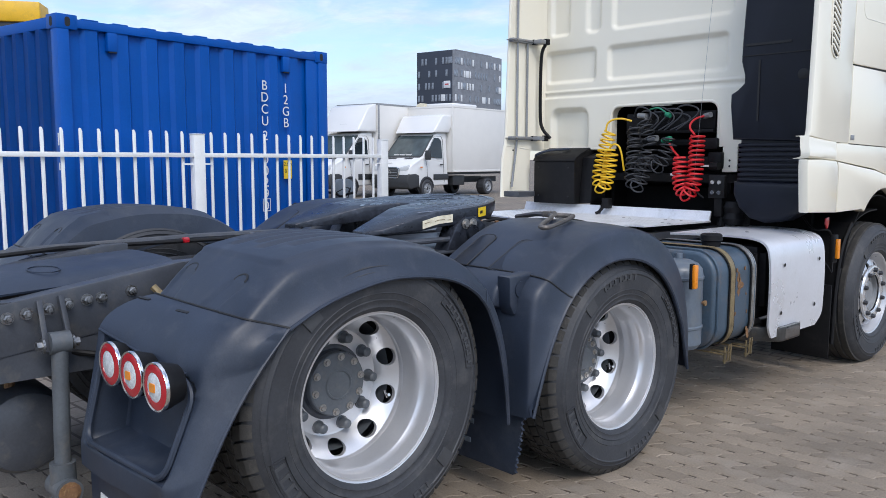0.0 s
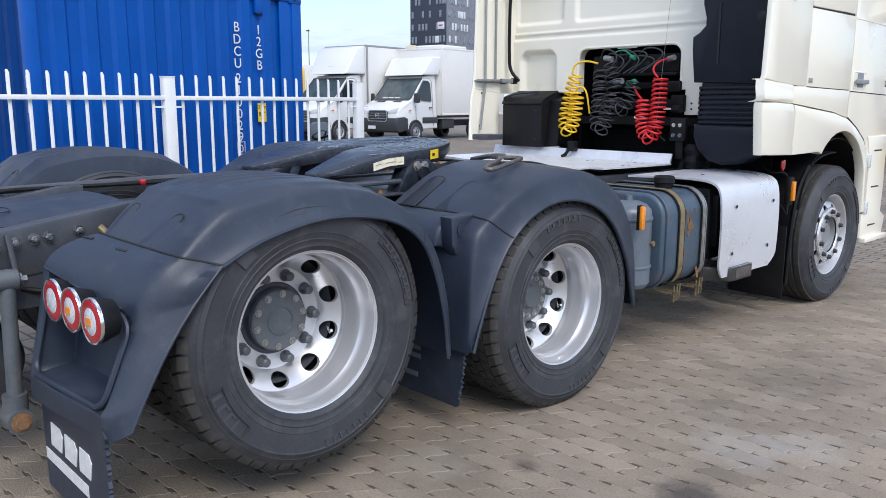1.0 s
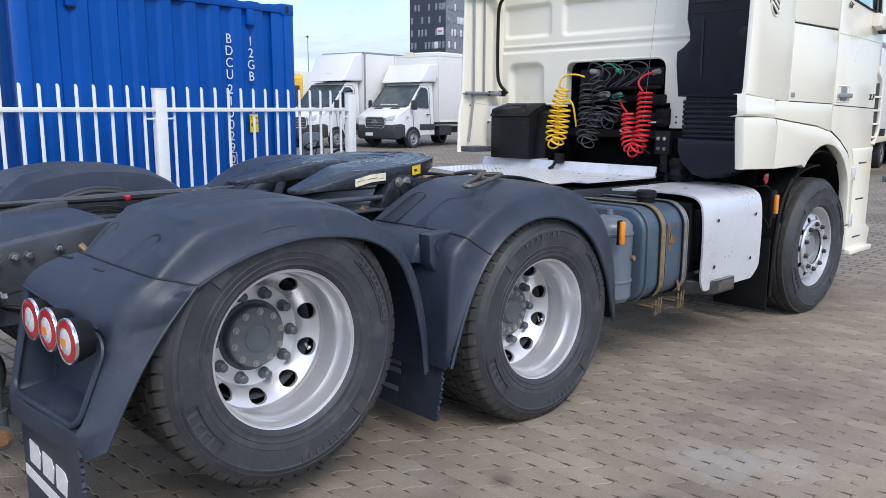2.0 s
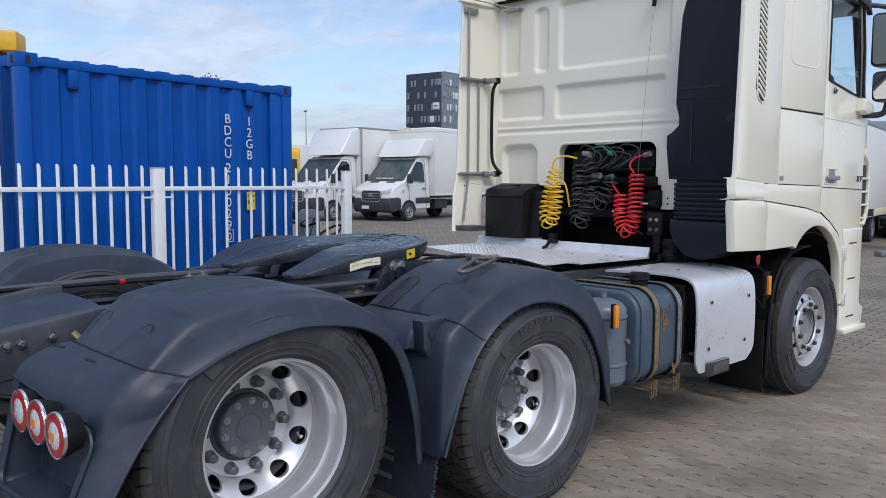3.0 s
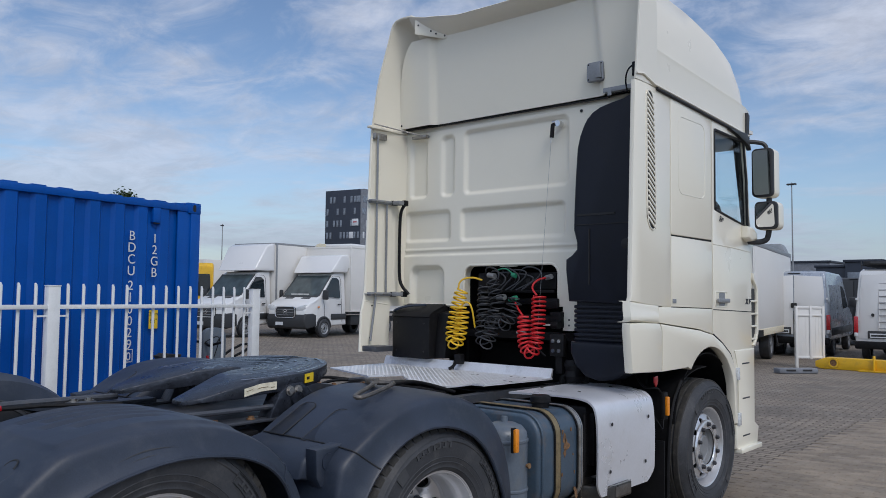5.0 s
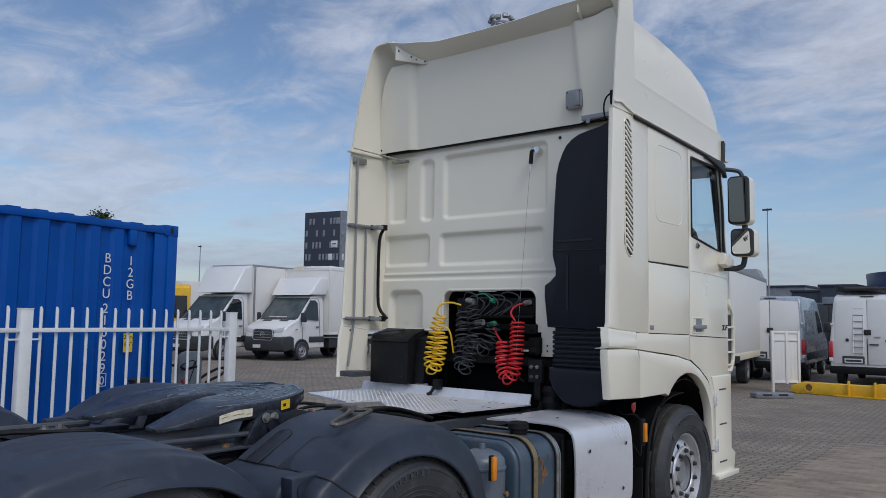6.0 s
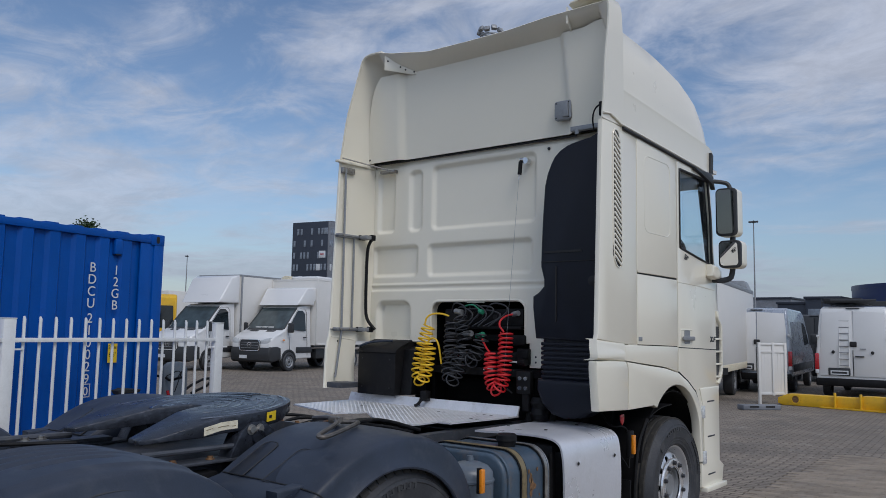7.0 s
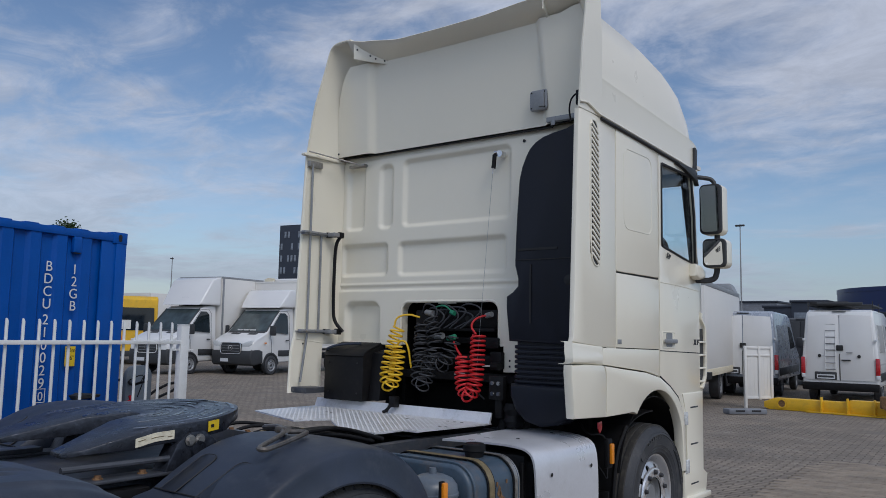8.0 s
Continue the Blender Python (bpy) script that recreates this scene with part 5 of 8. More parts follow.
part("cab_floor", box((-1.2, 3.76, 1.28), (1.2, 5.75, 1.34)), BLACK, lorry)
beam = part("hose_rack", join(box((-0.40, 3.73, 1.665), (0.36, 3.80, 1.80), 0.012), box((-0.38, 3.70, 1.64), (0.36, 3.76, 1.665), 0.006), box((0.36, 3.74, 1.62), (0.42, 3.82, 1.85), 0.01), box((-0.42, 3.76, 1.40), (0.40, 3.80, 1.47), 0.01), box((-0.4, 3.78, 1.55), (0.4, 3.81, 1.60), 0.01)), BLACK, lorry, "black rack carrying the trailer couplings")
for x in (-0.12, 0.10, 0.19):
    part("rack_hole", lathe([(0.020, -0.001), (0.020, -0.003), (0, -0.003)], 16, "y", (x, 3.7295, 1.735)), SEAM, beam)
part("wall_bracket", join(box((-0.15, 3.69, 1.845), (0.02, 3.71, 1.875), 0.004)), CREAM, cab)
# lower equipment
tool = part("tool_box", prism([(3.46, 1.09), (3.72, 1.09), (3.72, 1.53), (3.66, 1.525), (3.50, 1.465), (3.47, 1.445), (3.46, 1.42)], "x", -1.115, -0.69, 0.012), BLACK, lorry, "black plastic box under the cab's rear wall")
part("box_lid", prism([(3.452, 1.435), (3.47, 1.46), (3.52, 1.487), (3.66, 1.54), (3.66, 1.525), (3.50, 1.465), (3.46, 1.43)], "x", -1.12, -0.685, 0.004), BLACK, tool)
part("box_step", prism([(3.52, 1.10), (3.72, 1.10), (3.72, 1.50), (3.56, 1.46)], "x", -0.69, -0.57, 0.015), BLACK, tool)
for z in (1.15, 1.38):
    for x in (-1.06, -0.75):
        part("screw", bolt((x, 3.46, z), "y", 0.008, -0.005, False), SEAM, tool)
part("air_line", tube(smooth_line([(-1.13, 3.50, 1.47), (-1.10, 3.47, 1.485), (-1.02, 3.52, 1.52), (-0.85, 3.60, 1.53)], 2), 0.010), PLASTIC, tool)
part("bracket_column", join(box((0.47, 3.55, 1.05), (0.53, 3.62, 1.32), 0.008), box((0.44, 3.52, 1.18), (0.56, 3.56, 1.34), 0.006)), BLACK, lorry)
for x in (0.475, 0.525):
    for z in (1.22, 1.29):
        part("bracket_nut", lathe([(0, -0.012), (0.014, -0.012), (0.017, -0.004), (0.017, 0)], 12, "y", (x, 3.52, z)), CHROME, lorry)
part("control_unit", join(box((0.36, 3.64, 1.38), (0.46, 3.72, 1.50), 0.01), rod((0.40, 3.62, 1.40), (0.46, 3.62, 1.40), 0.03), box((0.30, 3.66, 1.52), (0.42, 3.72, 1.60), 0.012)), BLACK, lorry)
part("white_tag", box((0.33, 3.60, 1.395), (0.40, 3.605, 1.408)), WHITE, lorry)
part("white_tag", box((0.10, 3.58, 1.33), (0.19, 3.585, 1.345)), WHITE, lorry)
part("suspension_leg", join(rod((0.50, 3.60, 0.98), (0.53, 3.62, 1.12), 0.03), rod((0.62, 3.68, 0.95), (0.62, 3.68, 1.35), 0.05), lathe([(0.06, 0), (0.075, 0.04), (0.06, 0.08), (0.075, 0.12), (0.06, 0.16)], 20, "z", (0.60, 3.6, 1.0))), BLACK, lorry)


# coiled hoses
def coil(path, radius, turns, r, n_per=14):
    pts = smooth_line(path, 3)
    out = []
    n = int(turns * n_per)
    for i in range(n + 1):
        s = i / n
        p, q = Vector(lerp_path(pts, s)), Vector(lerp_path(pts, min(s + 0.01, 1.0)))
        d = (q - p)
        d = d.normalized() if d.length > 1e-6 else Vector((0, 0, -1))
        side = Vector((0, 1, 0)).cross(d)
        side = side.normalized() if side.length > 1e-3 else Vector((1, 0, 0))
        up = d.cross(side)
        a = 2 * math.pi * turns * s
        out.append(p + radius * (side * math.cos(a) + up * math.sin(a)))
    return tube(out, r, 7)


yh = part("coiled_hose", coil([(-0.43, 3.56, 1.66), (-0.46, 3.53, 1.50), (-0.49, 3.50, 1.30), (-0.44, 3.49, 1.20), (-0.39, 3.50, 1.30), (-0.38, 3.52, 1.52)], 0.050, 19, 0.0075), YHOSE, lorry, "yellow coiled air hose", 60)
part("hose_tail", join(tube(smooth_line([(-0.30, 3.66, 1.74), (-0.38, 3.62, 1.765), (-0.46, 3.57, 1.74), (-0.47, 3.56, 1.66)], 2), 0.0075), tube(smooth_line([(-0.40, 3.52, 1.53), (-0.36, 3.52, 1.57), (-0.31, 3.54, 1.54), (-0.29, 3.56, 1.36)], 2), 0.0075)), YHOSE, yh)
rh = part("coiled_hose", coil([(0.32, 3.56, 1.62), (0.335, 3.53, 1.45), (0.345, 3.5, 1.27), (0.29, 3.49, 1.18), (0.225, 3.50, 1.27), (0.22, 3.52, 1.46)], 0.050, 22, 0.0075), RHOSE, lorry, "red coiled air hose", 60)
part("hose_tail", join(tube(smooth_line([(0.31, 3.70, 1.76), (0.26, 3.62, 1.74), (0.24, 3.57, 1.68), (0.30, 3.56, 1.62)], 2), 0.0075), tube(smooth_line([(0.20, 3.52, 1.47), (0.14, 3.56, 1.50), (0.06, 3.62, 1.56)], 2), 0.0075)), RHOSE, rh)
for path, rad, tn in (([(-0.22, 3.60, 1.70), (-0.20, 3.56, 1.5), (-0.19, 3.52, 1.30), (-0.14, 3.50, 1.22), (-0.09, 3.52, 1.34), (-0.08, 3.55, 1.5)], 0.056, 17),
                      ([(-0.18, 3.64, 1.74), (-0.10, 3.60, 1.58), (-0.08, 3.58, 1.42), (0.0, 3.57, 1.38), (0.06, 3.58, 1.50), (0.08, 3.6, 1.60)], 0.056, 14),
                      ([(-0.24, 3.63, 1.62), (-0.24, 3.60, 1.45), (-0.16, 3.59, 1.36), (-0.10, 3.6, 1.45)], 0.055, 11)):
    part("coiled_cable", coil(path, rad, tn, 0.0058), BHOSE, lorry, "dark grey coiled cable", 60)
for k in range(7):
    part("loose_cable", tube(smooth_line([(-0.32 + 0.05 * k, 3.72, 1.78 - 0.01 * k), (-0.25 + 0.06 * k, 3.66, 1.86 - 0.03 * (k % 3)), (-0.1 + 0.07 * k, 3.66, 1.80 - 0.05 * (k % 2)), (-0.2 + 0.05 * k, 3.64, 1.66)], 3), 0.006), BHOSE, lorry)
part("connector", rod((-0.02, 3.66, 1.585), (0.06, 3.63, 1.60), 0.02, 12), GREEN, lorry, "green cable connector")
part("connector", rod((0.0, 3.66, 1.78), (0.04, 3.65, 1.77), 0.018, 12), GREEN, lorry, "green cable connector")
part("green_cable", tube(smooth_line([(-0.14, 3.66, 1.82), (-0.06, 3.65, 1.835), (0.0, 3.66, 1.79)]), 0.006), GREEN, lorry)
for a, b, r in (((-0.14, 3.66, 1.60), (-0.06, 3.64, 1.605), 0.024), ((-0.25, 3.68, 1.78), (-0.17, 3.66, 1.77), 0.022), ((0.29, 3.70, 1.755), (0.35, 3.68, 1.765), 0.02)):
    part("connector", rod(a, b, r, 12), GREY, lorry, "grey metal hose connector")
part("plug_block", box((-0.42, 3.46, 1.07), (-0.36, 3.52, 1.15), 0.006), BLACK, lorry)
part("power_cable", tube(smooth_line([(0.30, 3.55, 1.28), (0.36, 3.5, 1.22), (0.42, 3.5, 1.18)]), 0.006), BLACK, lorry)
part("deck_cable", tube(smooth_line([(-0.40, 3.48, 1.10), (-0.44, 3.46, 1.04), (-0.46, 3.44, 1.03)]), 0.012), BLACK, lorry)
# lever on the wall with its thin cord
lev = part("wall_lever", join(rod((0.41, 3.66, 2.925), (0.41, 3.715, 2.925), 0.025, 16), rod((0.40, 3.66, 2.935), (0.37, 3.66, 2.935), 0.015, 12)), CHROME, lorry, "chrome spray-lance holder with a dark grip")
part("grip", tube([(0.375, 3.655, 2.92), (0.37, 3.652, 2.84), (0.368, 3.65, 2.82)], 0.016, 10), BLACK, lev)
part("tip", rod((0.368, 3.65, 2.82), (0.362, 3.65, 2.78), 0.006), WHITE, lev)
part("cord", rod((0.362, 3.65, 2.78), (0.31, 3.55, 1.30), 0.0013, 5), GREY, lev)
part("lance_plug", bolt((0.60, 3.70, 3.0), "y", 0.012, -0.008, False), SEAM, lev)

# -- roof --
def roof_half(y):
    """Right half of the roof's outline across, as (x, z), from the gutter to the middle, at y."""
    k = min(max((y - 3.40) / 2.25, 0.0), 1.0)
    base = 3.05 - 0.095 * k
    crease = 3.335 - 0.135 * k
    top = 3.97
    pts = [(3.40, 3.97), (3.9, 3.985), (4.4, 3.955), (4.9, 3.86), (5.3, 3.70), (5.5, 3.52), (5.65, 3.30), (5.72, 3.12)]
    for a, b in zip(pts, pts[1:]):
        if a[0] <= y <= b[0]:
            top = a[1] + (b[1] - a[1]) * (y - a[0]) / (b[0] - a[0])
    top = max(top, crease + 0.02)
    w = SIDE - 0.16 * max(0.0, (y - 5.15) / 0.57) ** 2
    sh = 1.02 - 0.10 * k
    sag = 0.10 * max(0.0, 1 - (y - 3.44) / 0.5)
    return [(w, base), (w, base + 0.08), (w - 0.004, crease - 0.03), (w + 0.002, crease), (w - 0.046, crease + 0.012), (w - 0.054, crease + (top - crease) * 0.2), (w - 0.075, crease + (top - crease) * 0.5),
            (w - 0.12, crease + (top - crease) * 0.78), (sh + 0.03, crease + (top - crease) * 0.92), (sh - 0.06, crease + (top - crease) * 0.985), (sh - 0.25, top - 0.55 * sag), (0.4, top - 0.01 - 0.70 * sag), (0.0, top - 0.012 - 0.72 * sag)]


YS_ROOF = [3.60, 3.75, 3.9, 4.1, 4.3, 4.5, 4.7, 4.9, 5.1, 5.25, 5.4, 5.5, 5.58, 5.65, 5.70, 5.72]


def roof_fn(u, v):
    i = u * (len(YS_ROOF) - 1)
    y = YS_ROOF[round(i)]
    h = roof_half(y)
    n = len(h) - 1
    k = round(v * 2 * n)
    x, z = h[k] if k <= n else (-h[2 * n - k][0], h[2 * n - k][1])
    return (x, y, z)


roof = part("roof", sheet(roof_fn, len(YS_ROOF) - 1, 24, 0.008), CREAM, lorry, "cream-white high cab roof with a rear air spoiler", 38)
front_line = roof_half(5.72)
part("roof_front", prism([(x, z) for x, z in front_line] + [(-x, z) for x, z in reversed(front_line[:-1])], "y", 5.70, 5.72), CREAM, roof)


def edge_y(z):
    """The rear edge of the side fairings, from below upwards."""
    pts = [(1.10, 3.205), (1.46, 3.215), (1.6, 3.25), (3.05, 3.31), (3.48, 3.355), (3.80, 3.42), (4.0, 3.44)]
    for a, b in zip(pts, pts[1:]):
        if a[0] <= z <= b[0]:
            return a[1] + (b[1] - a[1]) * (z - a[0]) / (b[0] - a[0])
    return pts[-1][1]


# where the fairing's hollow inside meets the rear face, as (distance from the middle, height)
MEET = smooth_line([(1.183, 3.06), (1.172, 3.25), (1.158, 3.41), (1.125, 3.59), (1.07, 3.73), (1.0, 3.81), (0.916, 3.858), (0.80, 3.87)], 2)


def inside_skin(prof, s, u, v):
    x, z = lerp_path(prof, u)
    e = edge_y(z) + 0.004
    if s > 0:
        return (x - 0.012 - 0.03 * (0.07 + 0.20 * u * u) * v * v, e + (3.64 - e) * v, z - 0.012 - 0.13 * max(0, u - 0.55) * v)
    mx, mz = lerp_path(MEET, u)
    k = v * v * (1.6 - 0.6 * v)
    return (-(x - 0.012 + (mx - x + 0.012) * k), e + (3.665 - e) * (v + 0.25 * v * (1 - v)), z - 0.012 + (mz - z + 0.012) * k)


# the roof's rear overhang: the upper side fairing, the lip and its underside
for s in (1, -1):
    prof = [(SIDE + 0.004, 3.055), (SIDE + 0.004, 3.4), (SIDE, 3.7), (SIDE - 0.006, 3.85), (SIDE - 0.014, 3.93), (SIDE - 0.04, 3.975), (SIDE - 0.10, 3.99), (SIDE - 0.20, 3.99), (SIDE - 0.32, 3.975)] if s > 0 else [(1.255, 3.055), (1.237, 3.364), (1.206, 3.63), (1.186, 3.79), (1.165, 3.89), (1.150, 3.955), (1.122, 3.990), (1.05, 4.005), (0.92, 4.000)]
    part("roof_side_fairing", sheet(lambda u, v: (s * lerp_path(prof, u)[0], edge_y(lerp_path(prof, u)[1]) * (1 - v) + 3.62 * v, lerp_path(prof, u)[1] - 0.0), 24, 6, 0.010), CREAM, roof, "", 50)
    # curved inside of the fairing, meeting the rear face
    part("fairing_inside", sheet(lambda u, v: inside_skin(prof, s, u, v), 30, 10, 0.004), CREAM, roof, "", 50)
    # stay plates under the lip, set across the corner
    gs = part("gusset", prism([(0.0, 0.03), (0.287, -0.06), (0.287, -0.140), (0.25, -0.145), (0.0, -0.095)], "x", -0.006, 0.006, 0.003), CREAM, roof)
    gs.matrix_basis = pose(s * 0.89, 3.455, 3.925, 0, 0, 60 * s if s < 0 else 12) @ Matrix.Diagonal((1, 1 if s < 0 else 0.6, 1, 1))
    for dy, z in ((0.03, -0.02), (0.14, -0.075), (0.185, -0.10), (0.26, -0.12)):
        part("rivet", lathe([(0.010, -0.011), (0.007, 0.011), (0, 0.011)], 10, "x", (0, dy, z)), SEAM, gs)
    for z in (3.10, 3.38, 3.63):
        part("rivet", lathe([(0.010, 0), (0.007, -0.005), (0, -0.006)], 10, "y", (s * (1.165 - 0.08 * max(0.0, z - 3.2)), 3.592 if s < 0 else 3.60, z)), SEAM, roof)


def lip_z(a, y=3.44):
    """Height of the roof's rear edge at a distance a from the middle."""
    h = roof_half(y)
    for p, q in zip(h, h[1:]):
        if q[0] <= a <= p[0]:
            return p[1] + (q[1] - p[1]) * (a - p[0]) / (q[0] - p[0])
    return h[-1][1]


def lip_edge(x):
    """Height of the lip's free edge: it stays high out to the near fairing."""
    return lip_z(abs(x)) + 0.035 * soft((-0.35 - x) / 0.45) if x < 0.72 else lip_z(0.72) + 0.02 * (x - 0.72)


def lip(u, v):
    x = -0.95 + 2.17 * u
    z = lip_edge(x)
    if v < 0.5:
        k = v * 2
        return (x, 3.44 + 0.02 * k, z - 0.02 * k)
    k = (v - 0.5) * 2
    inner = min(3.80, z - 0.05) + 0.035 * soft((x - 0.90) / 0.2)
    return (x, 3.46 + 0.15 * k, z - 0.02 + (inner - z + 0.02) * k)


def lip_top(u, v):
    x, y = -0.95 + 2.17 * u, 3.442 + 0.165 * v
    return (x, y, lip_edge(x) * (1 - v) + lip_z(abs(x), y) * v)


part("roof_lip", sheet(lip, 56, 6, 0.008), CREAM, roof, "", 50)
part("lip_top", sheet(lip_top, 52, 4, 0.006), CREAM, roof, "", 50)


def roof_back(u, v):
    """The upright rear face under the lip, with a fold on either side; its far edge runs into the fairing's hollow."""
    z = 3.075 + (0.735 + 0.03 * soft((u - 0.88) / 0.06)) * v
    far = next((p[0] + (q[0] - p[0]) * (z - p[1]) / (q[1] - p[1]) for p, q in zip(MEET, MEET[1:]) if p[1] <= z <= q[1]), 1.0) + 0.02
    x = -far + (1.225 + far) * u
    y = 3.665 - 0.07 * v
    a = abs(x)
    if a > 0.80 - 0.04 * v:
        y -= 0.045 * min(1.0, (a - 0.80 + 0.04 * v) / 0.05)
    return (x, y, z)


part("roof_rear_face", sheet(roof_back, 140, 36, 0.006), CREAM, roof, "", 60)
rb = part("roof_vent", prism(rounded(0.71, 0.85, 3.17, 3.315, 0.02), "y", 3.585, 3.625, 0.010), GREY, lorry, "grey plastic vent on the roof's rear face")
for x in (0.728, 0.832):
    for z in (3.188, 3.297):
        part("screw", bolt((x, 3.588, z), "y", 0.006, -0.006, False), SEAM, rb)
part("vent_rib", prism([(0.79, 3.19), (0.835, 3.19), (0.83, 3.29), (0.80, 3.29)], "y", 3.572, 3.59, 0.004), GREY, rb)

# -- sides --
def side_sheet(y0, y1, z0, z1, name, holder, label="", r=0.02, hole=None):
    return part(name, prism(rounded(y0 + 0.0025, y1 - 0.0025, z0 + 0.0025, z1 - 0.0025, r), "x", SIDE - 0.03, SIDE, 0.005), CREAM, holder, label)


side = part("side_wall", box((SIDE - 0.06, 3.80, 1.45), (SIDE - 0.012, 4.56, 3.02)), SEAM, lorry, "black-sealed wall behind the side panels")
part("side_wall", box((-SIDE + 0.012, 3.72, 1.30), (-SIDE + 0.06, 4.54, 3.05)), CREAM, lorry)
# rear fairing with its louvred slot
louv0, louv1 = (3.495, 2.98), (3.545, 2.10)
fair = prism([(3.238, 1.588), (3.40, 1.574), (3.632, 1.556), (3.825, 1.554), (3.825, 3.03), (3.50, 3.055), (3.40, 3.07), (3.31, 3.05), (3.25, 1.62)], "x", SIDE - 0.035, SIDE, 0.006)
sf = part("side_fairing", fair, CREAM, lorry, "cream-white side air deflector with a louvred slot")
slot_line = [(3.462, 2.98), (3.475, 3.012), (3.53, 3.012), (3.565, 2.96), (3.598, 2.14), (3.582, 2.09), (3.55, 2.065), (3.50, 2.085), (3.464, 2.15)]
part("louvre_slot", prism(slot_line, "x", SIDE - 0.002, SIDE + 0.003), SEAM, sf)
part("slot_rim", tube([(SIDE + 0.002, y, z) for y, z in smooth_line(slot_line + slot_line[:1], 2)], 0.006, 6), CREAM, sf)
first = None
for i in range(24):
    k = i / 23
    m = pose(SIDE + 0.004, 3.516 + 0.014 * k, 2.965 - 0.85 * k, -33)
    if first is None:
        first = part("slat", box((-0.004, -0.060, -0.0078), (0.007, 0.060, 0.0078), 0.003), CREAM, sf)
        first.matrix_basis = m
    else:
        again(first, m)
part("fairing_inner", box((SIDE - 0.05, 3.36, 1.50), (SIDE - 0.036, 3.72, 3.05), 0.004), CREAM, sf)
FLARE = smooth_line([(-0.030, 1.590, 3.238), (0.000, 1.586, 3.235), (0.002, 1.560, 3.228), (0.010, 1.525, 3.215), (0.022, 1.490, 3.203), (0.020, 1.462, 3.205), (-0.03, 1.452, 3.208)], 1)


def flare(u, v):
    """The lower corner that swells out below the deflector; its rear end turns in."""
    dx, z, y0 = FLARE[round(v * (len(FLARE) - 1))]
    k = max(0.0, (u - 0.12) / 0.88)
    z -= 0.030 * k if z > 1.52 else 0.012 * k
    return (SIDE + dx * (1 - 0.75 * k * k) - (0.055 if u == 0 else 0.0), y0 + (3.630 - y0) * k, z)


part("flared_corner", sheet(flare, 10, len(FLARE) - 1, 0.008), CREAM, lorry, "cream-white flared corner below the deflector", 45)
low = part("lower_fairing", prism([(3.242, 1.128), (3.205, 1.40), (3.208, 1.448), (3.40, 1.449), (3.628, 1.438), (3.660, 1.385), (3.660, 1.112)], "x", SIDE - 0.05, SIDE + 0.014, 0.012), CREAM, lorry, "cream-white lower corner panel")
# sleeper side, locker door, cab door
side_sheet(3.83, 4.54, 2.055, 3.035, "sleeper_panel", side)
part("pressed_field", tube([(SIDE - 0.001, y, z) for y, z in rounded(3.95, 4.41, 2.36, 2.92, 0.07)], 0.004, 6, True), CREAM, side)
lk = part("locker_door", prism([(3.8325, 1.552), (4.5375, 1.537), (4.5375, 2.043), (3.8325, 2.047)], "x", SIDE - 0.03, SIDE, 0.005), CREAM, side)
part("lock", box((SIDE, 3.845, 1.575), (SIDE + 0.004, 3.90, 1.605), 0.001), GREY, lk)
part("sill_panel", prism([(3.636, 1.444), (3.933, 1.417), (4.288, 1.386), (4.530, 1.345), (4.535, 1.532), (3.80, 1.547), (3.636, 1.551)], "x", SIDE - 0.03, SIDE, 0.005), CREAM, side)
part("rear_edge", prism([(3.70, 1.50), (3.84, 1.5), (3.84, 3.04), (3.70, 3.04)], "x", SIDE - 0.04, SIDE - 0.008), CREAM, side)
door = part("cab_door", join(
    prism([(4.548, 1.338), (4.712, 1.266), (4.868, 1.176), (4.925, 1.10), (4.96, 1.02), (5.335, 1.02), (5.345, 2.20), (4.62, 2.290), (4.548, 2.31)], "x", SIDE - 0.03, SIDE, 0.005),
    prism([(4.55, 2.30), (4.59, 2.30), (4.59, 2.93), (5.20, 2.93), (5.26, 2.60), (5.285, 2.20), (5.33, 2.20), (5.30, 2.62), (5.24, 2.99), (4.55, 3.0)], "x", SIDE - 0.03, SIDE - 0.001, 0.004)), CREAM, lorry, "cream-white cab door with a side window")
part("window_pane", prism([(4.585, 2.285), (5.29, 2.195), (5.262, 2.60), (5.205, 2.935), (4.585, 2.935)], "x", SIDE - 0.022, SIDE - 0.016), GLASS, door).visible_shadow = False
part("window_seal", tube([(SIDE - 0.004, y, z) for y, z in ((4.595, 2.33), (4.612, 2.300), (5.0, 2.245), (5.28, 2.210), (5.262, 2.6), (5.205, 2.92), (4.61, 2.925), (4.595, 2.91))], 0.012, 6, True), SEAM, door)
part("handle_recess", tube([(SIDE, y, z) for y, z in rounded(4.588, 4.815, 1.550, 1.664, 0.016)], 0.005, 6, True), CREAM, door)
part("handle_cup", prism(rounded(4.660, 4.770, 1.556, 1.658, 0.012), "x", SIDE + 0.0005, SIDE + 0.003), GREY, door)
part("door_handle", prism(rounded(4.596, 4.814, 1.580, 1.612, 0.010), "x", SIDE + 0.010, SIDE + 0.030, 0.006), GREY, door, "grey door handle")
part("sill_line", prism([(4.55, 1.524), (5.345, 1.500), (5.345, 1.507), (4.55, 1.531)], "x", SIDE - 0.004, SIDE + 0.001), SEAM, door)
part("door_crease", tube([(SIDE - 0.003, 4.555, 2.030), (SIDE - 0.003, 4.9, 2.024), (SIDE - 0.003, 5.335, 2.004)], 0.006, 8), CREAM, door)
part("arch_seal", tube([(SIDE + 0.004, y, z) for y, z in ((4.535, 1.341), (4.705, 1.269), (4.862, 1.180), (4.92, 1.10))], 0.006, 6), SEAM, door)
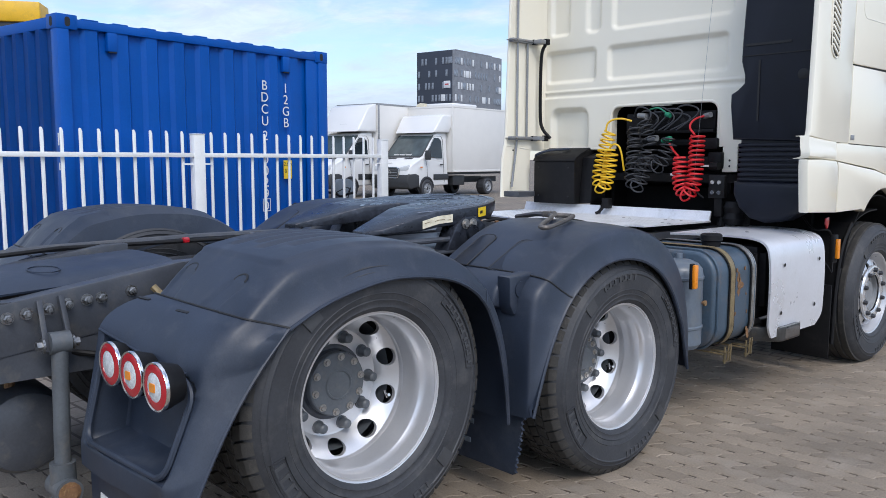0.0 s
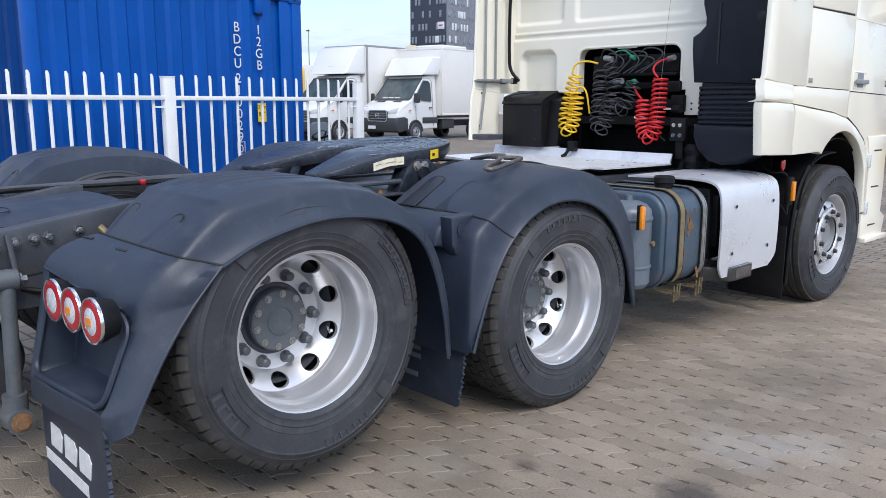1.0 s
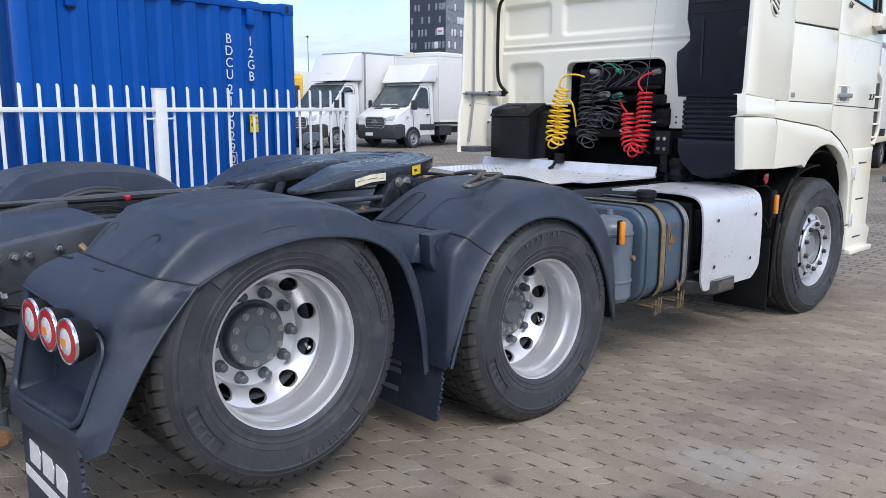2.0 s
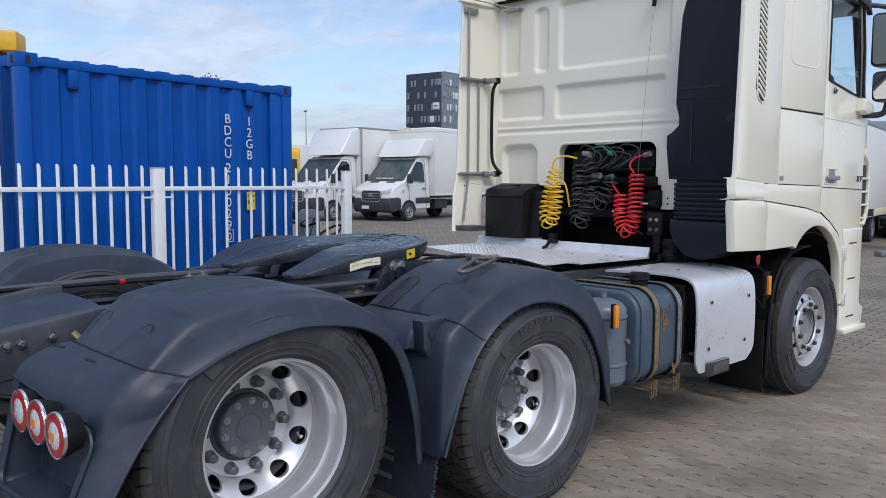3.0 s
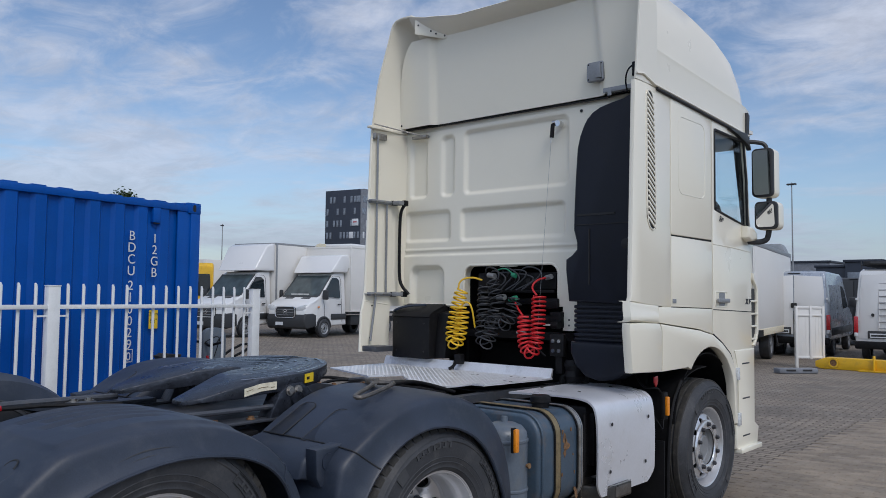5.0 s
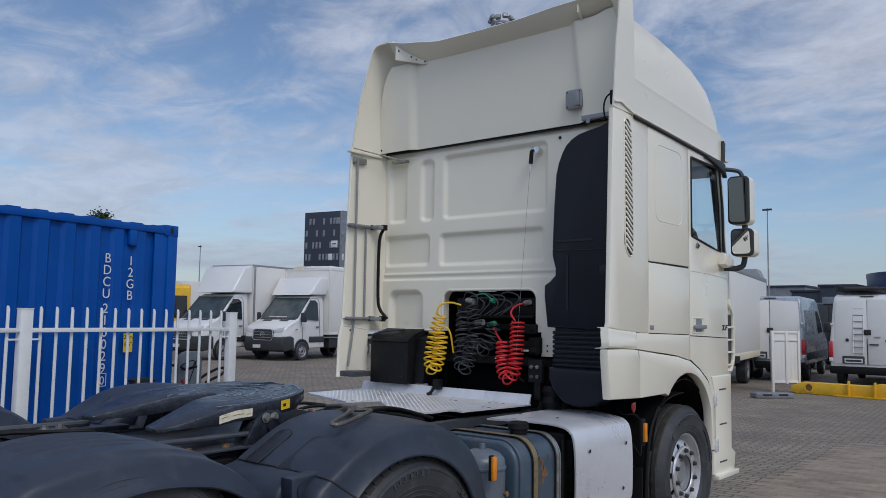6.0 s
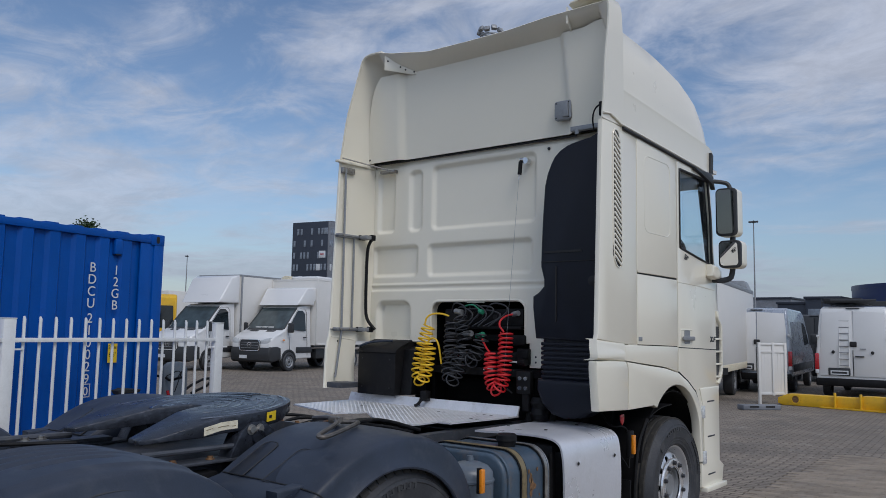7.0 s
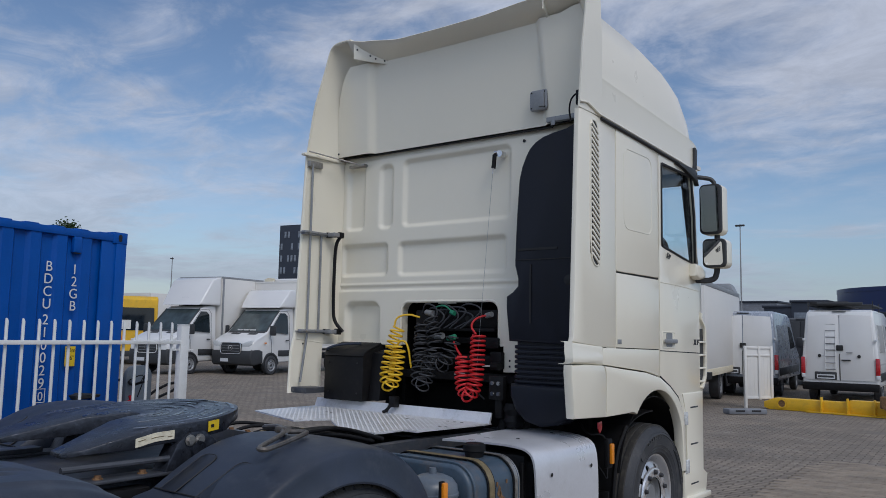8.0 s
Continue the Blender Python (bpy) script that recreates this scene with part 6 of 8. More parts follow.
part("wind_deflector", prism([(4.85, 2.97), (5.0, 2.95), (5.23, 2.90), (5.30, 2.86), (5.28, 2.90), (5.22, 2.99)], "x", SIDE - 0.01, SIDE + 0.03, 0.004), TRIM, door, "smoked wind deflector")
part("gutter", tube([(SIDE + 0.006, y, z) for y, z in ((3.60, 3.043), (4.2, 3.018), (4.9, 2.985), (5.3, 2.962))], 0.012, 6), SEAM, lorry)
part("gutter", tube([(SIDE + 0.010, y, z + 0.02) for y, z in ((3.31, 3.07), (3.40, 3.085), (3.49, 3.065), (3.56, 3.046), (4.2, 3.018), (4.9, 2.985), (5.3, 2.962))], 0.008, 6), CREAM, lorry)
# number and type marks on the door, model marks stay plain bars


def text_part(body, size, m, mat, parent, depth=0.002):
    cu = bpy.data.curves.new("writing", "FONT")
    cu.body, cu.size, cu.extrude = body, size, depth
    cu.align_x = "CENTER"
    tmp = new("writing_tmp", cu)
    dg = bpy.context.evaluated_depsgraph_get()
    me = bpy.data.meshes.new_from_object(tmp.evaluated_get(dg))
    bpy.data.objects.remove(tmp)
    me.materials.clear()
    me.materials.append(mat)
    ob = new("writing", me)
    ob.parent = parent
    ob.matrix_basis = m
    return ob


text_part("530", 0.056, pose(SIDE + 0.001, 4.71, 2.212, 90, 0, 90) @ Matrix(((1.25, 0.3, 0, 0), (0, 1, 0, 0), (0, 0, 1, 0), (0, 0, 0, 1))), TRIM, door)
part("badge", join(prism([(5.200, 1.568), (5.217, 1.568), (5.267, 1.613), (5.250, 1.613)], "x", SIDE, SIDE + 0.004), prism([(5.243, 1.568), (5.260, 1.568), (5.228, 1.613), (5.211, 1.613)], "x", SIDE, SIDE + 0.0045), prism([(5.275, 1.568), (5.289, 1.568), (5.296, 1.588), (5.318, 1.588), (5.321, 1.596), (5.299, 1.596), (5.302, 1.604), (5.332, 1.604), (5.335, 1.613), (5.289, 1.613)], "x", SIDE, SIDE + 0.004)), TRIM, door, "dark metal model badge")
# wheel arch
arch = [(3.668, 1.112), (4.02, 1.115), (4.07, 1.118)] + [(4.475 + 0.47 * math.cos(radians(a)), 0.80 + 0.447 * math.sin(radians(a))) for a in range(138, 14, -8)]
arch += [(4.94, 0.80), (4.945, 0.62), (5.00, 0.62), (4.992, 0.95), (4.955, 1.05), (4.908, 1.125), (4.856, 1.178), (4.701, 1.265), (4.527, 1.335), (4.288, 1.376), (3.933, 1.408), (3.640, 1.436), (3.668, 1.385)]
aw = part("wheel_arch", prism(arch, "x", SIDE - 0.06, SIDE + 0.012, 0.010), CREAM, lorry, "cream-white front wheel arch panel")
part("arch_liner", sheet(lambda u, v: (0.80 + 0.40 * v, 4.515 + 0.56 * math.cos(radians(170 - 160 * u)), 0.62 + 0.58 * math.sin(radians(170 - 160 * u))), 24, 3, 0.006), BLACK, aw)
part("side_lamp", box((SIDE - 0.02, 4.985, 0.96), (SIDE + 0.02, 5.03, 1.06), 0.006), CLEAR, aw)
# entry steps and the corner below the door
steps = part("entry_steps", join(prism([(4.97, 0.42), (5.42, 0.40), (5.46, 0.55), (5.36, 0.60), (5.37, 0.80), (5.34, 1.10), (5.38, 1.20), (4.95, 1.20), (5.02, 1.05), (5.04, 0.62), (4.97, 0.60)], "x", SIDE - 0.35, SIDE + 0.008, 0.008), box((SIDE - 0.05, 5.0, 0.38), (SIDE + 0.04, 5.45, 0.42), 0.008)), CREAM, lorry, "cream-white entry step unit")
for z in (0.50, 0.80, 1.08):
    part("step_tread", box((SIDE - 0.2, 5.10, z), (SIDE + 0.010, 5.26, z + 0.014), 0.004), TRIM, steps)
part("step_lamp", box((SIDE, 4.99, 0.60), (SIDE + 0.02, 5.05, 0.70), 0.005), CLEAR, steps)
# front corner and closed front
part("front_corner", sheet(lambda u, v: (SIDE - 0.02 - 0.25 * (1 - math.cos(u * math.pi / 2)), 5.34 + 0.40 * math.sin(u * math.pi / 2), 0.45 + 1.72 * v), 8, 8, 0.01), CREAM, lorry, "", 50)
part("front_corner", sheet(lambda u, v: (-SIDE + 0.02 + 0.25 * (1 - math.cos(u * math.pi / 2)), 5.34 + 0.40 * math.sin(u * math.pi / 2), 0.45 + 1.72 * v), 8, 8, 0.01), CREAM, lorry, "", 50)
part("front_wall", join(box((-1.0, 5.72, 0.40), (1.0, 5.76, 2.1), 0.01), box((-1.0, 5.70, 3.02), (1.0, 5.76, 3.16), 0.01)), CREAM, lorry)
for sp in (1, -1):
    part("pillar", tube([(sp * 1.205, 5.36, 2.15), (sp * 1.17, 5.34, 2.6), (sp * 1.13, 5.33, 3.05)], 0.035, 10), TRIM, lorry)
part("windscreen", box((-1.0, 5.73, 2.1), (1.0, 5.74, 3.02)), GLASS, lorry).visible_shadow = False
part("far_door", box((-SIDE, 4.54, 1.2), (-SIDE + 0.03, 5.34, 2.2), 0.006), CREAM, lorry)
part("far_window", box((-SIDE + 0.01, 4.58, 2.2), (-SIDE + 0.016, 5.3, 2.95)), GLASS, lorry).visible_shadow = False
part("far_wheel_arch", box((-SIDE, 3.7, 1.1), (-SIDE + 0.03, 4.54, 1.4), 0.006), CREAM, lorry)
OUTER = smooth_line([(5.432, 1.83), (5.425, 1.775), (5.470, 1.745), (5.512, 1.710), (5.518, 1.60), (5.516, 1.36), (5.500, 1.29), (5.432, 1.215)], 2)
df = part("corner_deflector", prism(OUTER + [(y - 0.034, z + (0.012 if z < 1.3 else 0.0)) for y, z in reversed(OUTER)], "x", SIDE - 0.030, SIDE - 0.002, 0.006), CREAM, lorry, "cream-white corner deflector with open slots")
# dark plate close behind the bars, in place of the recess's shade
part("slot_back", box((SIDE - 0.030, 5.348, 1.25), (SIDE - 0.024, 5.490, 1.70)), TRIM, df)
for z in (1.27, 1.375, 1.48, 1.585):
    part("slot_bar", box((SIDE - 0.024, 5.350, z), (SIDE - 0.004, 5.492, z + 0.016), 0.003), CREAM, df)
part("visor", prism([(5.24, 2.98), (5.30, 2.97), (5.32, 3.16), (5.28, 3.18)], "x", SIDE - 0.02, SIDE + 0.012, 0.004), TRIM, lorry)

# inside the cab
seat = part("cab_seat", join(box((0.56, 4.98, 1.95), (1.06, 5.12, 2.42), 0.06, 3), box((0.74, 4.99, 2.45), (1.06, 5.10, 2.70), 0.05, 3)), SEAT, lorry, "dark cab seat with headrest")
part("steering_wheel", tube([(0.78 + 0.23 * math.cos(radians(a)), 5.25 + 0.12 * math.sin(radians(a)), 2.30 + 0.2 * math.sin(radians(a))) for a in range(0, 360, 15)], 0.018, 8, True), SEAT, lorry)
part("dashboard", box((-1.1, 5.35, 1.9), (1.15, 5.68, 2.22), 0.05), SEAT, lorry)
part("cab_lining", join(box((-1.18, 3.74, 1.96), (1.18, 3.78, 3.05)), box((-1.18, 3.74, 3.05), (1.18, 5.6, 3.08))), BOXWHITE, lorry)

# mirrors
part("mirror_arm", tube(smooth_line([(SIDE, 5.25, 2.93), (SIDE + 0.06, 5.33, 2.93), (SIDE + 0.13, 5.36, 2.91), (SIDE + 0.14, 5.36, 2.80)], 2), 0.018), TRIM, lorry, "black mirror arm")
part("mirror_arm", tube(smooth_line([(SIDE + 0.15, 5.36, 2.5), (SIDE + 0.15, 5.36, 2.13), (SIDE + 0.10, 5.35, 2.085), (SIDE - 0.02, 5.28, 2.09)], 2), 0.024), TRIM, lorry, "black mirror arm")
for z0, z1, x0, x1 in ((2.455, 2.865, SIDE + 0.035, SIDE + 0.215), (2.185, 2.42, SIDE + 0.055, SIDE + 0.245)):
    h = part("mirror_housing", prism(rounded(x0, x1, z0, z1, 0.045), "y", 5.30, 5.44, 0.02, 3), CREAM, lorry, "cream-white backed wing mirror")
    part("mirror_rim", prism(rounded(x0 + 0.002, x1 - 0.002, z0 + 0.002, z1 - 0.002, 0.04), "y", 5.272, 5.312, 0.008), TRIM, h)
    mg = part("mirror_glass", prism(rounded(-0.5 * (x1 - x0) + 0.02, 0.5 * (x1 - x0) - 0.02, -0.5 * (z1 - z0) + 0.02, 0.5 * (z1 - z0) - 0.02, 0.03), "y", -0.003, 0.003), MIRROR, h)
    mg.matrix_basis = pose(0.5 * (x0 + x1), 5.262 if z1 > 2.5 else 5.256, 0.5 * (z0 + z1), 3 if z1 > 2.5 else 8)
part("mirror_mount", prism([(5.13, 2.115), (5.20, 2.085), (5.33, 2.10), (5.335, 2.165), (5.24, 2.20), (5.13, 2.21)], "x", SIDE - 0.01, SIDE + 0.065, 0.02, 3), CREAM, lorry)

# -- snorkel --
left = [(0.747, 2.834), (0.715, 2.76), (0.694, 2.675), (0.678, 2.45), (0.667, 2.20), (0.665, 2.09), (0.69, 2.0), (0.69, 1.95), (0.65, 1.91), (0.60, 1.88), (0.60, 1.80), (0.625, 1.58)]
body = [(1.17, 1.56), (1.17, 3.035), (1.06, 2.985), (0.953, 2.967), (0.88, 2.95), (0.82, 2.92), (0.775, 2.88)] + left
sn = part("air_intake", prism(body, "y", 3.48, 3.66, 0.018, 3), SNORKEL, lorry, "tall black plastic air-intake stack behind the cab")
first = None
for i in range(8):
    z = 1.30 + 0.033 * i
    b = part("bellows_ring", prism(rounded(0.64, 1.165, 3.50, 3.665, 0.05), "z", z, z + 0.024, 0.008), SNORKEL, sn)
part("bellows_core", prism(rounded(0.655, 1.155, 3.515, 3.65, 0.045), "z", 1.26, 1.58), SNORKEL, sn)
part("filter_bowl", prism([(0.66, 1.30), (1.15, 1.30), (1.15, 1.20), (1.10, 1.11), (1.0, 1.05), (0.88, 1.035), (0.78, 1.06), (0.70, 1.13), (0.66, 1.22)], "y", 3.44, 3.66, 0.03, 3), SNORKEL, sn)
part("groove", join(box((0.70, 3.474, 2.185), (1.0, 3.4795, 2.20)), box((0.675, 3.474, 2.12), (1.16, 3.4795, 2.126)), box((0.79, 3.474, 1.70), (0.802, 3.4795, 2.09))), SEAM, sn)
part("dimple", lathe([(0.045, 0), (0.03, -0.008), (0, -0.01)], 18, "y", (1.08, 3.485, 1.98)), SEAM, sn)
part("top_bracket", join(box((0.86, 3.56, 3.065), (1.19, 3.60, 3.10), 0.004), box((0.90, 3.555, 3.04), (0.93, 3.56, 3.075))), GREY, lorry)
part("aerial_lead", tube(smooth_line([(1.10, 3.47, 3.02), (1.09, 3.46, 3.10), (1.12, 3.44, 3.17), (1.19, 3.42, 3.19)]), 0.006), BLACK, lorry)
part("aerial_block", box((1.17, 3.40, 3.10), (1.21, 3.44, 3.20), 0.008), BLACK, lorry)

# -- far side fairing with its rails --
def far_fairing(u, v):
    z = 1.135 + (3.05 - 1.135) * u
    e = edge_y(z)
    y = e + (WALL_Y - e) * v
    x = -SIDE + 0.005 + 0.03 * v
    return (x, y, z)


def far_keep(u, v):
    return u > 0.21 or v < 0.62


ff = part("far_side_fairing", sheet(far_fairing, 40, 8, 0.012, far_keep), CREAM, lorry, "cream-white inner face of the far side deflector", 50)
part("fairing_edge", tube([(-SIDE + 0.002, edge_y(1.135 + 1.915 * i / 30), 1.135 + 1.915 * i / 30) for i in range(31)], 0.012, 8), CREAM, ff)
part("fairing_ledge", box((-SIDE + 0.01, 3.24, 3.035), (-1.19, 3.70, 3.055), 0.004), CREAM, ff)
part("fairing_crease", tube([(-SIDE + 0.016, 3.25, 1.56), (-SIDE + 0.03, 3.5, 1.53)], 0.008, 6), CREAM, ff)
for y, z0, z1 in ((3.335, 1.22, 2.98), (3.455, 1.62, 2.42)):
    part("rail_tube", tube([(-1.195, y, z1), (-1.195, y, 1.58), (-1.195, y - 0.02, 1.45), (-1.20, y - 0.05, z0)] if z0 < 1.5 else [(-1.195, y, z1), (-1.195, y, z0)], 0.0095), GREY, ff, "bare steel fairing rail")
for z in (1.62, 2.41):
    part("rail_bracket", join(box((-1.225, 3.26, z - 0.016), (-1.175, 3.52, z + 0.014), 0.004), box((-1.235, 3.24, z - 0.004), (-1.165, 3.53, z + 0.002), 0.001), box((-1.205, 3.50, z - 0.018), (-1.09, 3.59, z + 0.016), 0.006)), GREY, ff)
    part("bracket_block", box((-1.19, 3.50, z - 0.022), (-1.165, 3.56, z + 0.020), 0.004), BLACK, ff)
    part("bracket_block", box((-1.12, 3.56, z - 0.024), (-1.085, 3.61, z + 0.024), 0.005), BLACK, ff)
    for y in (3.30, 3.40):
        part("screw", bolt((-1.165, y, z), "x", 0.008, 0.008, False), STEEL, ff)
part("rail_bracket", box((-1.225, 3.30, 2.95), (-1.19, 3.44, 3.0), 0.004), STEEL, ff)
part("black_stay", tube(smooth_line([(-1.10, 3.58, 2.40), (-1.14, 3.57, 2.34), (-1.15, 3.57, 2.2), (-1.15, 3.57, 1.80), (-1.13, 3.57, 1.70), (-1.06, 3.60, 1.62)], 2), 0.014), BLACK, ff, "black tubular stay")
part("gas_strut", join(rod((-1.22, 3.31, 3.08), (-0.98, 3.66, 3.0), 0.006), box((-1.10, 3.655, 2.982), (-0.93, 3.70, 3.006), 0.003)), STEEL, ff)
part("end_block", box((-1.24, 3.22, 1.14), (-1.06, 3.42, 1.185), 0.008), CHASSIS, ff)
for y, z in ((3.32, 1.52), (3.30, 1.25)):
    part("screw", bolt((-1.225, y, z), "x", 0.008, 0.006, False), SEAM, ff)

# ---- the yard: a grid that lies 11 degrees off the lorry ----
YARD = 10.7


# -- container: local y along its side, x outwards, origin at its near lower corner --
def build_container():
    c = thing("shipping_container", "bright blue ten-foot shipping container with white lettering", "container", (-3.53, 0.50, 0.0), YARD)
    L, W, H = 2.991, 2.438, 2.591

    def wave(s):
        p = (s % 0.278) / 0.278
        if p < 0.25:
            k = 0.0
        elif p < 0.37:
            k = (p - 0.25) / 0.12
        elif p < 0.75:
            k = 1.0
        elif p < 0.87:
            k = 1 - (p - 0.75) / 0.12
        else:
            k = 0.0
        return -0.036 * k
    stops = [0.10]
    s = 0.10
    while s < L - 0.28:
        base = math.floor(s / 0.278) * 0.278
        nxt = min([base + 0.278 * q for q in (0.25, 0.37, 0.75, 0.87, 1.25) if base + 0.278 * q > s + 1e-6])
        s = min(nxt, L - 0.28)
        stops.append(s)
    for name, flip in (("side_wall", 0), ("far_side_wall", 1)):
        face = [((wave(t) - 0.012) if not flip else -W + 0.012 - wave(t), t) for t in stops]
        bm = prism(face + [(x + (0.004 if flip else -0.004), t) for x, t in reversed(face)], "z", 0.16, H - 0.10)
        part(name, bm, BLUE, c, "", 20)
    part("flat_panel", box((-0.03, L - 0.30, 0.16), (-0.012, L - 0.13, H - 0.10), 0.002), BLUE, c)
    for ry, nm in ((0.0, "end_wall"), (L, "door_end")):
        st = [0.10 + 0.1 * i for i in range(23)]
        bm = bmesh.new()
        prof = [(-0.1 - 0.0, 0.02)]
        q = 0.12
        while q < W - 0.12:
            prof += [(-q, 0.02), (-q - 0.06, 0.02), (-q - 0.10, 0.062), (-q - 0.16, 0.062)]
            q += 0.20
        prof = [p for p in prof if p[0] > -W + 0.1] + [(-W + 0.1, 0.02)]
        rows = [[bm.verts.new((x, d if ry == 0.0 else L - d, z)) for z in (0.16, H - 0.10)] for x, d in prof]
        for a, b in zip(rows, rows[1:]):
            if (a[0].co - b[0].co).length > 1e-5:
                bm.faces.new((a[0], a[1], b[1], b[0]))
        bmesh.ops.solidify(bm, geom=bm.faces[:], thickness=0.003)
        part(nm, bm, BLUE, c, "", 20)
    for x in (0, -W):
        for y in (0, L):
            sx, sy = (1 if x == 0 else -1), (1 if y == L else -1)
            xs, ys = sorted((x, x - sx * 0.10)), sorted((y, y - sy * (0.13 if y == L else 0.10)))
            part("corner_post", box((xs[0], ys[0], 0.115), (xs[1], ys[1], H - 0.115), 0.006), BLUE, c)
            for z0, z1 in ((0.0, 0.118), (H - 0.118, H)):
                xs2, ys2 = sorted((x + sx * 0.004, x - sx * 0.158)), sorted((y + sy * 0.004, y - sy * 0.174))
                cast = part("corner_casting", box((xs2[0], ys2[0], z0), (xs2[1], ys2[1], z1), 0.008), BLUE, c)
                if x == 0:
                    zc = (z0 + z1) / 2
                    part("casting_hole", prism(rounded(y - sy * 0.088 - 0.022, y - sy * 0.088 + 0.022, zc - 0.038, zc + 0.038, 0.021), "x", x + 0.0035, x + 0.0055), SEAM, cast)
                    part("casting_hole", prism(rounded(x - sx * 0.08 - 0.022, x - sx * 0.08 + 0.022, zc - 0.038, zc + 0.038, 0.021), "y", y + sy * 0.0035, y + sy * 0.0055), SEAM, cast)
    for x in (0, -W):
        xs = sorted((x - (0.0 if x == 0 else 0.0), x - (0.06 if x == 0 else -0.06)))
        part("top_rail", box((xs[0], 0.16, H - 0.10), (xs[1], L - 0.16, H - 0.03), 0.005), BLUE, c)
        part("bottom_rail", box((xs[0], 0.16, 0.03), (xs[1], L - 0.16, 0.17), 0.005), BLUE, c)
    for y in (0.03, L - 0.09):
        part("end_rail", box((-W + 0.14, y, H - 0.10), (-0.14, y + 0.06, H - 0.01), 0.005), BLUE, c)
        part("end_rail", box((-W + 0.14, y, 0.03), (-0.14, y + 0.06, 0.17), 0.005), BLUE, c)
    part("roof_sheet", sheet(lambda u, v: (-W + 0.05 + (W - 0.10) * u, 0.1 + (L - 0.2) * v, H - 0.032 + 0.018 * (1 if (v * 40) % 4 > 2 else 0)), 2, 40, 0.003), BLUE, c)
    for i in range(10):
        part("roof_rib", box((-0.10, 0.22 + 0.27 * i, H - 0.035), (-0.004, 0.36 + 0.27 * i, H - 0.018), 0.006), BLUE, c)
    for y in (0.475, 2.405):
        v = part("vent_box", box((-0.045, y - 0.045, 2.335), (0.004, y + 0.045, 2.49), 0.006), BLUE, c, "small blue vent box")
        part("vent_mouth", box((-0.02, y - 0.035, 2.325), (0.0, y + 0.035, 2.3345)), SEAM, v)
    turn = pose(0, 0, 0, 90, 0, 90)
    z = 2.135
    for ch in "BDCU":
        text_part(ch, 0.135, Matrix.Translation((-0.004, 2.11, z)) @ turn, WHITE, c, 0.001)
        z -= 0.1177
    z -= 0.03
    for ch in "210029":
        text_part(ch, 0.135, Matrix.Translation((-0.004, 2.11, z)) @ turn, WHITE, c, 0.001)
        z -= 0.1177
    z += 0.005
    text_part("0", 0.115, Matrix.Translation((-0.004, 2.11, z)) @ turn, WHITE, c, 0.001)
    for (y0, y1, z0, z1) in ((2.06, 2.16, z - 0.02, z - 0.013), (2.06, 2.16, z + 0.103, z + 0.11), (2.06, 2.067, z - 0.02, z + 0.11), (2.153, 2.16, z - 0.02, z + 0.11)):
        part("check_frame", box((-0.006, y0, z0), (-0.003, y1, z1)), WHITE, c)
    z = 2.125
    for ch in "12GB":
        text_part(ch, 0.135, Matrix.Translation((-0.004, 2.39, z)) @ turn, WHITE, c, 0.001)
        z -= 0.1177
    st = part("height_sticker", box((-0.006, 2.345, 1.24), (-0.002, 2.455, 1.43)), YELLOW, c, "yellow height warning sticker")
    text_part("2.6m", 0.055, Matrix.Translation((-0.001, 2.400, 1.375)) @ turn, SEAM, st, 0.0005)
    text_part("8'6\"", 0.060, Matrix.Translation((-0.001, 2.400, 1.30)) @ turn, SEAM, st, 0.0005)
    for y, zz, h in ((0.035, 1.55, 0.1), (-0.0, 1.35, 0.06)):
        part("scrape", box((-0.06, -0.003 if y == 0 else -0.003, zz), (-0.045, -0.001, zz + h)), WHITE, c)
    return c


build_container()


# -- fence: local y along it --
def build_fence():
    f = thing("palisade_fence", "white-painted steel palisade fence on the paving", "fence", (-3.4, 1.57, 0.0), 9.5)
    first = None
    for y in (-2.40, 0.02, 2.44, -4.82):
        p = join(box((-0.035, y - 0.055, 0), (0.035, y + 0.055, 1.655), 0.004), box((-0.039, y - 0.058, 1.655), (0.039, y + 0.058, 1.664), 0.002))
        ob = part("post", p, FENCE, f)
        for z in (1.39, 0.25):
            for a in (-0.145, 0.05):
                part("lug", box((0.0, y + a, z), (0.012, y + a + 0.095, z + 0.015)), FENCE, ob)
    for y0, y1 in ((-4.82, -2.40), (-2.40, 0.02), (0.02, 2.44)):
        for z in (1.457, 0.30):
            part("rail", box((0.008, y0 + 0.03, z), (0.030, y1 - 0.03, z + 0.038), 0.002), FENCE, f)
        for i in range(15):
            y = y0 + 0.1515 + 0.1515 * i
            m = Matrix.Translation((-0.008, y, 0.0))
            if first is None:
                first = part("picket", prism([(-0.013, 0.10), (0.013, 0.10), (0.013, 1.655), (0.004, 1.678), (-0.006, 1.682), (-0.013, 1.674)], "x", -0.007, 0.007, 0.002), FENCE, f)
                first.matrix_basis = m
            else:
                again(first, m)
    return f


build_fence()


# -- box vans: local y towards the nose, front axle at y = 0 --
def narrow(z):
    return 1.0 if z < 1.25 else 1.0 - 0.13 * (z - 1.25) / 1.25


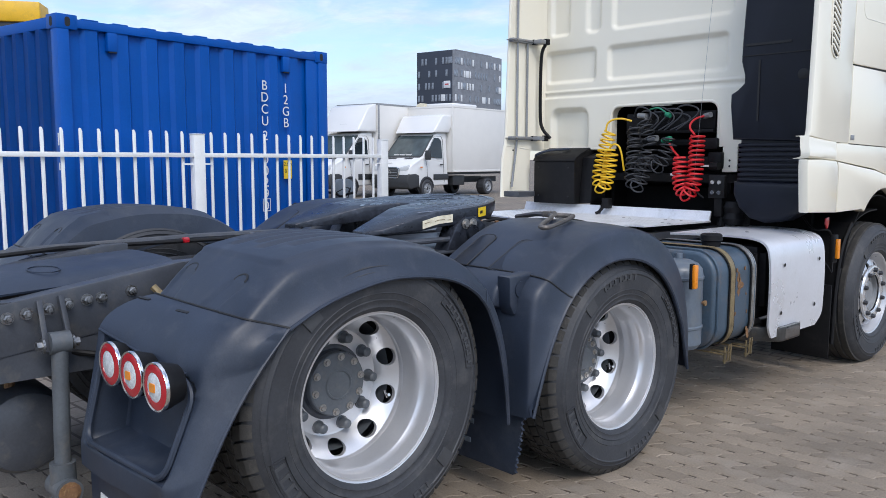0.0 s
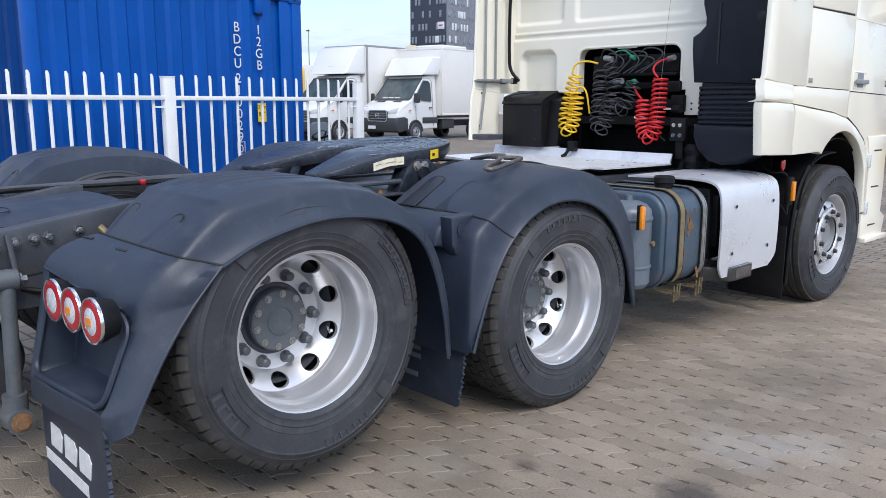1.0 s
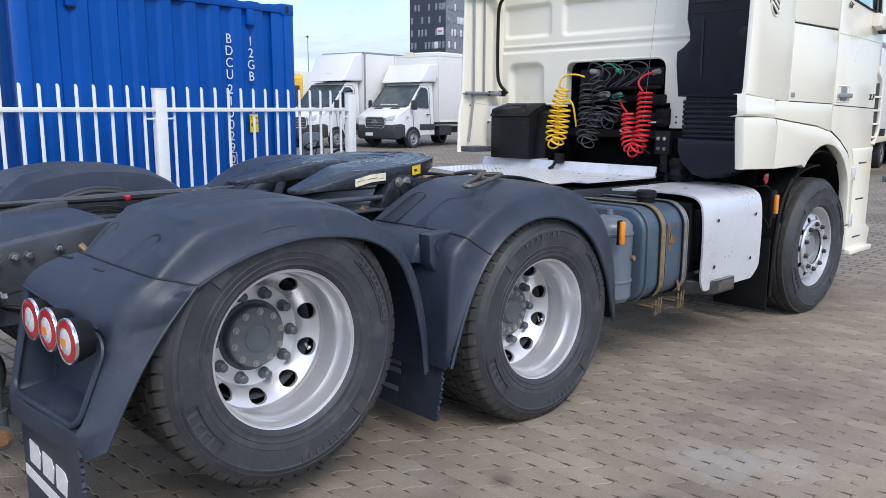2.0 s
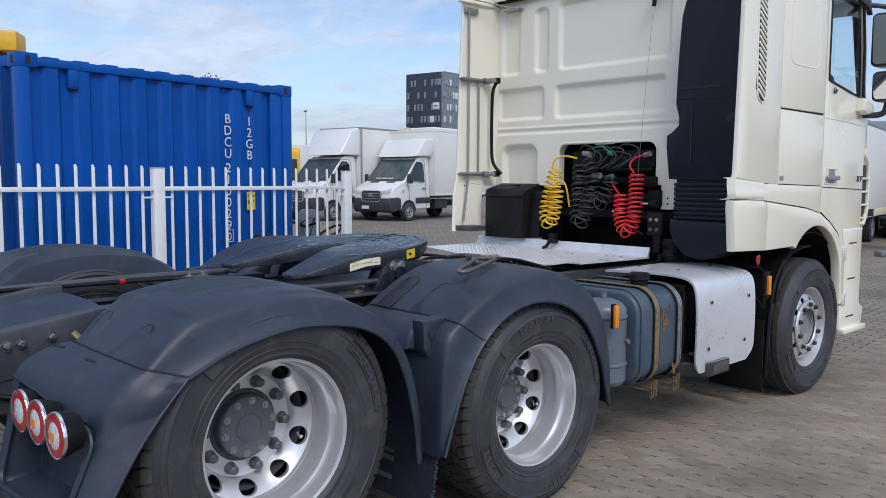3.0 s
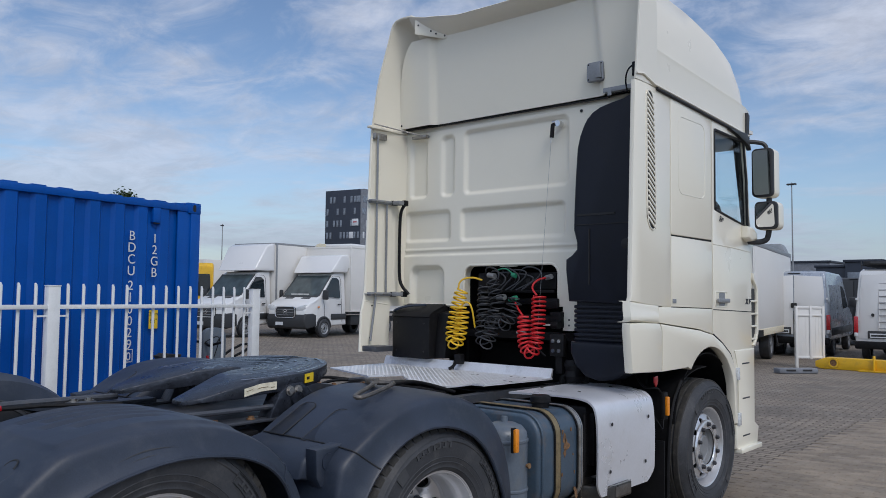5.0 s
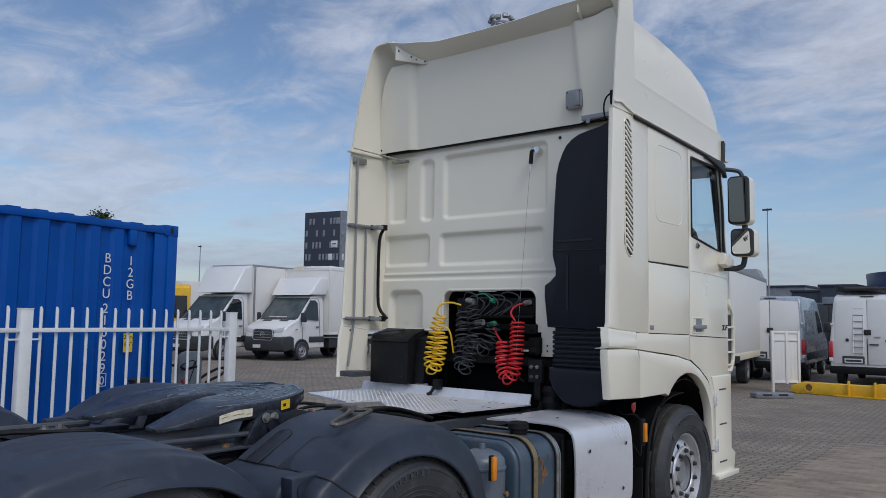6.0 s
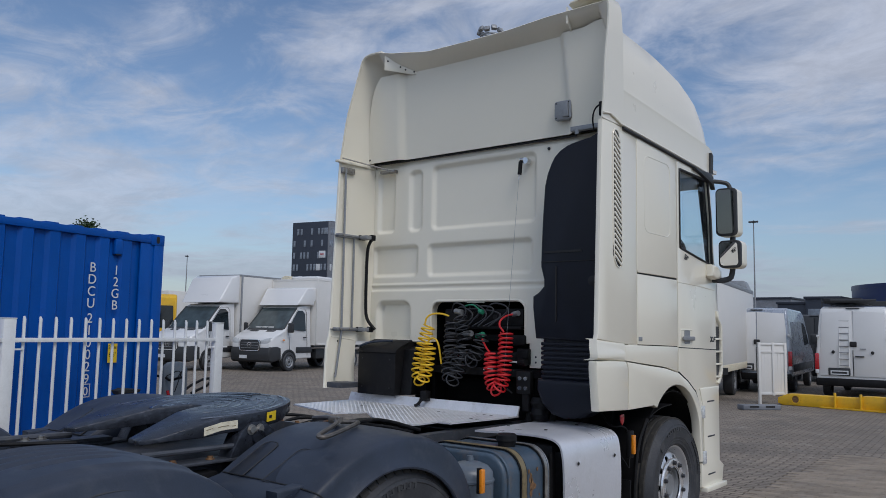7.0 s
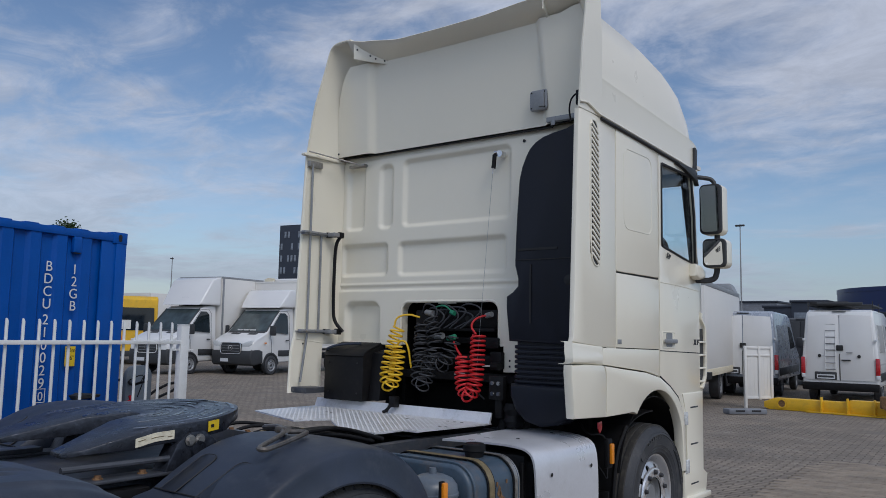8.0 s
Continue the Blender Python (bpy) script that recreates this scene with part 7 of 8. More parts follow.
def road_wheel(parent, x, y, r=0.345, w=0.22, sx=1):
    t = part("wheel", lathe([(r * 0.62, w / 2 - 0.03), (r * 0.70, w / 2), (r * 0.92, w / 2 - 0.005), (r, w / 2 - 0.03), (r, -w / 2 + 0.03), (r * 0.9, -w / 2), (r * 0.6, -w / 2)], 32, "x"), RUBBER, parent, "black van tyre")
    t.matrix_basis = Matrix.Translation((x, y, r)) @ Matrix.Diagonal((sx, 1, 1, 1))
    part("rim", lathe([(0, w / 2 - 0.02), (r * 0.16, w / 2 - 0.02), (r * 0.2, w / 2 - 0.04), (r * 0.34, w / 2 - 0.025), (r * 0.50, w / 2 - 0.05), (r * 0.6, w / 2 - 0.035), (r * 0.64, w / 2 - 0.02)], 32, "x"), GREY, t, "grey steel rim")
    part("hub", lathe([(0, w / 2 - 0.012), (r * 0.14, w / 2 - 0.014), (r * 0.16, w / 2 - 0.03)], 16, "x"), TRIM, t)
    for k in range(6):
        a = k * math.pi / 3
        part("rim_hole", lathe([(0.022, 0.0), (0, 0.002)], 10, "x", (w / 2 - 0.036, r * 0.43 * math.cos(a), r * 0.43 * math.sin(a))), SEAM, t)
    return t


def side_pane(pts, s, off=0.004, th=0.012):
    """A pane that follows the leaning side of a van; pts as (y, z)."""
    bm = bmesh.new()
    a = [bm.verts.new((s * (1.0 * narrow(z) + off), y, z)) for y, z in pts]
    b = [bm.verts.new((s * (1.0 * narrow(z) + off - th), y, z)) for y, z in pts]
    bm.faces.new(a)
    bm.faces.new(b[::-1])
    for i in range(len(pts)):
        j = (i + 1) % len(pts)
        bm.faces.new((a[i], b[i], b[j], a[j]))
    bmesh.ops.recalc_face_normals(bm, faces=bm.faces[:])
    return bm


def box_van(place, turn, box_top, box_len, beacon, label, old):
    v = thing("box_van", label, "van", place, turn, "delivery vans")
    prof = [(0.93, 0.42), (0.99, 0.62), (0.99, 0.98), (0.95, 1.14), (0.84, 1.25), (0.55, 1.39), (0.20, 1.53), (-0.60, 2.36), (-0.78, 2.45), (-1.38, 2.50), (-1.38, 0.45), (0.42, 0.40)]
    bm = prism(prof, "x", -0.995, 0.995, 0.06, 3)
    for vt in bm.verts:
        vt.co.x *= narrow(vt.co.z)
        if vt.co.y > 0.5:
            vt.co.x *= 1 - 0.10 * ((vt.co.y - 0.5) / 0.5) ** 2
    body = part("cab_body", bm, VAN, v, "white van cab", 40)
    part("windscreen", prism([(0.185, 1.560), (-0.575, 2.350), (-0.590, 2.340), (0.170, 1.548)], "x", -0.86, 0.86), SCREEN, v)
    for s in (1, -1):
        part("screen_edge", tube([(s * 0.90, 0.19, 1.565), (s * 0.83, -0.575, 2.36)], 0.018, 6), TRIM, v)
    part("scuttle", prism([(0.27, 1.507), (0.185, 1.568), (0.17, 1.555), (0.25, 1.495)], "x", -0.86, 0.86), TRIM, v)
    for s in (1, -1):
        d = part("door_window", side_pane([(0.00, 1.60), (-0.10, 1.54), (-1.0, 1.48), (-1.0, 2.15), (-0.86, 2.26), (-0.58, 2.26)], s), DARKPANE, v)
        part("door_seam", tube([(s * (narrow(z) + 0.001), y, z) for y, z in ((-0.05, 0.55), (0.0, 1.2), (0.08, 1.54), (-0.60, 2.33), (-1.0, 2.33), (-1.10, 2.2), (-1.10, 0.55))], 0.007, 5), TRIM, v)
        part("door_handle", box((s * 1.0 - 0.02, -1.0, 1.22), (s * 1.0 + 0.02, -0.84, 1.26), 0.008), TRIM, v)
        part("wing_mirror", box((s * 1.02 - 0.02 if s > 0 else -1.24, 0.02, 1.42), (1.24 if s > 0 else s * 1.02 + 0.02, 0.14, 1.78), 0.04), TRIM, v)
        part("side_trim", box((s * 1.0 - 0.012, -1.36, 0.66), (s * 1.0 + 0.012, -0.42, 0.88), 0.008), TRIM, v)
        part("wheel_arch", prism([(0.44 * math.cos(radians(a)), 0.36 + 0.44 * math.sin(radians(a))) for a in range(0, 181, 12)] + [(-0.38, 0.36)] + [(0.38 * math.cos(radians(a)), 0.36 + 0.38 * math.sin(radians(a))) for a in range(168, -1, -12)], "x", s * 0.98 - 0.03, s * 0.98 + 0.03, 0.008), TRIM, v)
        # flat black disc painted in for the shade of the wheel well
        part("arch_dark", lathe([(0.0, 0), (0.39, 0.0)], 28, "x", (s * 0.9965, 0, 0.37)), SEAM, v)
        part("headlamp", prism([(0.46 * s, 0.99), (0.78 * s, 1.0), (0.905 * s, 1.10), (0.90 * s, 1.23), (0.70 * s, 1.19), (0.46 * s, 1.12)], "y", 0.72, 0.985, 0.012), CLEAR, v, "clear headlamp")
        part("fog_lamp", box((s * 0.72 - 0.09, 0.93, 0.55), (s * 0.72 + 0.09, 0.975, 0.66), 0.02), CLEAR, v)
        part("indicator", box((s * 0.985 - 0.01, 0.25, 1.12), (s * 0.985 + 0.015, 0.36, 1.17), 0.006), ORANGE, v)
        road_wheel(v, s * 0.935, 0.0, sx=s)
        road_wheel(v, s * 0.86, -4.10, w=0.42, sx=s)
    bp = prism([(0.88, 0.33), (1.0, 0.40), (1.045, 0.60), (1.03, 0.80), (0.97, 0.90), (0.60, 0.90), (0.45, 0.85), (0.42, 0.42)], "x", -1.0, 1.0, 0.05, 3)
    for vt in bp.verts:
        if vt.co.y > 0.5:
            vt.co.x *= 1 - 0.08 * ((vt.co.y - 0.5) / 0.5) ** 2
    part("bumper", bp, TRIM, v, "dark grey plastic bumper", 40)
    gr = part("grille", prism(rounded(-0.46, 0.46, 0.76, 1.14, 0.10), "y", 0.95, 1.045, 0.02), TRIM, v, "black grille with a plain round badge")
    for i in range(3):
        part("grille_bar", box((-0.40, 1.042, 0.835 + 0.10 * i), (0.40, 1.056, 0.852 + 0.10 * i), 0.003), GREY, gr)
    part("grille_frame", tube([(x, 1.056, z) for x, z in rounded(-0.47, 0.47, 0.75, 1.15, 0.10)], 0.013, 6, True), CHROME if not old else VAN, gr)
    part("badge", lathe([(0.085, 0.0), (0.10, 0.0), (0.10, 0.015), (0.085, 0.015)], 28, "y", (0, 1.05, 0.955), True), CHROME, gr)
    part("badge_disc", lathe([(0.03, 0.01), (0, 0.012)], 16, "y", (0, 1.05, 0.955)), CHROME, gr)
    part("number_plate", box((-0.20 + 0.3, 1.045, 0.46), (0.16 + 0.3, 1.056, 0.58)), PALE, v, "blank grey number plate")
    for x0 in (-0.6, 0.2):
        part("bonnet_vent", prism([(0.42, 1.450), (0.30, 1.500), (0.29, 1.490), (0.41, 1.440)], "x", x0, x0 + 0.4), TRIM, v)
    # box body
    b = part("box_body", box((-1.10, -1.45 - box_len, 0.98), (1.10, -1.45, box_top), 0.03, 2), BOXWHITE, v, "plain white box body")
    for s in (1, -1):
        part("corner_trim", box((s * 1.10 - 0.05, -1.50, 0.98), (s * 1.10 + 0.008, -1.44, box_top), 0.012), GREY if old else BOXWHITE, b)
    part("roof_trim", box((-1.108, -1.46 - box_len, box_top - 0.07), (1.108, -1.44, box_top + 0.006), 0.01), GREY if old else BOXWHITE, b)
    part("bottom_rail", box((-1.105, -1.46 - box_len, 0.94), (1.105, -1.45, 1.03), 0.01), BOXWHITE, b)
    part("chassis", join(box((-0.45, -5.6, 0.5), (-0.35, -1.3, 0.72)), box((0.35, -5.6, 0.5), (0.45, -1.3, 0.72)), box((-0.9, -2.6, 0.42), (-0.45, -1.8, 0.8), 0.02), box((0.45, -2.9, 0.42), (0.9, -2.2, 0.75), 0.02), box((-1.0, -5.2, 0.85), (1.0, -1.5, 0.95))), TRIM, v)
    fp = [(-0.42, 2.50), (-0.50, 2.62), (-1.0, box_top - 0.16), (-1.25, box_top - 0.05), (-1.44, box_top - 0.03), (-1.44, 2.50)] if old else [(-0.46, 2.46), (-0.55, 2.60), (-0.95, 3.10), (-1.05, 3.16), (-1.60, 3.16), (-1.60, 2.72), (-1.40, 2.60), (-1.38, 2.48)]
    fb = prism(fp, "x", -1.06, 1.06, 0.06, 3)
    for vt in fb.verts:
        vt.co.x *= 1 - 0.12 * max(0, (vt.co.y + 1.3))
    part("wind_fairing", fb, VAN, v, "white roof fairing over the cab", 40)
    if not old:
        part("roof_pod", box((-0.95, -3.4, box_top), (0.95, -1.7, box_top + 0.13), 0.06, 3), VAN, b)
        part("beacon", prism([(0.30, box_top - 0.02), (0.72, box_top + 0.02), (0.66, box_top + 0.12), (0.52, box_top + 0.16), (0.25, box_top + 0.13)], "y", -1.62, -1.5, 0.015), STICKER, v)
        for i in range(3):
            part("paper", box((-0.35 + 0.3 * i, 0.10, 1.595), (-0.10 + 0.3 * i, 0.155, 1.640)), WHITE, v)
    else:
        part("maker_mark", join(box((-0.25, -0.62, 2.76), (0.1, -0.60, 2.79))), GREY, v)
    return v


box_van((-20.56, 18.30, 0), 180 + YARD, 3.52, 4.6, True, "white box van with dark bumper parked on the yard", False)
box_van((-22.40, 16.10, 0), 180 + YARD, 3.60, 4.8, False, "older white box van with tall roof fairing", True)


# -- panel vans seen from behind: local y towards the nose, the rear face at y = 0 --
def panel_van(place, turn, paint, label, ladder, doors=None):
    v = thing("panel_van", label, "van", place, turn, "delivery vans")
    v.matrix_basis = v.matrix_basis @ Matrix.Diagonal((0.90 if ladder else 0.94, 1, 1, 1))
    prof = [(0.0, 0.45), (0.0, 1.2), (0.06, 2.2), (0.14, 2.38), (0.4, 2.44), (3.4, 2.44), (3.9, 2.36), (4.75, 1.45), (5.5, 1.15), (5.7, 0.9), (5.72, 0.45)]
    bm = prism(prof, "x", -0.99, 0.99, 0.07, 3)
    for vt in bm.verts:
        vt.co.x *= narrow(vt.co.z)
    part("body", bm, paint, v, "", 40)
    part("bumper", box((-0.99, -0.10, 0.36), (0.99, 0.2, 0.56), 0.04), BLACK, v)
    for s in (1, -1):
        d = part("rear_door", join(prism([(s * 0.012, 0.62), (s * 0.90, 0.62), (s * 0.90 * narrow(1.9), 1.9), (s * 0.90 * narrow(2.3), 2.28), (s * 0.012, 2.32)], "y", -0.022, 0.03, 0.012)), doors or paint, v)
        for vt in d.data.vertices:
            vt.co.y += max(0.0, (vt.co.z - 1.2) * 0.05)
        f = part("door_field", prism(rounded(*sorted((s * 0.12, s * 0.78)), 1.42, 2.12, 0.06), "y", -0.012, 0.02, 0.008), doors or paint, d)
        f.matrix_basis = pose(0, 0.0, 0, -2.6)
        part("tail_lamp", box((s * 0.960 - 0.055, -0.05, 0.77), (s * 0.960 + 0.055, 0.14, 1.20), 0.02), REDRING, v, "red tail lamp")
        part("lamp_foot", box((s * 0.960 - 0.045, -0.052, 0.67), (s * 0.960 + 0.045, 0.08, 0.78), 0.015), PALE, v)
        part("hinge", box((s * 0.93 - 0.03, -0.045, 1.62), (s * 0.93 + 0.03, 0.03, 1.68), 0.008), PALE, v)
        part("side_pane", side_pane([(0.5, 1.35), (0.5, 2.05), (1.9, 2.05), (1.9, 1.35)], s, 0.004), paint, v)
        part("side_pane", side_pane([(3.1, 1.35), (3.1, 2.05), (3.5, 2.05), (3.9, 1.9), (4.3, 1.4)], s, 0.002), DARKPANE, v)
        part("side_field", side_pane([(2.05, 1.30), (2.05, 2.08), (2.95, 2.08), (2.95, 1.30)], s, 0.004), paint, v)
        part("side_crease", side_pane([(0.2, 1.02), (0.2, 1.06), (4.6, 1.06), (4.6, 1.02)], s, 0.008), paint, v)
        part("sill_trim", box((s * 0.99 - 0.01, 0.4, 0.60), (s * 0.99 + 0.015, 5.2, 0.82), 0.01), TRIM, v)
        road_wheel(v, s * 0.86, 1.1, sx=s)
        road_wheel(v, s * 0.86, 4.75, sx=s)
        part("mirror", box((s * 1.0 if s > 0 else -1.24, 4.5, 1.4), (1.24 if s > 0 else -1.0, 4.62, 1.72), 0.04), TRIM, v)
    part("door_gap", box((-0.006, -0.024, 0.62), (0.006, 0.0, 1.3)), SEAM, v)
    part("plate_recess", box((-0.66, -0.04, 0.63), (-0.08, 0.0, 0.83), 0.02), TRIM, v)
    part("number_plate", box((-0.60, -0.046, 0.655), (-0.13, -0.038, 0.765)), PALE, v, "plain number plate")
    part("plate_bar", box((-0.57, -0.049, 0.685), (-0.16, -0.045, 0.735)), TRIM, v)
    part("handle", box((0.05, -0.05, 1.12), (0.29, -0.02, 1.155), 0.01), TRIM, v)
    part("handle_box", box((-0.08, -0.035, 1.38), (0.10, 0.01, 1.52), 0.02), SEAM, v)
    for x in (-0.52, 0.50):
        part("lock_cap", lathe([(0.045, 0.0), (0.040, -0.012), (0, -0.014)], 16, "y", (x, -0.022, 1.24)), SEAM, v)
    part("badge", box((0.18, -0.03, 1.32), (0.34, -0.02, 1.345)), GREY, v)
    part("brake_lamp", box((-0.18, 0.10, 2.37), (0.18, 0.16, 2.395), 0.01), TRIM, v)
    if ladder:
        lad = part("ladder", join(rod((-0.36, -0.06, 0.86), (-0.36, 0.06, 2.30), 0.012), rod((-0.10, -0.06, 0.86), (-0.10, 0.06, 2.30), 0.012)), VAN, v, "pale roof-access ladder")
        for i in range(9):
            z = 0.90 + 0.165 * i
            part("rung", rod((-0.36, -0.06 + 0.0135 * i, z), (-0.10, -0.06 + 0.0135 * i, z), 0.013), GREY, lad)
        rk = part("roof_rack", join(*[rod((-0.85, y, 2.56), (0.85, y, 2.56), 0.02) for y in (0.35, 1.2, 2.0, 2.8)], rod((-0.85, 0.3, 2.56), (-0.85, 2.9, 2.56), 0.02), rod((0.85, 0.3, 2.56), (0.85, 2.9, 2.56), 0.02), *[rod((s * 0.85, y, 2.42), (s * 0.85, y, 2.66), 0.016) for s in (1, -1) for y in (0.35, 2.0)]), TRIM, v, "black roof rack")
        part("rack_roller", rod((-0.6, 0.28, 2.60), (0.6, 0.28, 2.60), 0.035), TRIM, rk)
        part("rack_load", box((-0.80, 0.32, 2.55), (0.22, 2.9, 2.66), 0.02), SEAM, rk)
    return v


panel_van((-1.10, 21.6, 0), YARD - 6, VAN, "white panel van with roof rack and rear ladder", True)
# body greyed for its shaded side, doors left in plain white
panel_van((-3.86, 22.6, 0), YARD - 2.5, VAN_SHADED, "white panel van, its body coloured grey for shade and reflection", False, VAN)
panel_van((-4.12, 30.0, 0), YARD - 6, TRIM, "black panel van between the white vans", False)
panel_van((1.7, 24.5, 0), YARD, VAN, "white panel van in the row", False)

# -- rigid lorry with a white box body beyond the cab --
bt = thing("box_lorry", "white box-bodied lorry with a grey roof edge", "lorry", (-4.44, 24.2, 0), YARD)
b = part("box_body", box((-2.3, -6.4, 0.78), (0.0, 0.0, 2.98), 0.015), BOXWHITE, bt)
part("roof_edge", box((-2.31, -6.41, 2.90), (0.01, 0.01, 3.02), 0.01), GREY, b)
part("bottom_edge", box((-2.31, -6.41, 0.70), (0.01, 0.01, 0.88), 0.01), STICKER, b)
part("corner_post", box((-0.02, -0.05, 0.78), (0.012, 0.012, 2.98), 0.004), GREY, b)
part("chassis", join(box((-1.6, -6.2, 0.4), (-1.4, -0.3, 0.7)), box((-0.8, -6.2, 0.4), (-0.6, -0.3, 0.7)), box((-0.12, -2.3, 0.30), (-0.08, -0.6, 0.36)), rod((-0.1, -2.2, 0.33), (-0.15, -2.3, 0.75), 0.03), rod((-0.1, -0.7, 0.33), (-0.15, -0.6, 0.75), 0.03)), TRIM, bt)
for y in (-3.2, -0.5):
    road_wheel(bt, -0.25, y, 0.40, 0.28)
part("roof_unit", prism([(-0.62, 3.02), (-0.02, 3.02), (-0.10, 3.20), (-0.15, 3.28), (-0.62, 3.28)], "y", -1.0, -0.15, 0.02), GREY, bt)

# -- white gate leaf standing on a grey foot, and the yellow low frame --
gate = thing("gate_leaf", "white sheet-steel gate leaf standing upright", "gate", (-2.58, 18.60, 0), -42)
part("sheet", box((-0.015, 0, 0.22), (0.015, 0.70, 1.46), 0.004), BOXWHITE, gate)
for y in (0.0, 0.36, 0.68):
    part("upright", box((-0.03, y, 0.0 if y == 0 else 0.2), (0.045, y + 0.06, 1.47), 0.006), BOXWHITE, gate)
for z in (0.22, 1.22, 1.40):
    part("crossbar", box((-0.02, 0.05, z), (0.035, 0.70, z + 0.05), 0.005), BOXWHITE, gate)
for i in range(7):
    part("sheet_rib", box((0.015, 0.09 + 0.085 * i, 0.28), (0.019, 0.096 + 0.085 * i, 1.21)), BOXWHITE, gate)
foot = thing("concrete_foot", "low grey foot block on the paving", "foot block", (-2.10, 17.10, 0), 48)
part("block", box((-0.45, -0.14, 0.0), (0.45, 0.14, 0.11), 0.02), CLAD_GREY, foot)
part("slot", join(box((-0.30, -0.144, 0.05), (-0.08, -0.138, 0.09)), box((0.08, -0.144, 0.05), (0.30, -0.138, 0.09))), SEAM, foot)
yf = thing("low_steel_frame", "yellow-painted low steel frame lying on the paving", "steel frame", (-2.20, 18.83, 0), -5)
part("beam", prism([(0.0, 0.04), (0.12, 0.0), (6.5, 0.0), (6.5, 0.32), (1.9, 0.32), (1.7, 0.27), (0.25, 0.27), (0.0, 0.17)], "y", 0.0, 0.30, 0.015), YSTEEL, yf)
part("ring", lathe([(0.08, -0.01), (0.11, -0.01), (0.11, -0.03), (0.08, -0.03)], 28, "y", (0.42, 0, 0.15), True), YSTEEL, yf)
part("ring_hole", lathe([(0.11, -0.006), (0, -0.006)], 24, "y", (0.42, 0, 0.15)), RUST, yf)
for i in range(9):
    part("web", box((1.3 + 0.55 * i, -0.10, 0.02), (1.33 + 0.55 * i, 0.0, 0.36), 0.003), YSTEEL, yf)
part("foot_flange", box((1.0, -0.14, 0.0), (6.5, 0.0, 0.03), 0.004), YSTEEL, yf)
part("hitch", join(box((2.55, -0.22, 0.20), (2.95, -0.02, 0.46), 0.03), lathe([(0, 0), (0.14, 0), (0.14, 0.1), (0, 0.1)], 20, "y", (2.75, -0.30, 0.30))), RUST, yf)

# -- bicycle and grey board behind the fence's end --
board = thing("plastic_board", "dark grey rounded plastic board beside the fence", "board", (-4.25, 3.75, 0), 9.5)
part("panel", prism(rounded(-0.17, 0.17, 0.0, 1.22, (0.01, 0.01, 0.12, 0.12)), "x", -0.03, 0.03, 0.012), AIRTANK, board)
bike = thing("bicycle", "red and white bicycle leaning behind the fence", "bicycle", (-4.05, 3.25, 0), 9.5)
for y in (-0.52, 0.52):
    w = part("wheel", tube([(0, y + 0.33 * math.cos(radians(a)), 0.34 + 0.33 * math.sin(radians(a))) for a in range(0, 360, 12)], 0.018, 6, True), RUBBER, bike)
    part("spokes", join(*[rod((0, y, 0.34), (0, y + 0.32 * math.cos(radians(a)), 0.34 + 0.32 * math.sin(radians(a))), 0.0025, 4) for a in range(0, 360, 20)]), CHROME, w)
    part("mudguard", tube([(0, y + 0.37 * math.cos(radians(a)), 0.34 + 0.37 * math.sin(radians(a))) for a in range(20, 170, 10)], 0.022, 6), WHITE, bike, "white bicycle mudguard")
part("bicycle_frame", join(rod((0, -0.52, 0.34), (0, -0.08, 0.32), 0.014), rod((0, -0.08, 0.32), (0, -0.20, 0.85), 0.018), rod((0, -0.08, 0.32), (0, 0.36, 0.78), 0.018), rod((0, -0.16, 0.70), (0, 0.34, 0.86), 0.018), rod((0, -0.52, 0.34), (0, -0.18, 0.78), 0.012), rod((0, 0.34, 0.92), (0, 0.52, 0.34), 0.016)), REDRING, bike, "red bicycle frame")
part("saddle", prism([(-0.34, 0.92), (-0.08, 0.93), (-0.06, 0.96), (-0.30, 0.985), (-0.36, 0.96)], "x", -0.07, 0.07, 0.02), SEAT, bike)
part("handlebar", tube(smooth_line([(-0.28, 0.30, 1.08), (-0.1, 0.40, 1.06), (0.0, 0.36, 1.02), (0.1, 0.40, 1.06), (0.28, 0.30, 1.08)], 2), 0.014), BLACK, bike)
part("carrier", join(rod((-0.05, -0.75, 0.78), (-0.05, -0.25, 0.76), 0.008), rod((0.05, -0.75, 0.78), (0.05, -0.25, 0.76), 0.008), box((-0.10, -0.78, 0.60), (0.10, -0.72, 0.74), 0.01)), BLACK, bike)
for k in range(2):
    part("cable", tube(smooth_line([(0.1 - 0.2 * k, 0.38, 1.06), (0.05, 0.50, 1.16), (0.02, 0.42, 0.9)], 2), 0.005), BLACK, bike)
stand = thing("pull_handle", "black tubular handle leaning behind the fence post", "handle", (-4.5, 4.15, 0), 9.5)
part("handle_tube", tube(smooth_line([(0, -0.5, 0.60), (0, -0.1, 0.9), (0, 0.25, 1.02), (0, 0.32, 0.94), (0, 0.0, 0.84)], 1), 0.016), BLACK, stand)
part("foot_tube", rod((0, -0.5, 0.0), (0, -0.5, 0.62), 0.016), BLACK, stand)

# -- yellow service van and a white trailer far behind the container --
sv = thing("service_van", "yellow service van with dark rear window and warning triangles", "van", (-29.1, 18.65, 0), 58)
bm = prism([(0, 0.4), (0.0, 1.4), (0.12, 2.85), (0.35, 3.02), (4.5, 3.02), (5.2, 1.4), (6.0, 1.1), (6.0, 0.4)], "x", -1.0, 1.0, 0.10, 3)
part("body", bm, YSTEEL, sv, "", 40)
part("rear_window", prism([(-0.88, 1.50), (0.88, 1.50), (0.84, 2.50), (-0.84, 2.50)], "y", -0.02, 0.12), DARKPANE, sv)
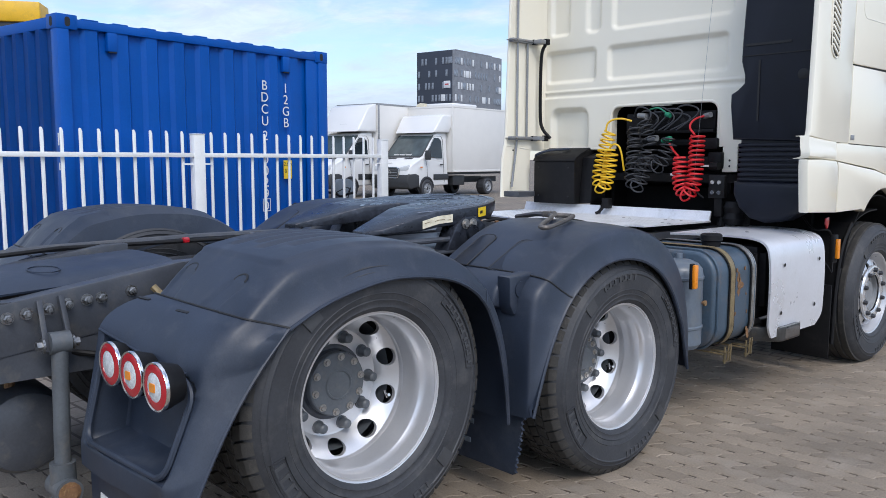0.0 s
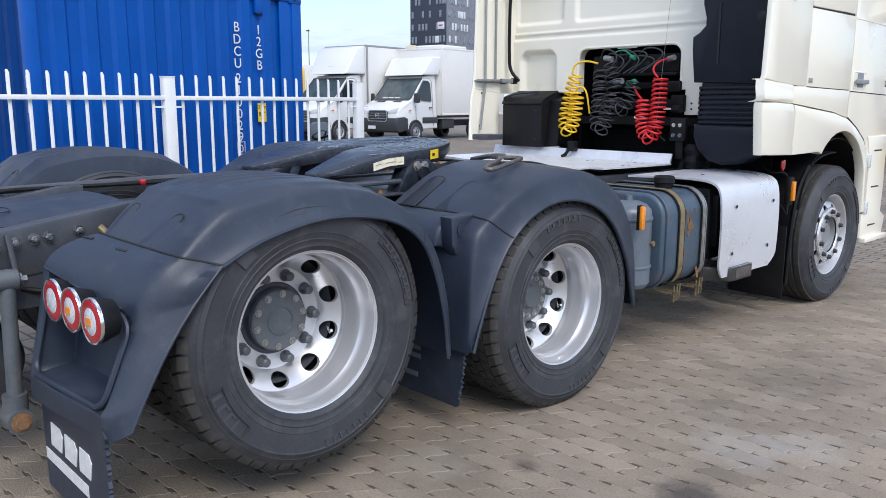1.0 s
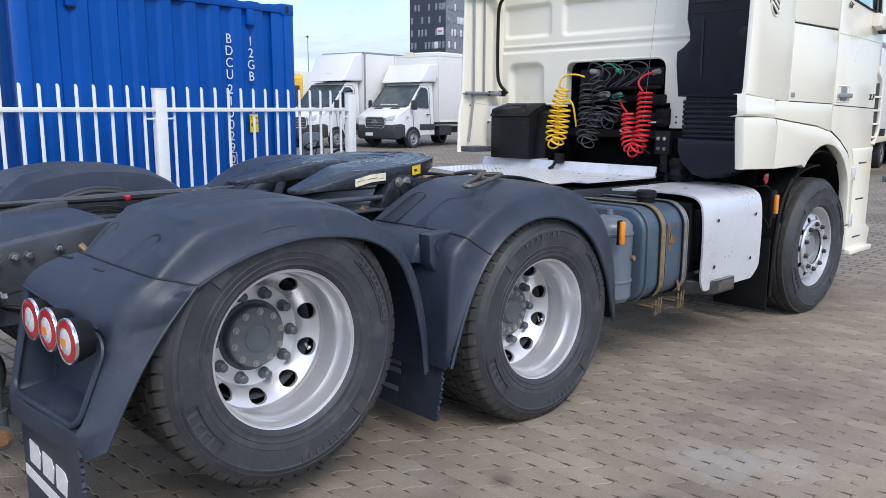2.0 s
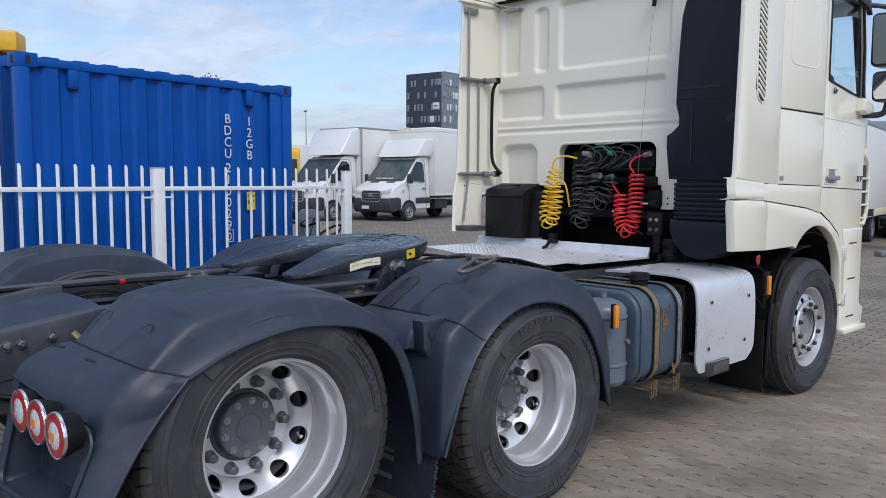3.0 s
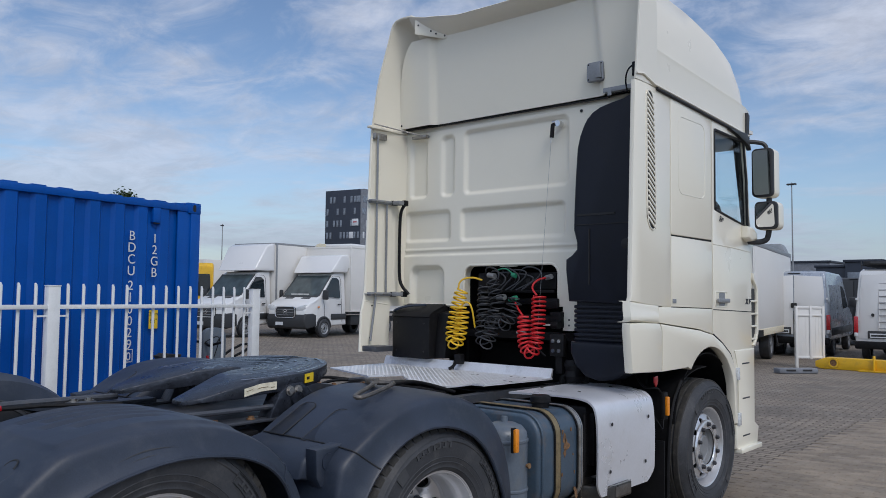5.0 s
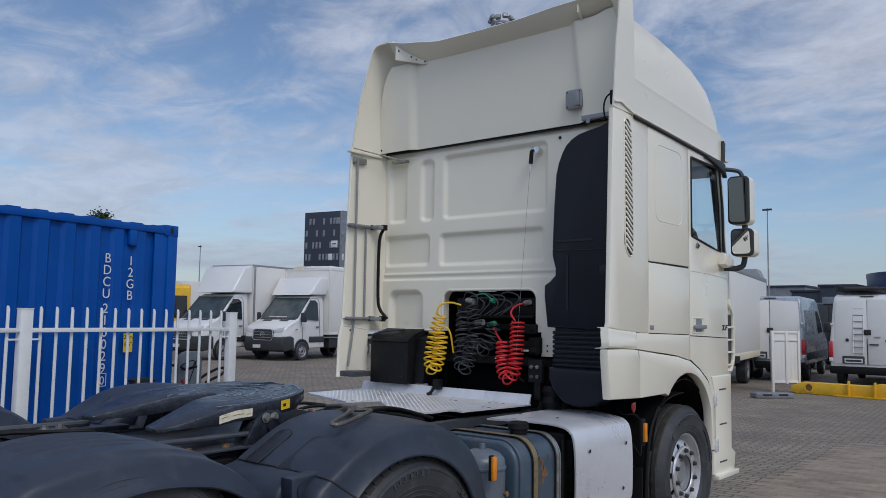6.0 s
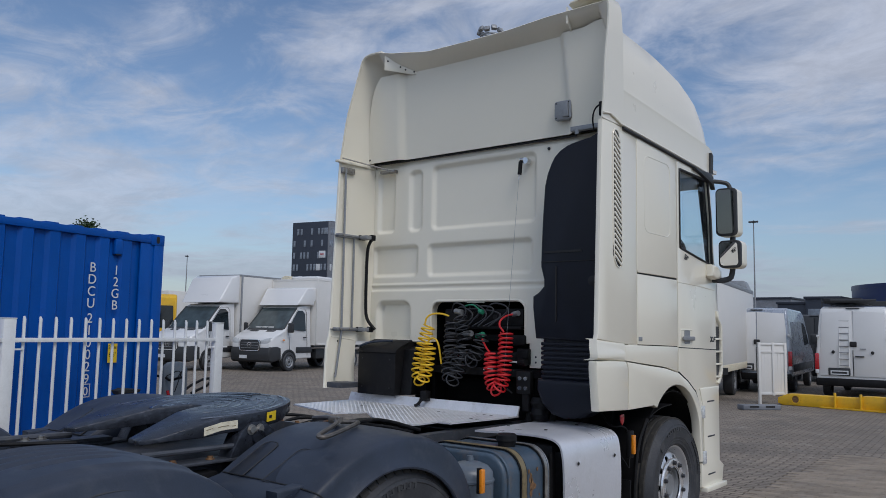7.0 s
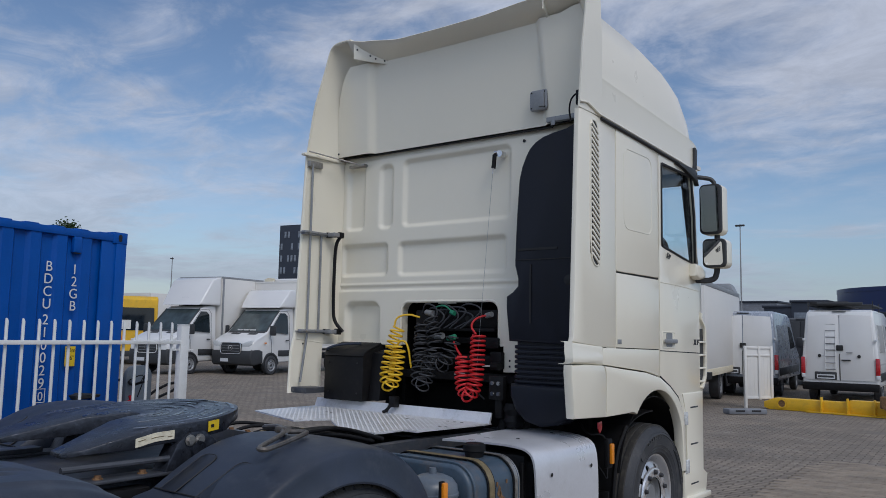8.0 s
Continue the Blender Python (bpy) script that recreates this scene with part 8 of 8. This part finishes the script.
for x in (-0.5, 0.55):
    part("warning_triangle", prism([(x - 0.22, 0.95), (x + 0.22, 0.95), (x, 1.33)], "y", -0.035, -0.022), ORANGE, sv)
part("hatch_panel", box((-0.7, -0.03, 1.55), (-0.1, -0.02, 1.95)), WHITE, sv)
part("bumper", box((-1.0, -0.1, 0.35), (1.0, 0.15, 0.60), 0.03), TRIM, sv)
for s in (1, -1):
    part("tail_lamp", box((s * 0.9 - 0.06, -0.03, 0.85), (s * 0.9 + 0.06, 0.02, 1.25), 0.01), REDRING, sv)
    for y in (1.1, 4.7):
        road_wheel(sv, s * 0.88, y, sx=s)
wt = thing("white_trailer", "white box trailer parked far back in the yard", "trailer", (-36.6, 25.0, 0), YARD)
part("body", box((-2.5, -1.0, 1.0), (0, 8.5, 3.55), 0.03), BOXWHITE, wt)
part("underframe", box((-2.2, -0.6, 0.5), (-0.3, 8.0, 1.0), 0.05), TRIM, wt)
for y in (0.8, 2.0):
    road_wheel(wt, -0.3, y, 0.5, 0.3)

# -- yellow gantry behind the container --
gy = thing("gantry", "yellow steel gantry standing behind the container", "gantry", (-12.0, 2.35, 0), 60)
part("beam", box((-5.0, -0.3, 3.72), (0.58, 0.3, 4.06), 0.03), YSTEEL, gy)
part("underside", box((-5.0, -0.25, 3.6), (0.30, 0.25, 3.72), 0.01), TRIM, gy)
for x in (-4.8, -0.2):
    part("leg", box((x - 0.15, -0.15, 0), (x + 0.15, 0.15, 3.62), 0.02), YSTEEL, gy)


# -- far buildings --
def tower():
    t = thing("office_tower", "dark office tower with two differently clad sides and small windows", "building", (-150.0, 141.6, 0), YARD)
    H = 29.4
    part("wall", box((-11.6, 0, 0), (0, 23.0, H), 0.05), CLAD_DARK, t, "dark cladding")
    part("side_wall", box((0.0, 0.05, 0), (0.25, 23.0, H - 0.1), 0.03), CLAD_GREY, t, "grey patterned cladding")
    part("roof_storey", box((-8.0, 3.0, H), (-1.0, 20.0, H + 0.5), 0.1), CLAD_GREY, t)
    r = random.Random(3)
    first = {}
    for row in range(8):
        z = H - 2.6 - 3.15 * row
        cols = [(-10.8 + 1.13 * i, 0) for i in range(10)]
        for x, _ in cols:
            if r.random() < 0.3:
                continue
            big = r.random() < 0.18
            key = ("f", big)
            m = Matrix.Translation((x, 0, z))
            mat = PALE if big and r.random() < 0.5 else PANE
            if (key, mat.name) not in first:
                w = 0.62 if big else 0.30
                o = part("window", box((-w, -0.10, -0.85), (w, 0.05, 0.85), 0.02), mat, t)
                o.matrix_basis = m
                first[(key, mat.name)] = o
            else:
                again(first[(key, mat.name)], m)
        for i in range(17):
            y = 1.2 + 1.3 * i
            if r.random() < 0.35:
                continue
            big = r.random() < 0.2
            mat = PALE if r.random() < 0.4 else PANE
            key = (("s", big), mat.name)
            m = Matrix.Translation((0.25, y, z))
            if key not in first:
                w = 0.75 if big else 0.32
                o = part("window", box((-0.05, -w, -0.85), (0.10, w, 0.85), 0.02), mat, t)
                o.matrix_basis = m
                first[key] = o
            else:
                again(first[key], m)
    sg = part("sign", box((-2.6, -0.15, H - 9.6), (-0.6, -0.02, H - 7.8), 0.02), PALE, t, "white sign board")
    part("sign_bar", box((-2.2, -0.18, H - 8.8), (-1.0, -0.15, H - 8.5)), REDRING, sg)
    return t


tower()


def hall(name, label, place, turn, w, d, h, mat, rows, storey=3.2):
    b = thing(name, label, "building", place, turn)
    part("wall", box((0, 0, 0), (w, d, h), 0.05), mat, b)
    part("roof", box((-0.2, -0.2, h), (w + 0.2, d + 0.2, h + 0.35), 0.05), CLAD_DARK, b)
    first = None
    n = int(w / 2.4)
    for k in range(rows):
        for i in range(n):
            m = Matrix.Translation((1.2 + 2.4 * i, 0, h - 2.0 - storey * k))
            if first is None:
                first = part("window", box((-0.85, -0.08, -0.6), (0.85, 0.05, 0.6), 0.02), PANE, b)
                first.matrix_basis = m
            else:
                again(first, m)
    return b


hall("warehouse", "long grey warehouse across the yard", (-62, 150, 0), 0, 24.2, 20, 8.3, CLAD_GREY, 2)
hall("office_block", "dark low office block across the yard", (-27.65, 120, 0), 0, 4.6, 14, 6.95, CLAD_DARK, 2)
hall("office_block", "dark low office block across the yard", (-31.6, 120.5, 0), 0, 4.0, 12, 6.25, CLAD_DARK, 1)
rd = thing("round_building", "round dark blue building across the yard", "building", (-10.0, 128, 0), 0)
part("wall", lathe([(0, 8.8), (12.8, 8.8), (13.0, 8.7), (13.0, 0)], 48, "z"), CLAD_BLUE, rd)
part("roof_edge", lathe([(13.0, 8.3), (13.06, 8.3), (13.06, 8.85), (13.0, 8.85)], 48, "z", close=True), CLAD_BLUE, rd)
hall("low_hall", "low dark hall in front of the round building", (-22, 108, 0), 0, 44, 10, 4.9, CLAD_DARK, 1)


# -- masts --
def mast(place, h, heads, label):
    m = thing("light_mast", label, "street lamp", place)
    part("pole", lathe([(0.09, 0), (0.075, h * 0.5), (0.045, h), (0, h)], 14, "z"), GREY, m)
    part("crossbar", rod((-heads * 0.11, 0, h - 0.1), (heads * 0.11, 0, h - 0.1), 0.04), GREY, m)
    for i in range(heads):
        x = (i - (heads - 1) / 2) * 0.23
        part("floodlight", box((x - 0.085, -0.30, h - 0.26), (x + 0.085, 0.15, h - 0.12), 0.03), TRIM, m)
    return m


mast((-22.4, 81.3, 0), 13.3, 4, "grey light mast with a row of floodlights")
mast((-87.0, 58.5, 0), 10.7, 1, "slim grey lamp post with a single head")
hm = thing("high_mast", "tall light mast with a ring of floodlights", "street lamp", (-40.3, 60.0, 0))
part("pole", lathe([(0.3, 0), (0.15, 30.2), (0, 30.2)], 16, "z"), GREY, hm)
part("ring", lathe([(0.9, 30.0), (1.0, 30.0), (1.0, 30.15), (0.9, 30.15)], 24, "z", close=True), GREY, hm)
for i in range(10):
    a = 2 * math.pi * i / 10
    o = part("floodlight", box((-0.25, -0.12, -0.2), (0.25, 0.22, 0.25), 0.03), GREY, hm)
    o.matrix_basis = Matrix.Translation((1.05 * math.cos(a), 1.05 * math.sin(a), 30.4 + 0.15 * (i % 2))) @ pose(0, 0, 0, 25, 0, math.degrees(a) - 90)


# -- tree behind the container --
def tree(place, height, spread):
    t = thing("tree", "small leafy tree standing behind the container", "tree", place)
    r = random.Random(11)
    limbs = [tube([(0, 0, 0), (0.05, 0, height * 0.3), (0.0, 0.05, height * 0.62)], 0.11, 8)]
    for i in range(16):
        a, e = r.uniform(0, 6.28), r.uniform(0.3, 1.0)
        p0 = Vector((0, 0, height * r.uniform(0.35, 0.62)))
        p1 = p0 + Vector((math.cos(a) * spread * e * 0.6, math.sin(a) * spread * e * 0.6, height * r.uniform(0.12, 0.34)))
        limbs.append(tube([p0, (p0 + p1) / 2 + Vector((0, 0, 0.1)), p1], 0.03, 5))
    part("trunk", join(*limbs), BARK, t)
    bm = bmesh.new()
    for i in range(9000):
        clump = i % 23
        a, lift = clump * 2.4, ((clump * 7) % 23) / 23.0
        out = spread * 0.75 * math.sqrt(max(0.05, 1 - (lift - 0.35) ** 2 * 2.2)) * (0.35 + 0.65 * ((clump * 5) % 23) / 23.0)
        c = Vector((math.cos(a) * out, math.sin(a) * out, height - 2.6 + 2.35 * lift)) + Vector((r.gauss(0, 0.20), r.gauss(0, 0.20), r.gauss(0, 0.19)))
        d1 = Vector((r.gauss(0, 1), r.gauss(0, 1), r.gauss(0, 0.6))).normalized() * r.uniform(0.06, 0.11)
        d2 = d1.cross(Vector((r.gauss(0, 1), r.gauss(0, 1), r.gauss(0, 1)))).normalized() * r.uniform(0.03, 0.06)
        bm.faces.new([bm.verts.new(c + d1), bm.verts.new(c + d2), bm.verts.new(c - d1), bm.verts.new(c - d2)])
    tagged(part("crown", bm, LEAF, t, "dense green leaves"), kind="stuff")
    return t


tree((-35.5, 18.4, 0), 6.75, 1.0)

# ---- ground: sand-filled bed to the horizon, with zigzag paving stones round the lorry ----
def ground_material():
    """Paving too far off to pick apart: courses of stones as a fine pattern in the colour and the relief."""
    m = material("paving_ground", (0.208, 0.174, 0.138), 0.85, var=0.30, scale=0.8, fine=60, bump=0.0, dirt=(0.32, 0.31, 0.285), dirt_amount=0.3)
    nt = m.node_tree
    b = nt.nodes["Principled BSDF"]
    tc = nt.nodes.new("ShaderNodeTexCoord")
    mp = nt.nodes.new("ShaderNodeMapping")
    mp.inputs["Rotation"].default_value = (0, 0, -radians(PAVE_TURN))
    nt.links.new(tc.outputs["Object"], mp.inputs[0])
    br = nt.nodes.new("ShaderNodeTexBrick")
    br.inputs["Scale"].default_value = 1.0
    br.inputs["Brick Width"].default_value, br.inputs["Row Height"].default_value, br.inputs["Mortar Size"].default_value = PAVE_L, PAVE_W, 0.010
    br.inputs["Color1"].default_value, br.inputs["Color2"].default_value, br.inputs["Mortar"].default_value = (0.88, 0.88, 0.88, 1), (1.16, 1.16, 1.16, 1), (0.40, 0.37, 0.34, 1)
    nt.links.new(mp.outputs[0], br.inputs["Vector"])
    mul = nt.nodes.new("ShaderNodeMix")
    mul.data_type, mul.blend_type = "RGBA", "MULTIPLY"
    mul.inputs["Factor"].default_value = 1.0
    src = b.inputs["Base Color"].links[0].from_socket
    nt.links.new(src, mul.inputs["A"])
    nt.links.new(br.outputs["Color"], mul.inputs["B"])
    nt.links.new(mul.outputs["Result"], b.inputs["Base Color"])
    bp = nt.nodes.new("ShaderNodeBump")
    bp.inputs["Strength"].default_value, bp.inputs["Distance"].default_value, bp.invert = 0.6, 0.006, True
    nt.links.new(br.outputs["Fac"], bp.inputs["Height"])
    nt.links.new(bp.outputs[0], b.inputs["Normal"])
    return m


PAVE_TURN, PAVE_L, PAVE_W = YARD - 6.2, 0.214, 0.107
g = bmesh.new()
bmesh.ops.create_grid(g, x_segments=8, y_segments=8, size=1800)
ground = single("ground", moved(g, Matrix.Translation((0, 0, -0.0045))), ground_material(), "grey-brown concrete block paving of a lorry yard", "ground", "structure")


def paver_outline():
    """A stone with a wavy long side and a stepped short side, so that half-shifted courses lock."""
    gap = 0.0022
    L, W = PAVE_L, PAVE_W

    def f(u):
        p = (u / (L / 2)) % 1.0
        return 0.007 * (1 if p < 0.42 else (-1 if 0.5 < p < 0.92 else 0))

    def q(v):
        k = v / W
        return 0.019 * (-1 if k < 0.3 else (1 if k > 0.7 else (k - 0.5) / 0.2))
    us = [0.0, 0.42, 0.5, 0.92, 1.0, 1.42, 1.5, 1.92, 2.0]
    pts = [(u * L / 2 + q(0), f(min(u, 1.999) * L / 2)) for u in us[:-1]]
    pts += [(L + q(v * W), v * W) for v in (0.05, 0.3, 0.7, 0.95)]
    pts += [(u * L / 2 + q(W), W + f(min(u, 1.999) * L / 2)) for u in us[-2::-1]]
    pts += [(q(v * W), v * W) for v in (0.95, 0.7, 0.3, 0.05)]
    c = (L / 2, W / 2)
    return [(c[0] + (x - c[0]) * (1 - 2 * gap / L), c[1] + (y - c[1]) * (1 - 2 * gap / W)) for x, y in pts]


def add_stains(m):
    """Old oil spots and dry pale scuffs on the paving: (x, y, radius)."""
    nt = m.node_tree
    b = nt.nodes["Principled BSDF"]
    geo = nt.nodes.new("ShaderNodeNewGeometry")
    noise = nt.nodes.new("ShaderNodeTexNoise")
    noise.inputs["Scale"].default_value, noise.inputs["Detail"].default_value = 9.0, 7
    nt.links.new(geo.outputs["Position"], noise.inputs["Vector"])
    for (x, y, r), tone, most in (((2.13, 1.03, 0.13), (0.035, 0.03, 0.03), 0.75), ((1.55, 0.78, 0.06), (0.05, 0.045, 0.04), 0.5), ((2.07, 1.57, 0.22), (0.40, 0.39, 0.37), 0.30), ((2.25, 1.80, 0.20), (0.40, 0.39, 0.37), 0.22), ((1.25, 0.50, 0.16), (0.30, 0.27, 0.22), 0.4)):
        far = nt.nodes.new("ShaderNodeVectorMath")
        far.operation = "DISTANCE"
        far.inputs[1].default_value = (x, y, 0)
        nt.links.new(geo.outputs["Position"], far.inputs[0])
        edge = nt.nodes.new("ShaderNodeMath")
        edge.operation = "MULTIPLY_ADD"
        nt.links.new(noise.outputs["Fac"], edge.inputs[0])
        edge.inputs[1].default_value = r * 1.6
        nt.links.new(far.outputs["Value"], edge.inputs[2])
        mr = nt.nodes.new("ShaderNodeMapRange")
        for k, v in zip(("From Min", "From Max", "To Min", "To Max"), (r * 1.25, r * 1.95, most, 0.0)):
            mr.inputs[k].default_value = v
        nt.links.new(edge.outputs[0], mr.inputs["Value"])
        mix = nt.nodes.new("ShaderNodeMix")
        mix.data_type = "RGBA"
        src = b.inputs["Base Color"].links[0].from_socket
        nt.links.new(mr.outputs[0], mix.inputs["Factor"])
        nt.links.new(src, mix.inputs["A"])
        mix.inputs["B"].default_value = (*tone, 1)
        nt.links.new(mix.outputs["Result"], b.inputs["Base Color"])


add_stains(PAVER)
LINE = paver_outline()
CEN = (PAVE_L / 2, PAVE_W / 2)
INNER = [(CEN[0] + (x - CEN[0]) * 0.965, CEN[1] + (y - CEN[1]) * 0.93) for x, y in LINE]


def paver_geometry(ox, oy, oz, tx, ty):
    n = len(LINE)
    rings = [[(x, y, -0.010) for x, y in LINE], [(x, y, -0.003) for x, y in LINE], [(x, y, 0.0) for x, y in INNER]]
    vs = [(ox + x, oy + y, oz + z + tx * (x - CEN[0]) + ty * (y - CEN[1])) for ring in rings for x, y, z in ring]
    fs = []
    for k in range(2):
        for i in range(n):
            j = (i + 1) % n
            fs.append((k * n + i, k * n + j, (k + 1) * n + j, (k + 1) * n + i))
    fs.append(tuple(2 * n + i for i in range(n)))
    return vs, fs


paver_mesh = bpy.data.meshes.new("paving_stone")
pv, pf = paver_geometry(-CEN[0], -CEN[1], 0, 0, 0)
paver_mesh.from_pydata(pv, [], pf)
paver_mesh.materials.append(PAVER)
rng = random.Random(21)
turn_m = Matrix.Rotation(radians(PAVE_TURN), 4, "Z")
back = turn_m.inverted()
verts, faces = [], []
singles = 0
for row in range(-60, 125):
    for col in range(-50, 55):
        ox, oy = col * PAVE_L + (PAVE_L / 2 if row % 2 else 0.0), row * PAVE_W
        w = turn_m @ Vector((ox + CEN[0], oy + CEN[1], 0))
        if not (-0.6 < w.x < 6.2 and -1.6 < w.y < 11.0) or (w.x > 3.3 and w.y < -0.4 + (w.x - 3.3) * 0.7) or (w.x < 0.9 and w.y > 4.0) or w.x > 2.2 + (w.y + 1.6) * 0.75:
            continue
        oz, tx, ty = rng.uniform(-0.0015, 0.0012), rng.uniform(-0.007, 0.007), rng.uniform(-0.008, 0.008)
        if 1.35 < w.x < 2.55 and -0.35 < w.y < 4.4 and singles < 300:
            singles += 1
            ob = new("paving_stone", paver_mesh)
            ob.parent = ground
            ob.matrix_basis = Matrix.Translation((w.x, w.y, oz)) @ turn_m @ Matrix.Rotation(tx, 4, "Y") @ Matrix.Rotation(ty, 4, "X")
        else:
            a, b = paver_geometry(ox, oy, oz, tx, ty)
            base = len(verts)
            verts += [tuple(turn_m @ Vector(p)) for p in a]
            faces += [tuple(i + base for i in q) for q in b]
me = bpy.data.meshes.new("paving_field")
me.from_pydata(verts, [], faces)
me.materials.append(PAVER)
field = new("paving_field", me)
field.parent = ground
tagged(field, "grey-brown concrete paving stones laid in courses", kind="stuff")
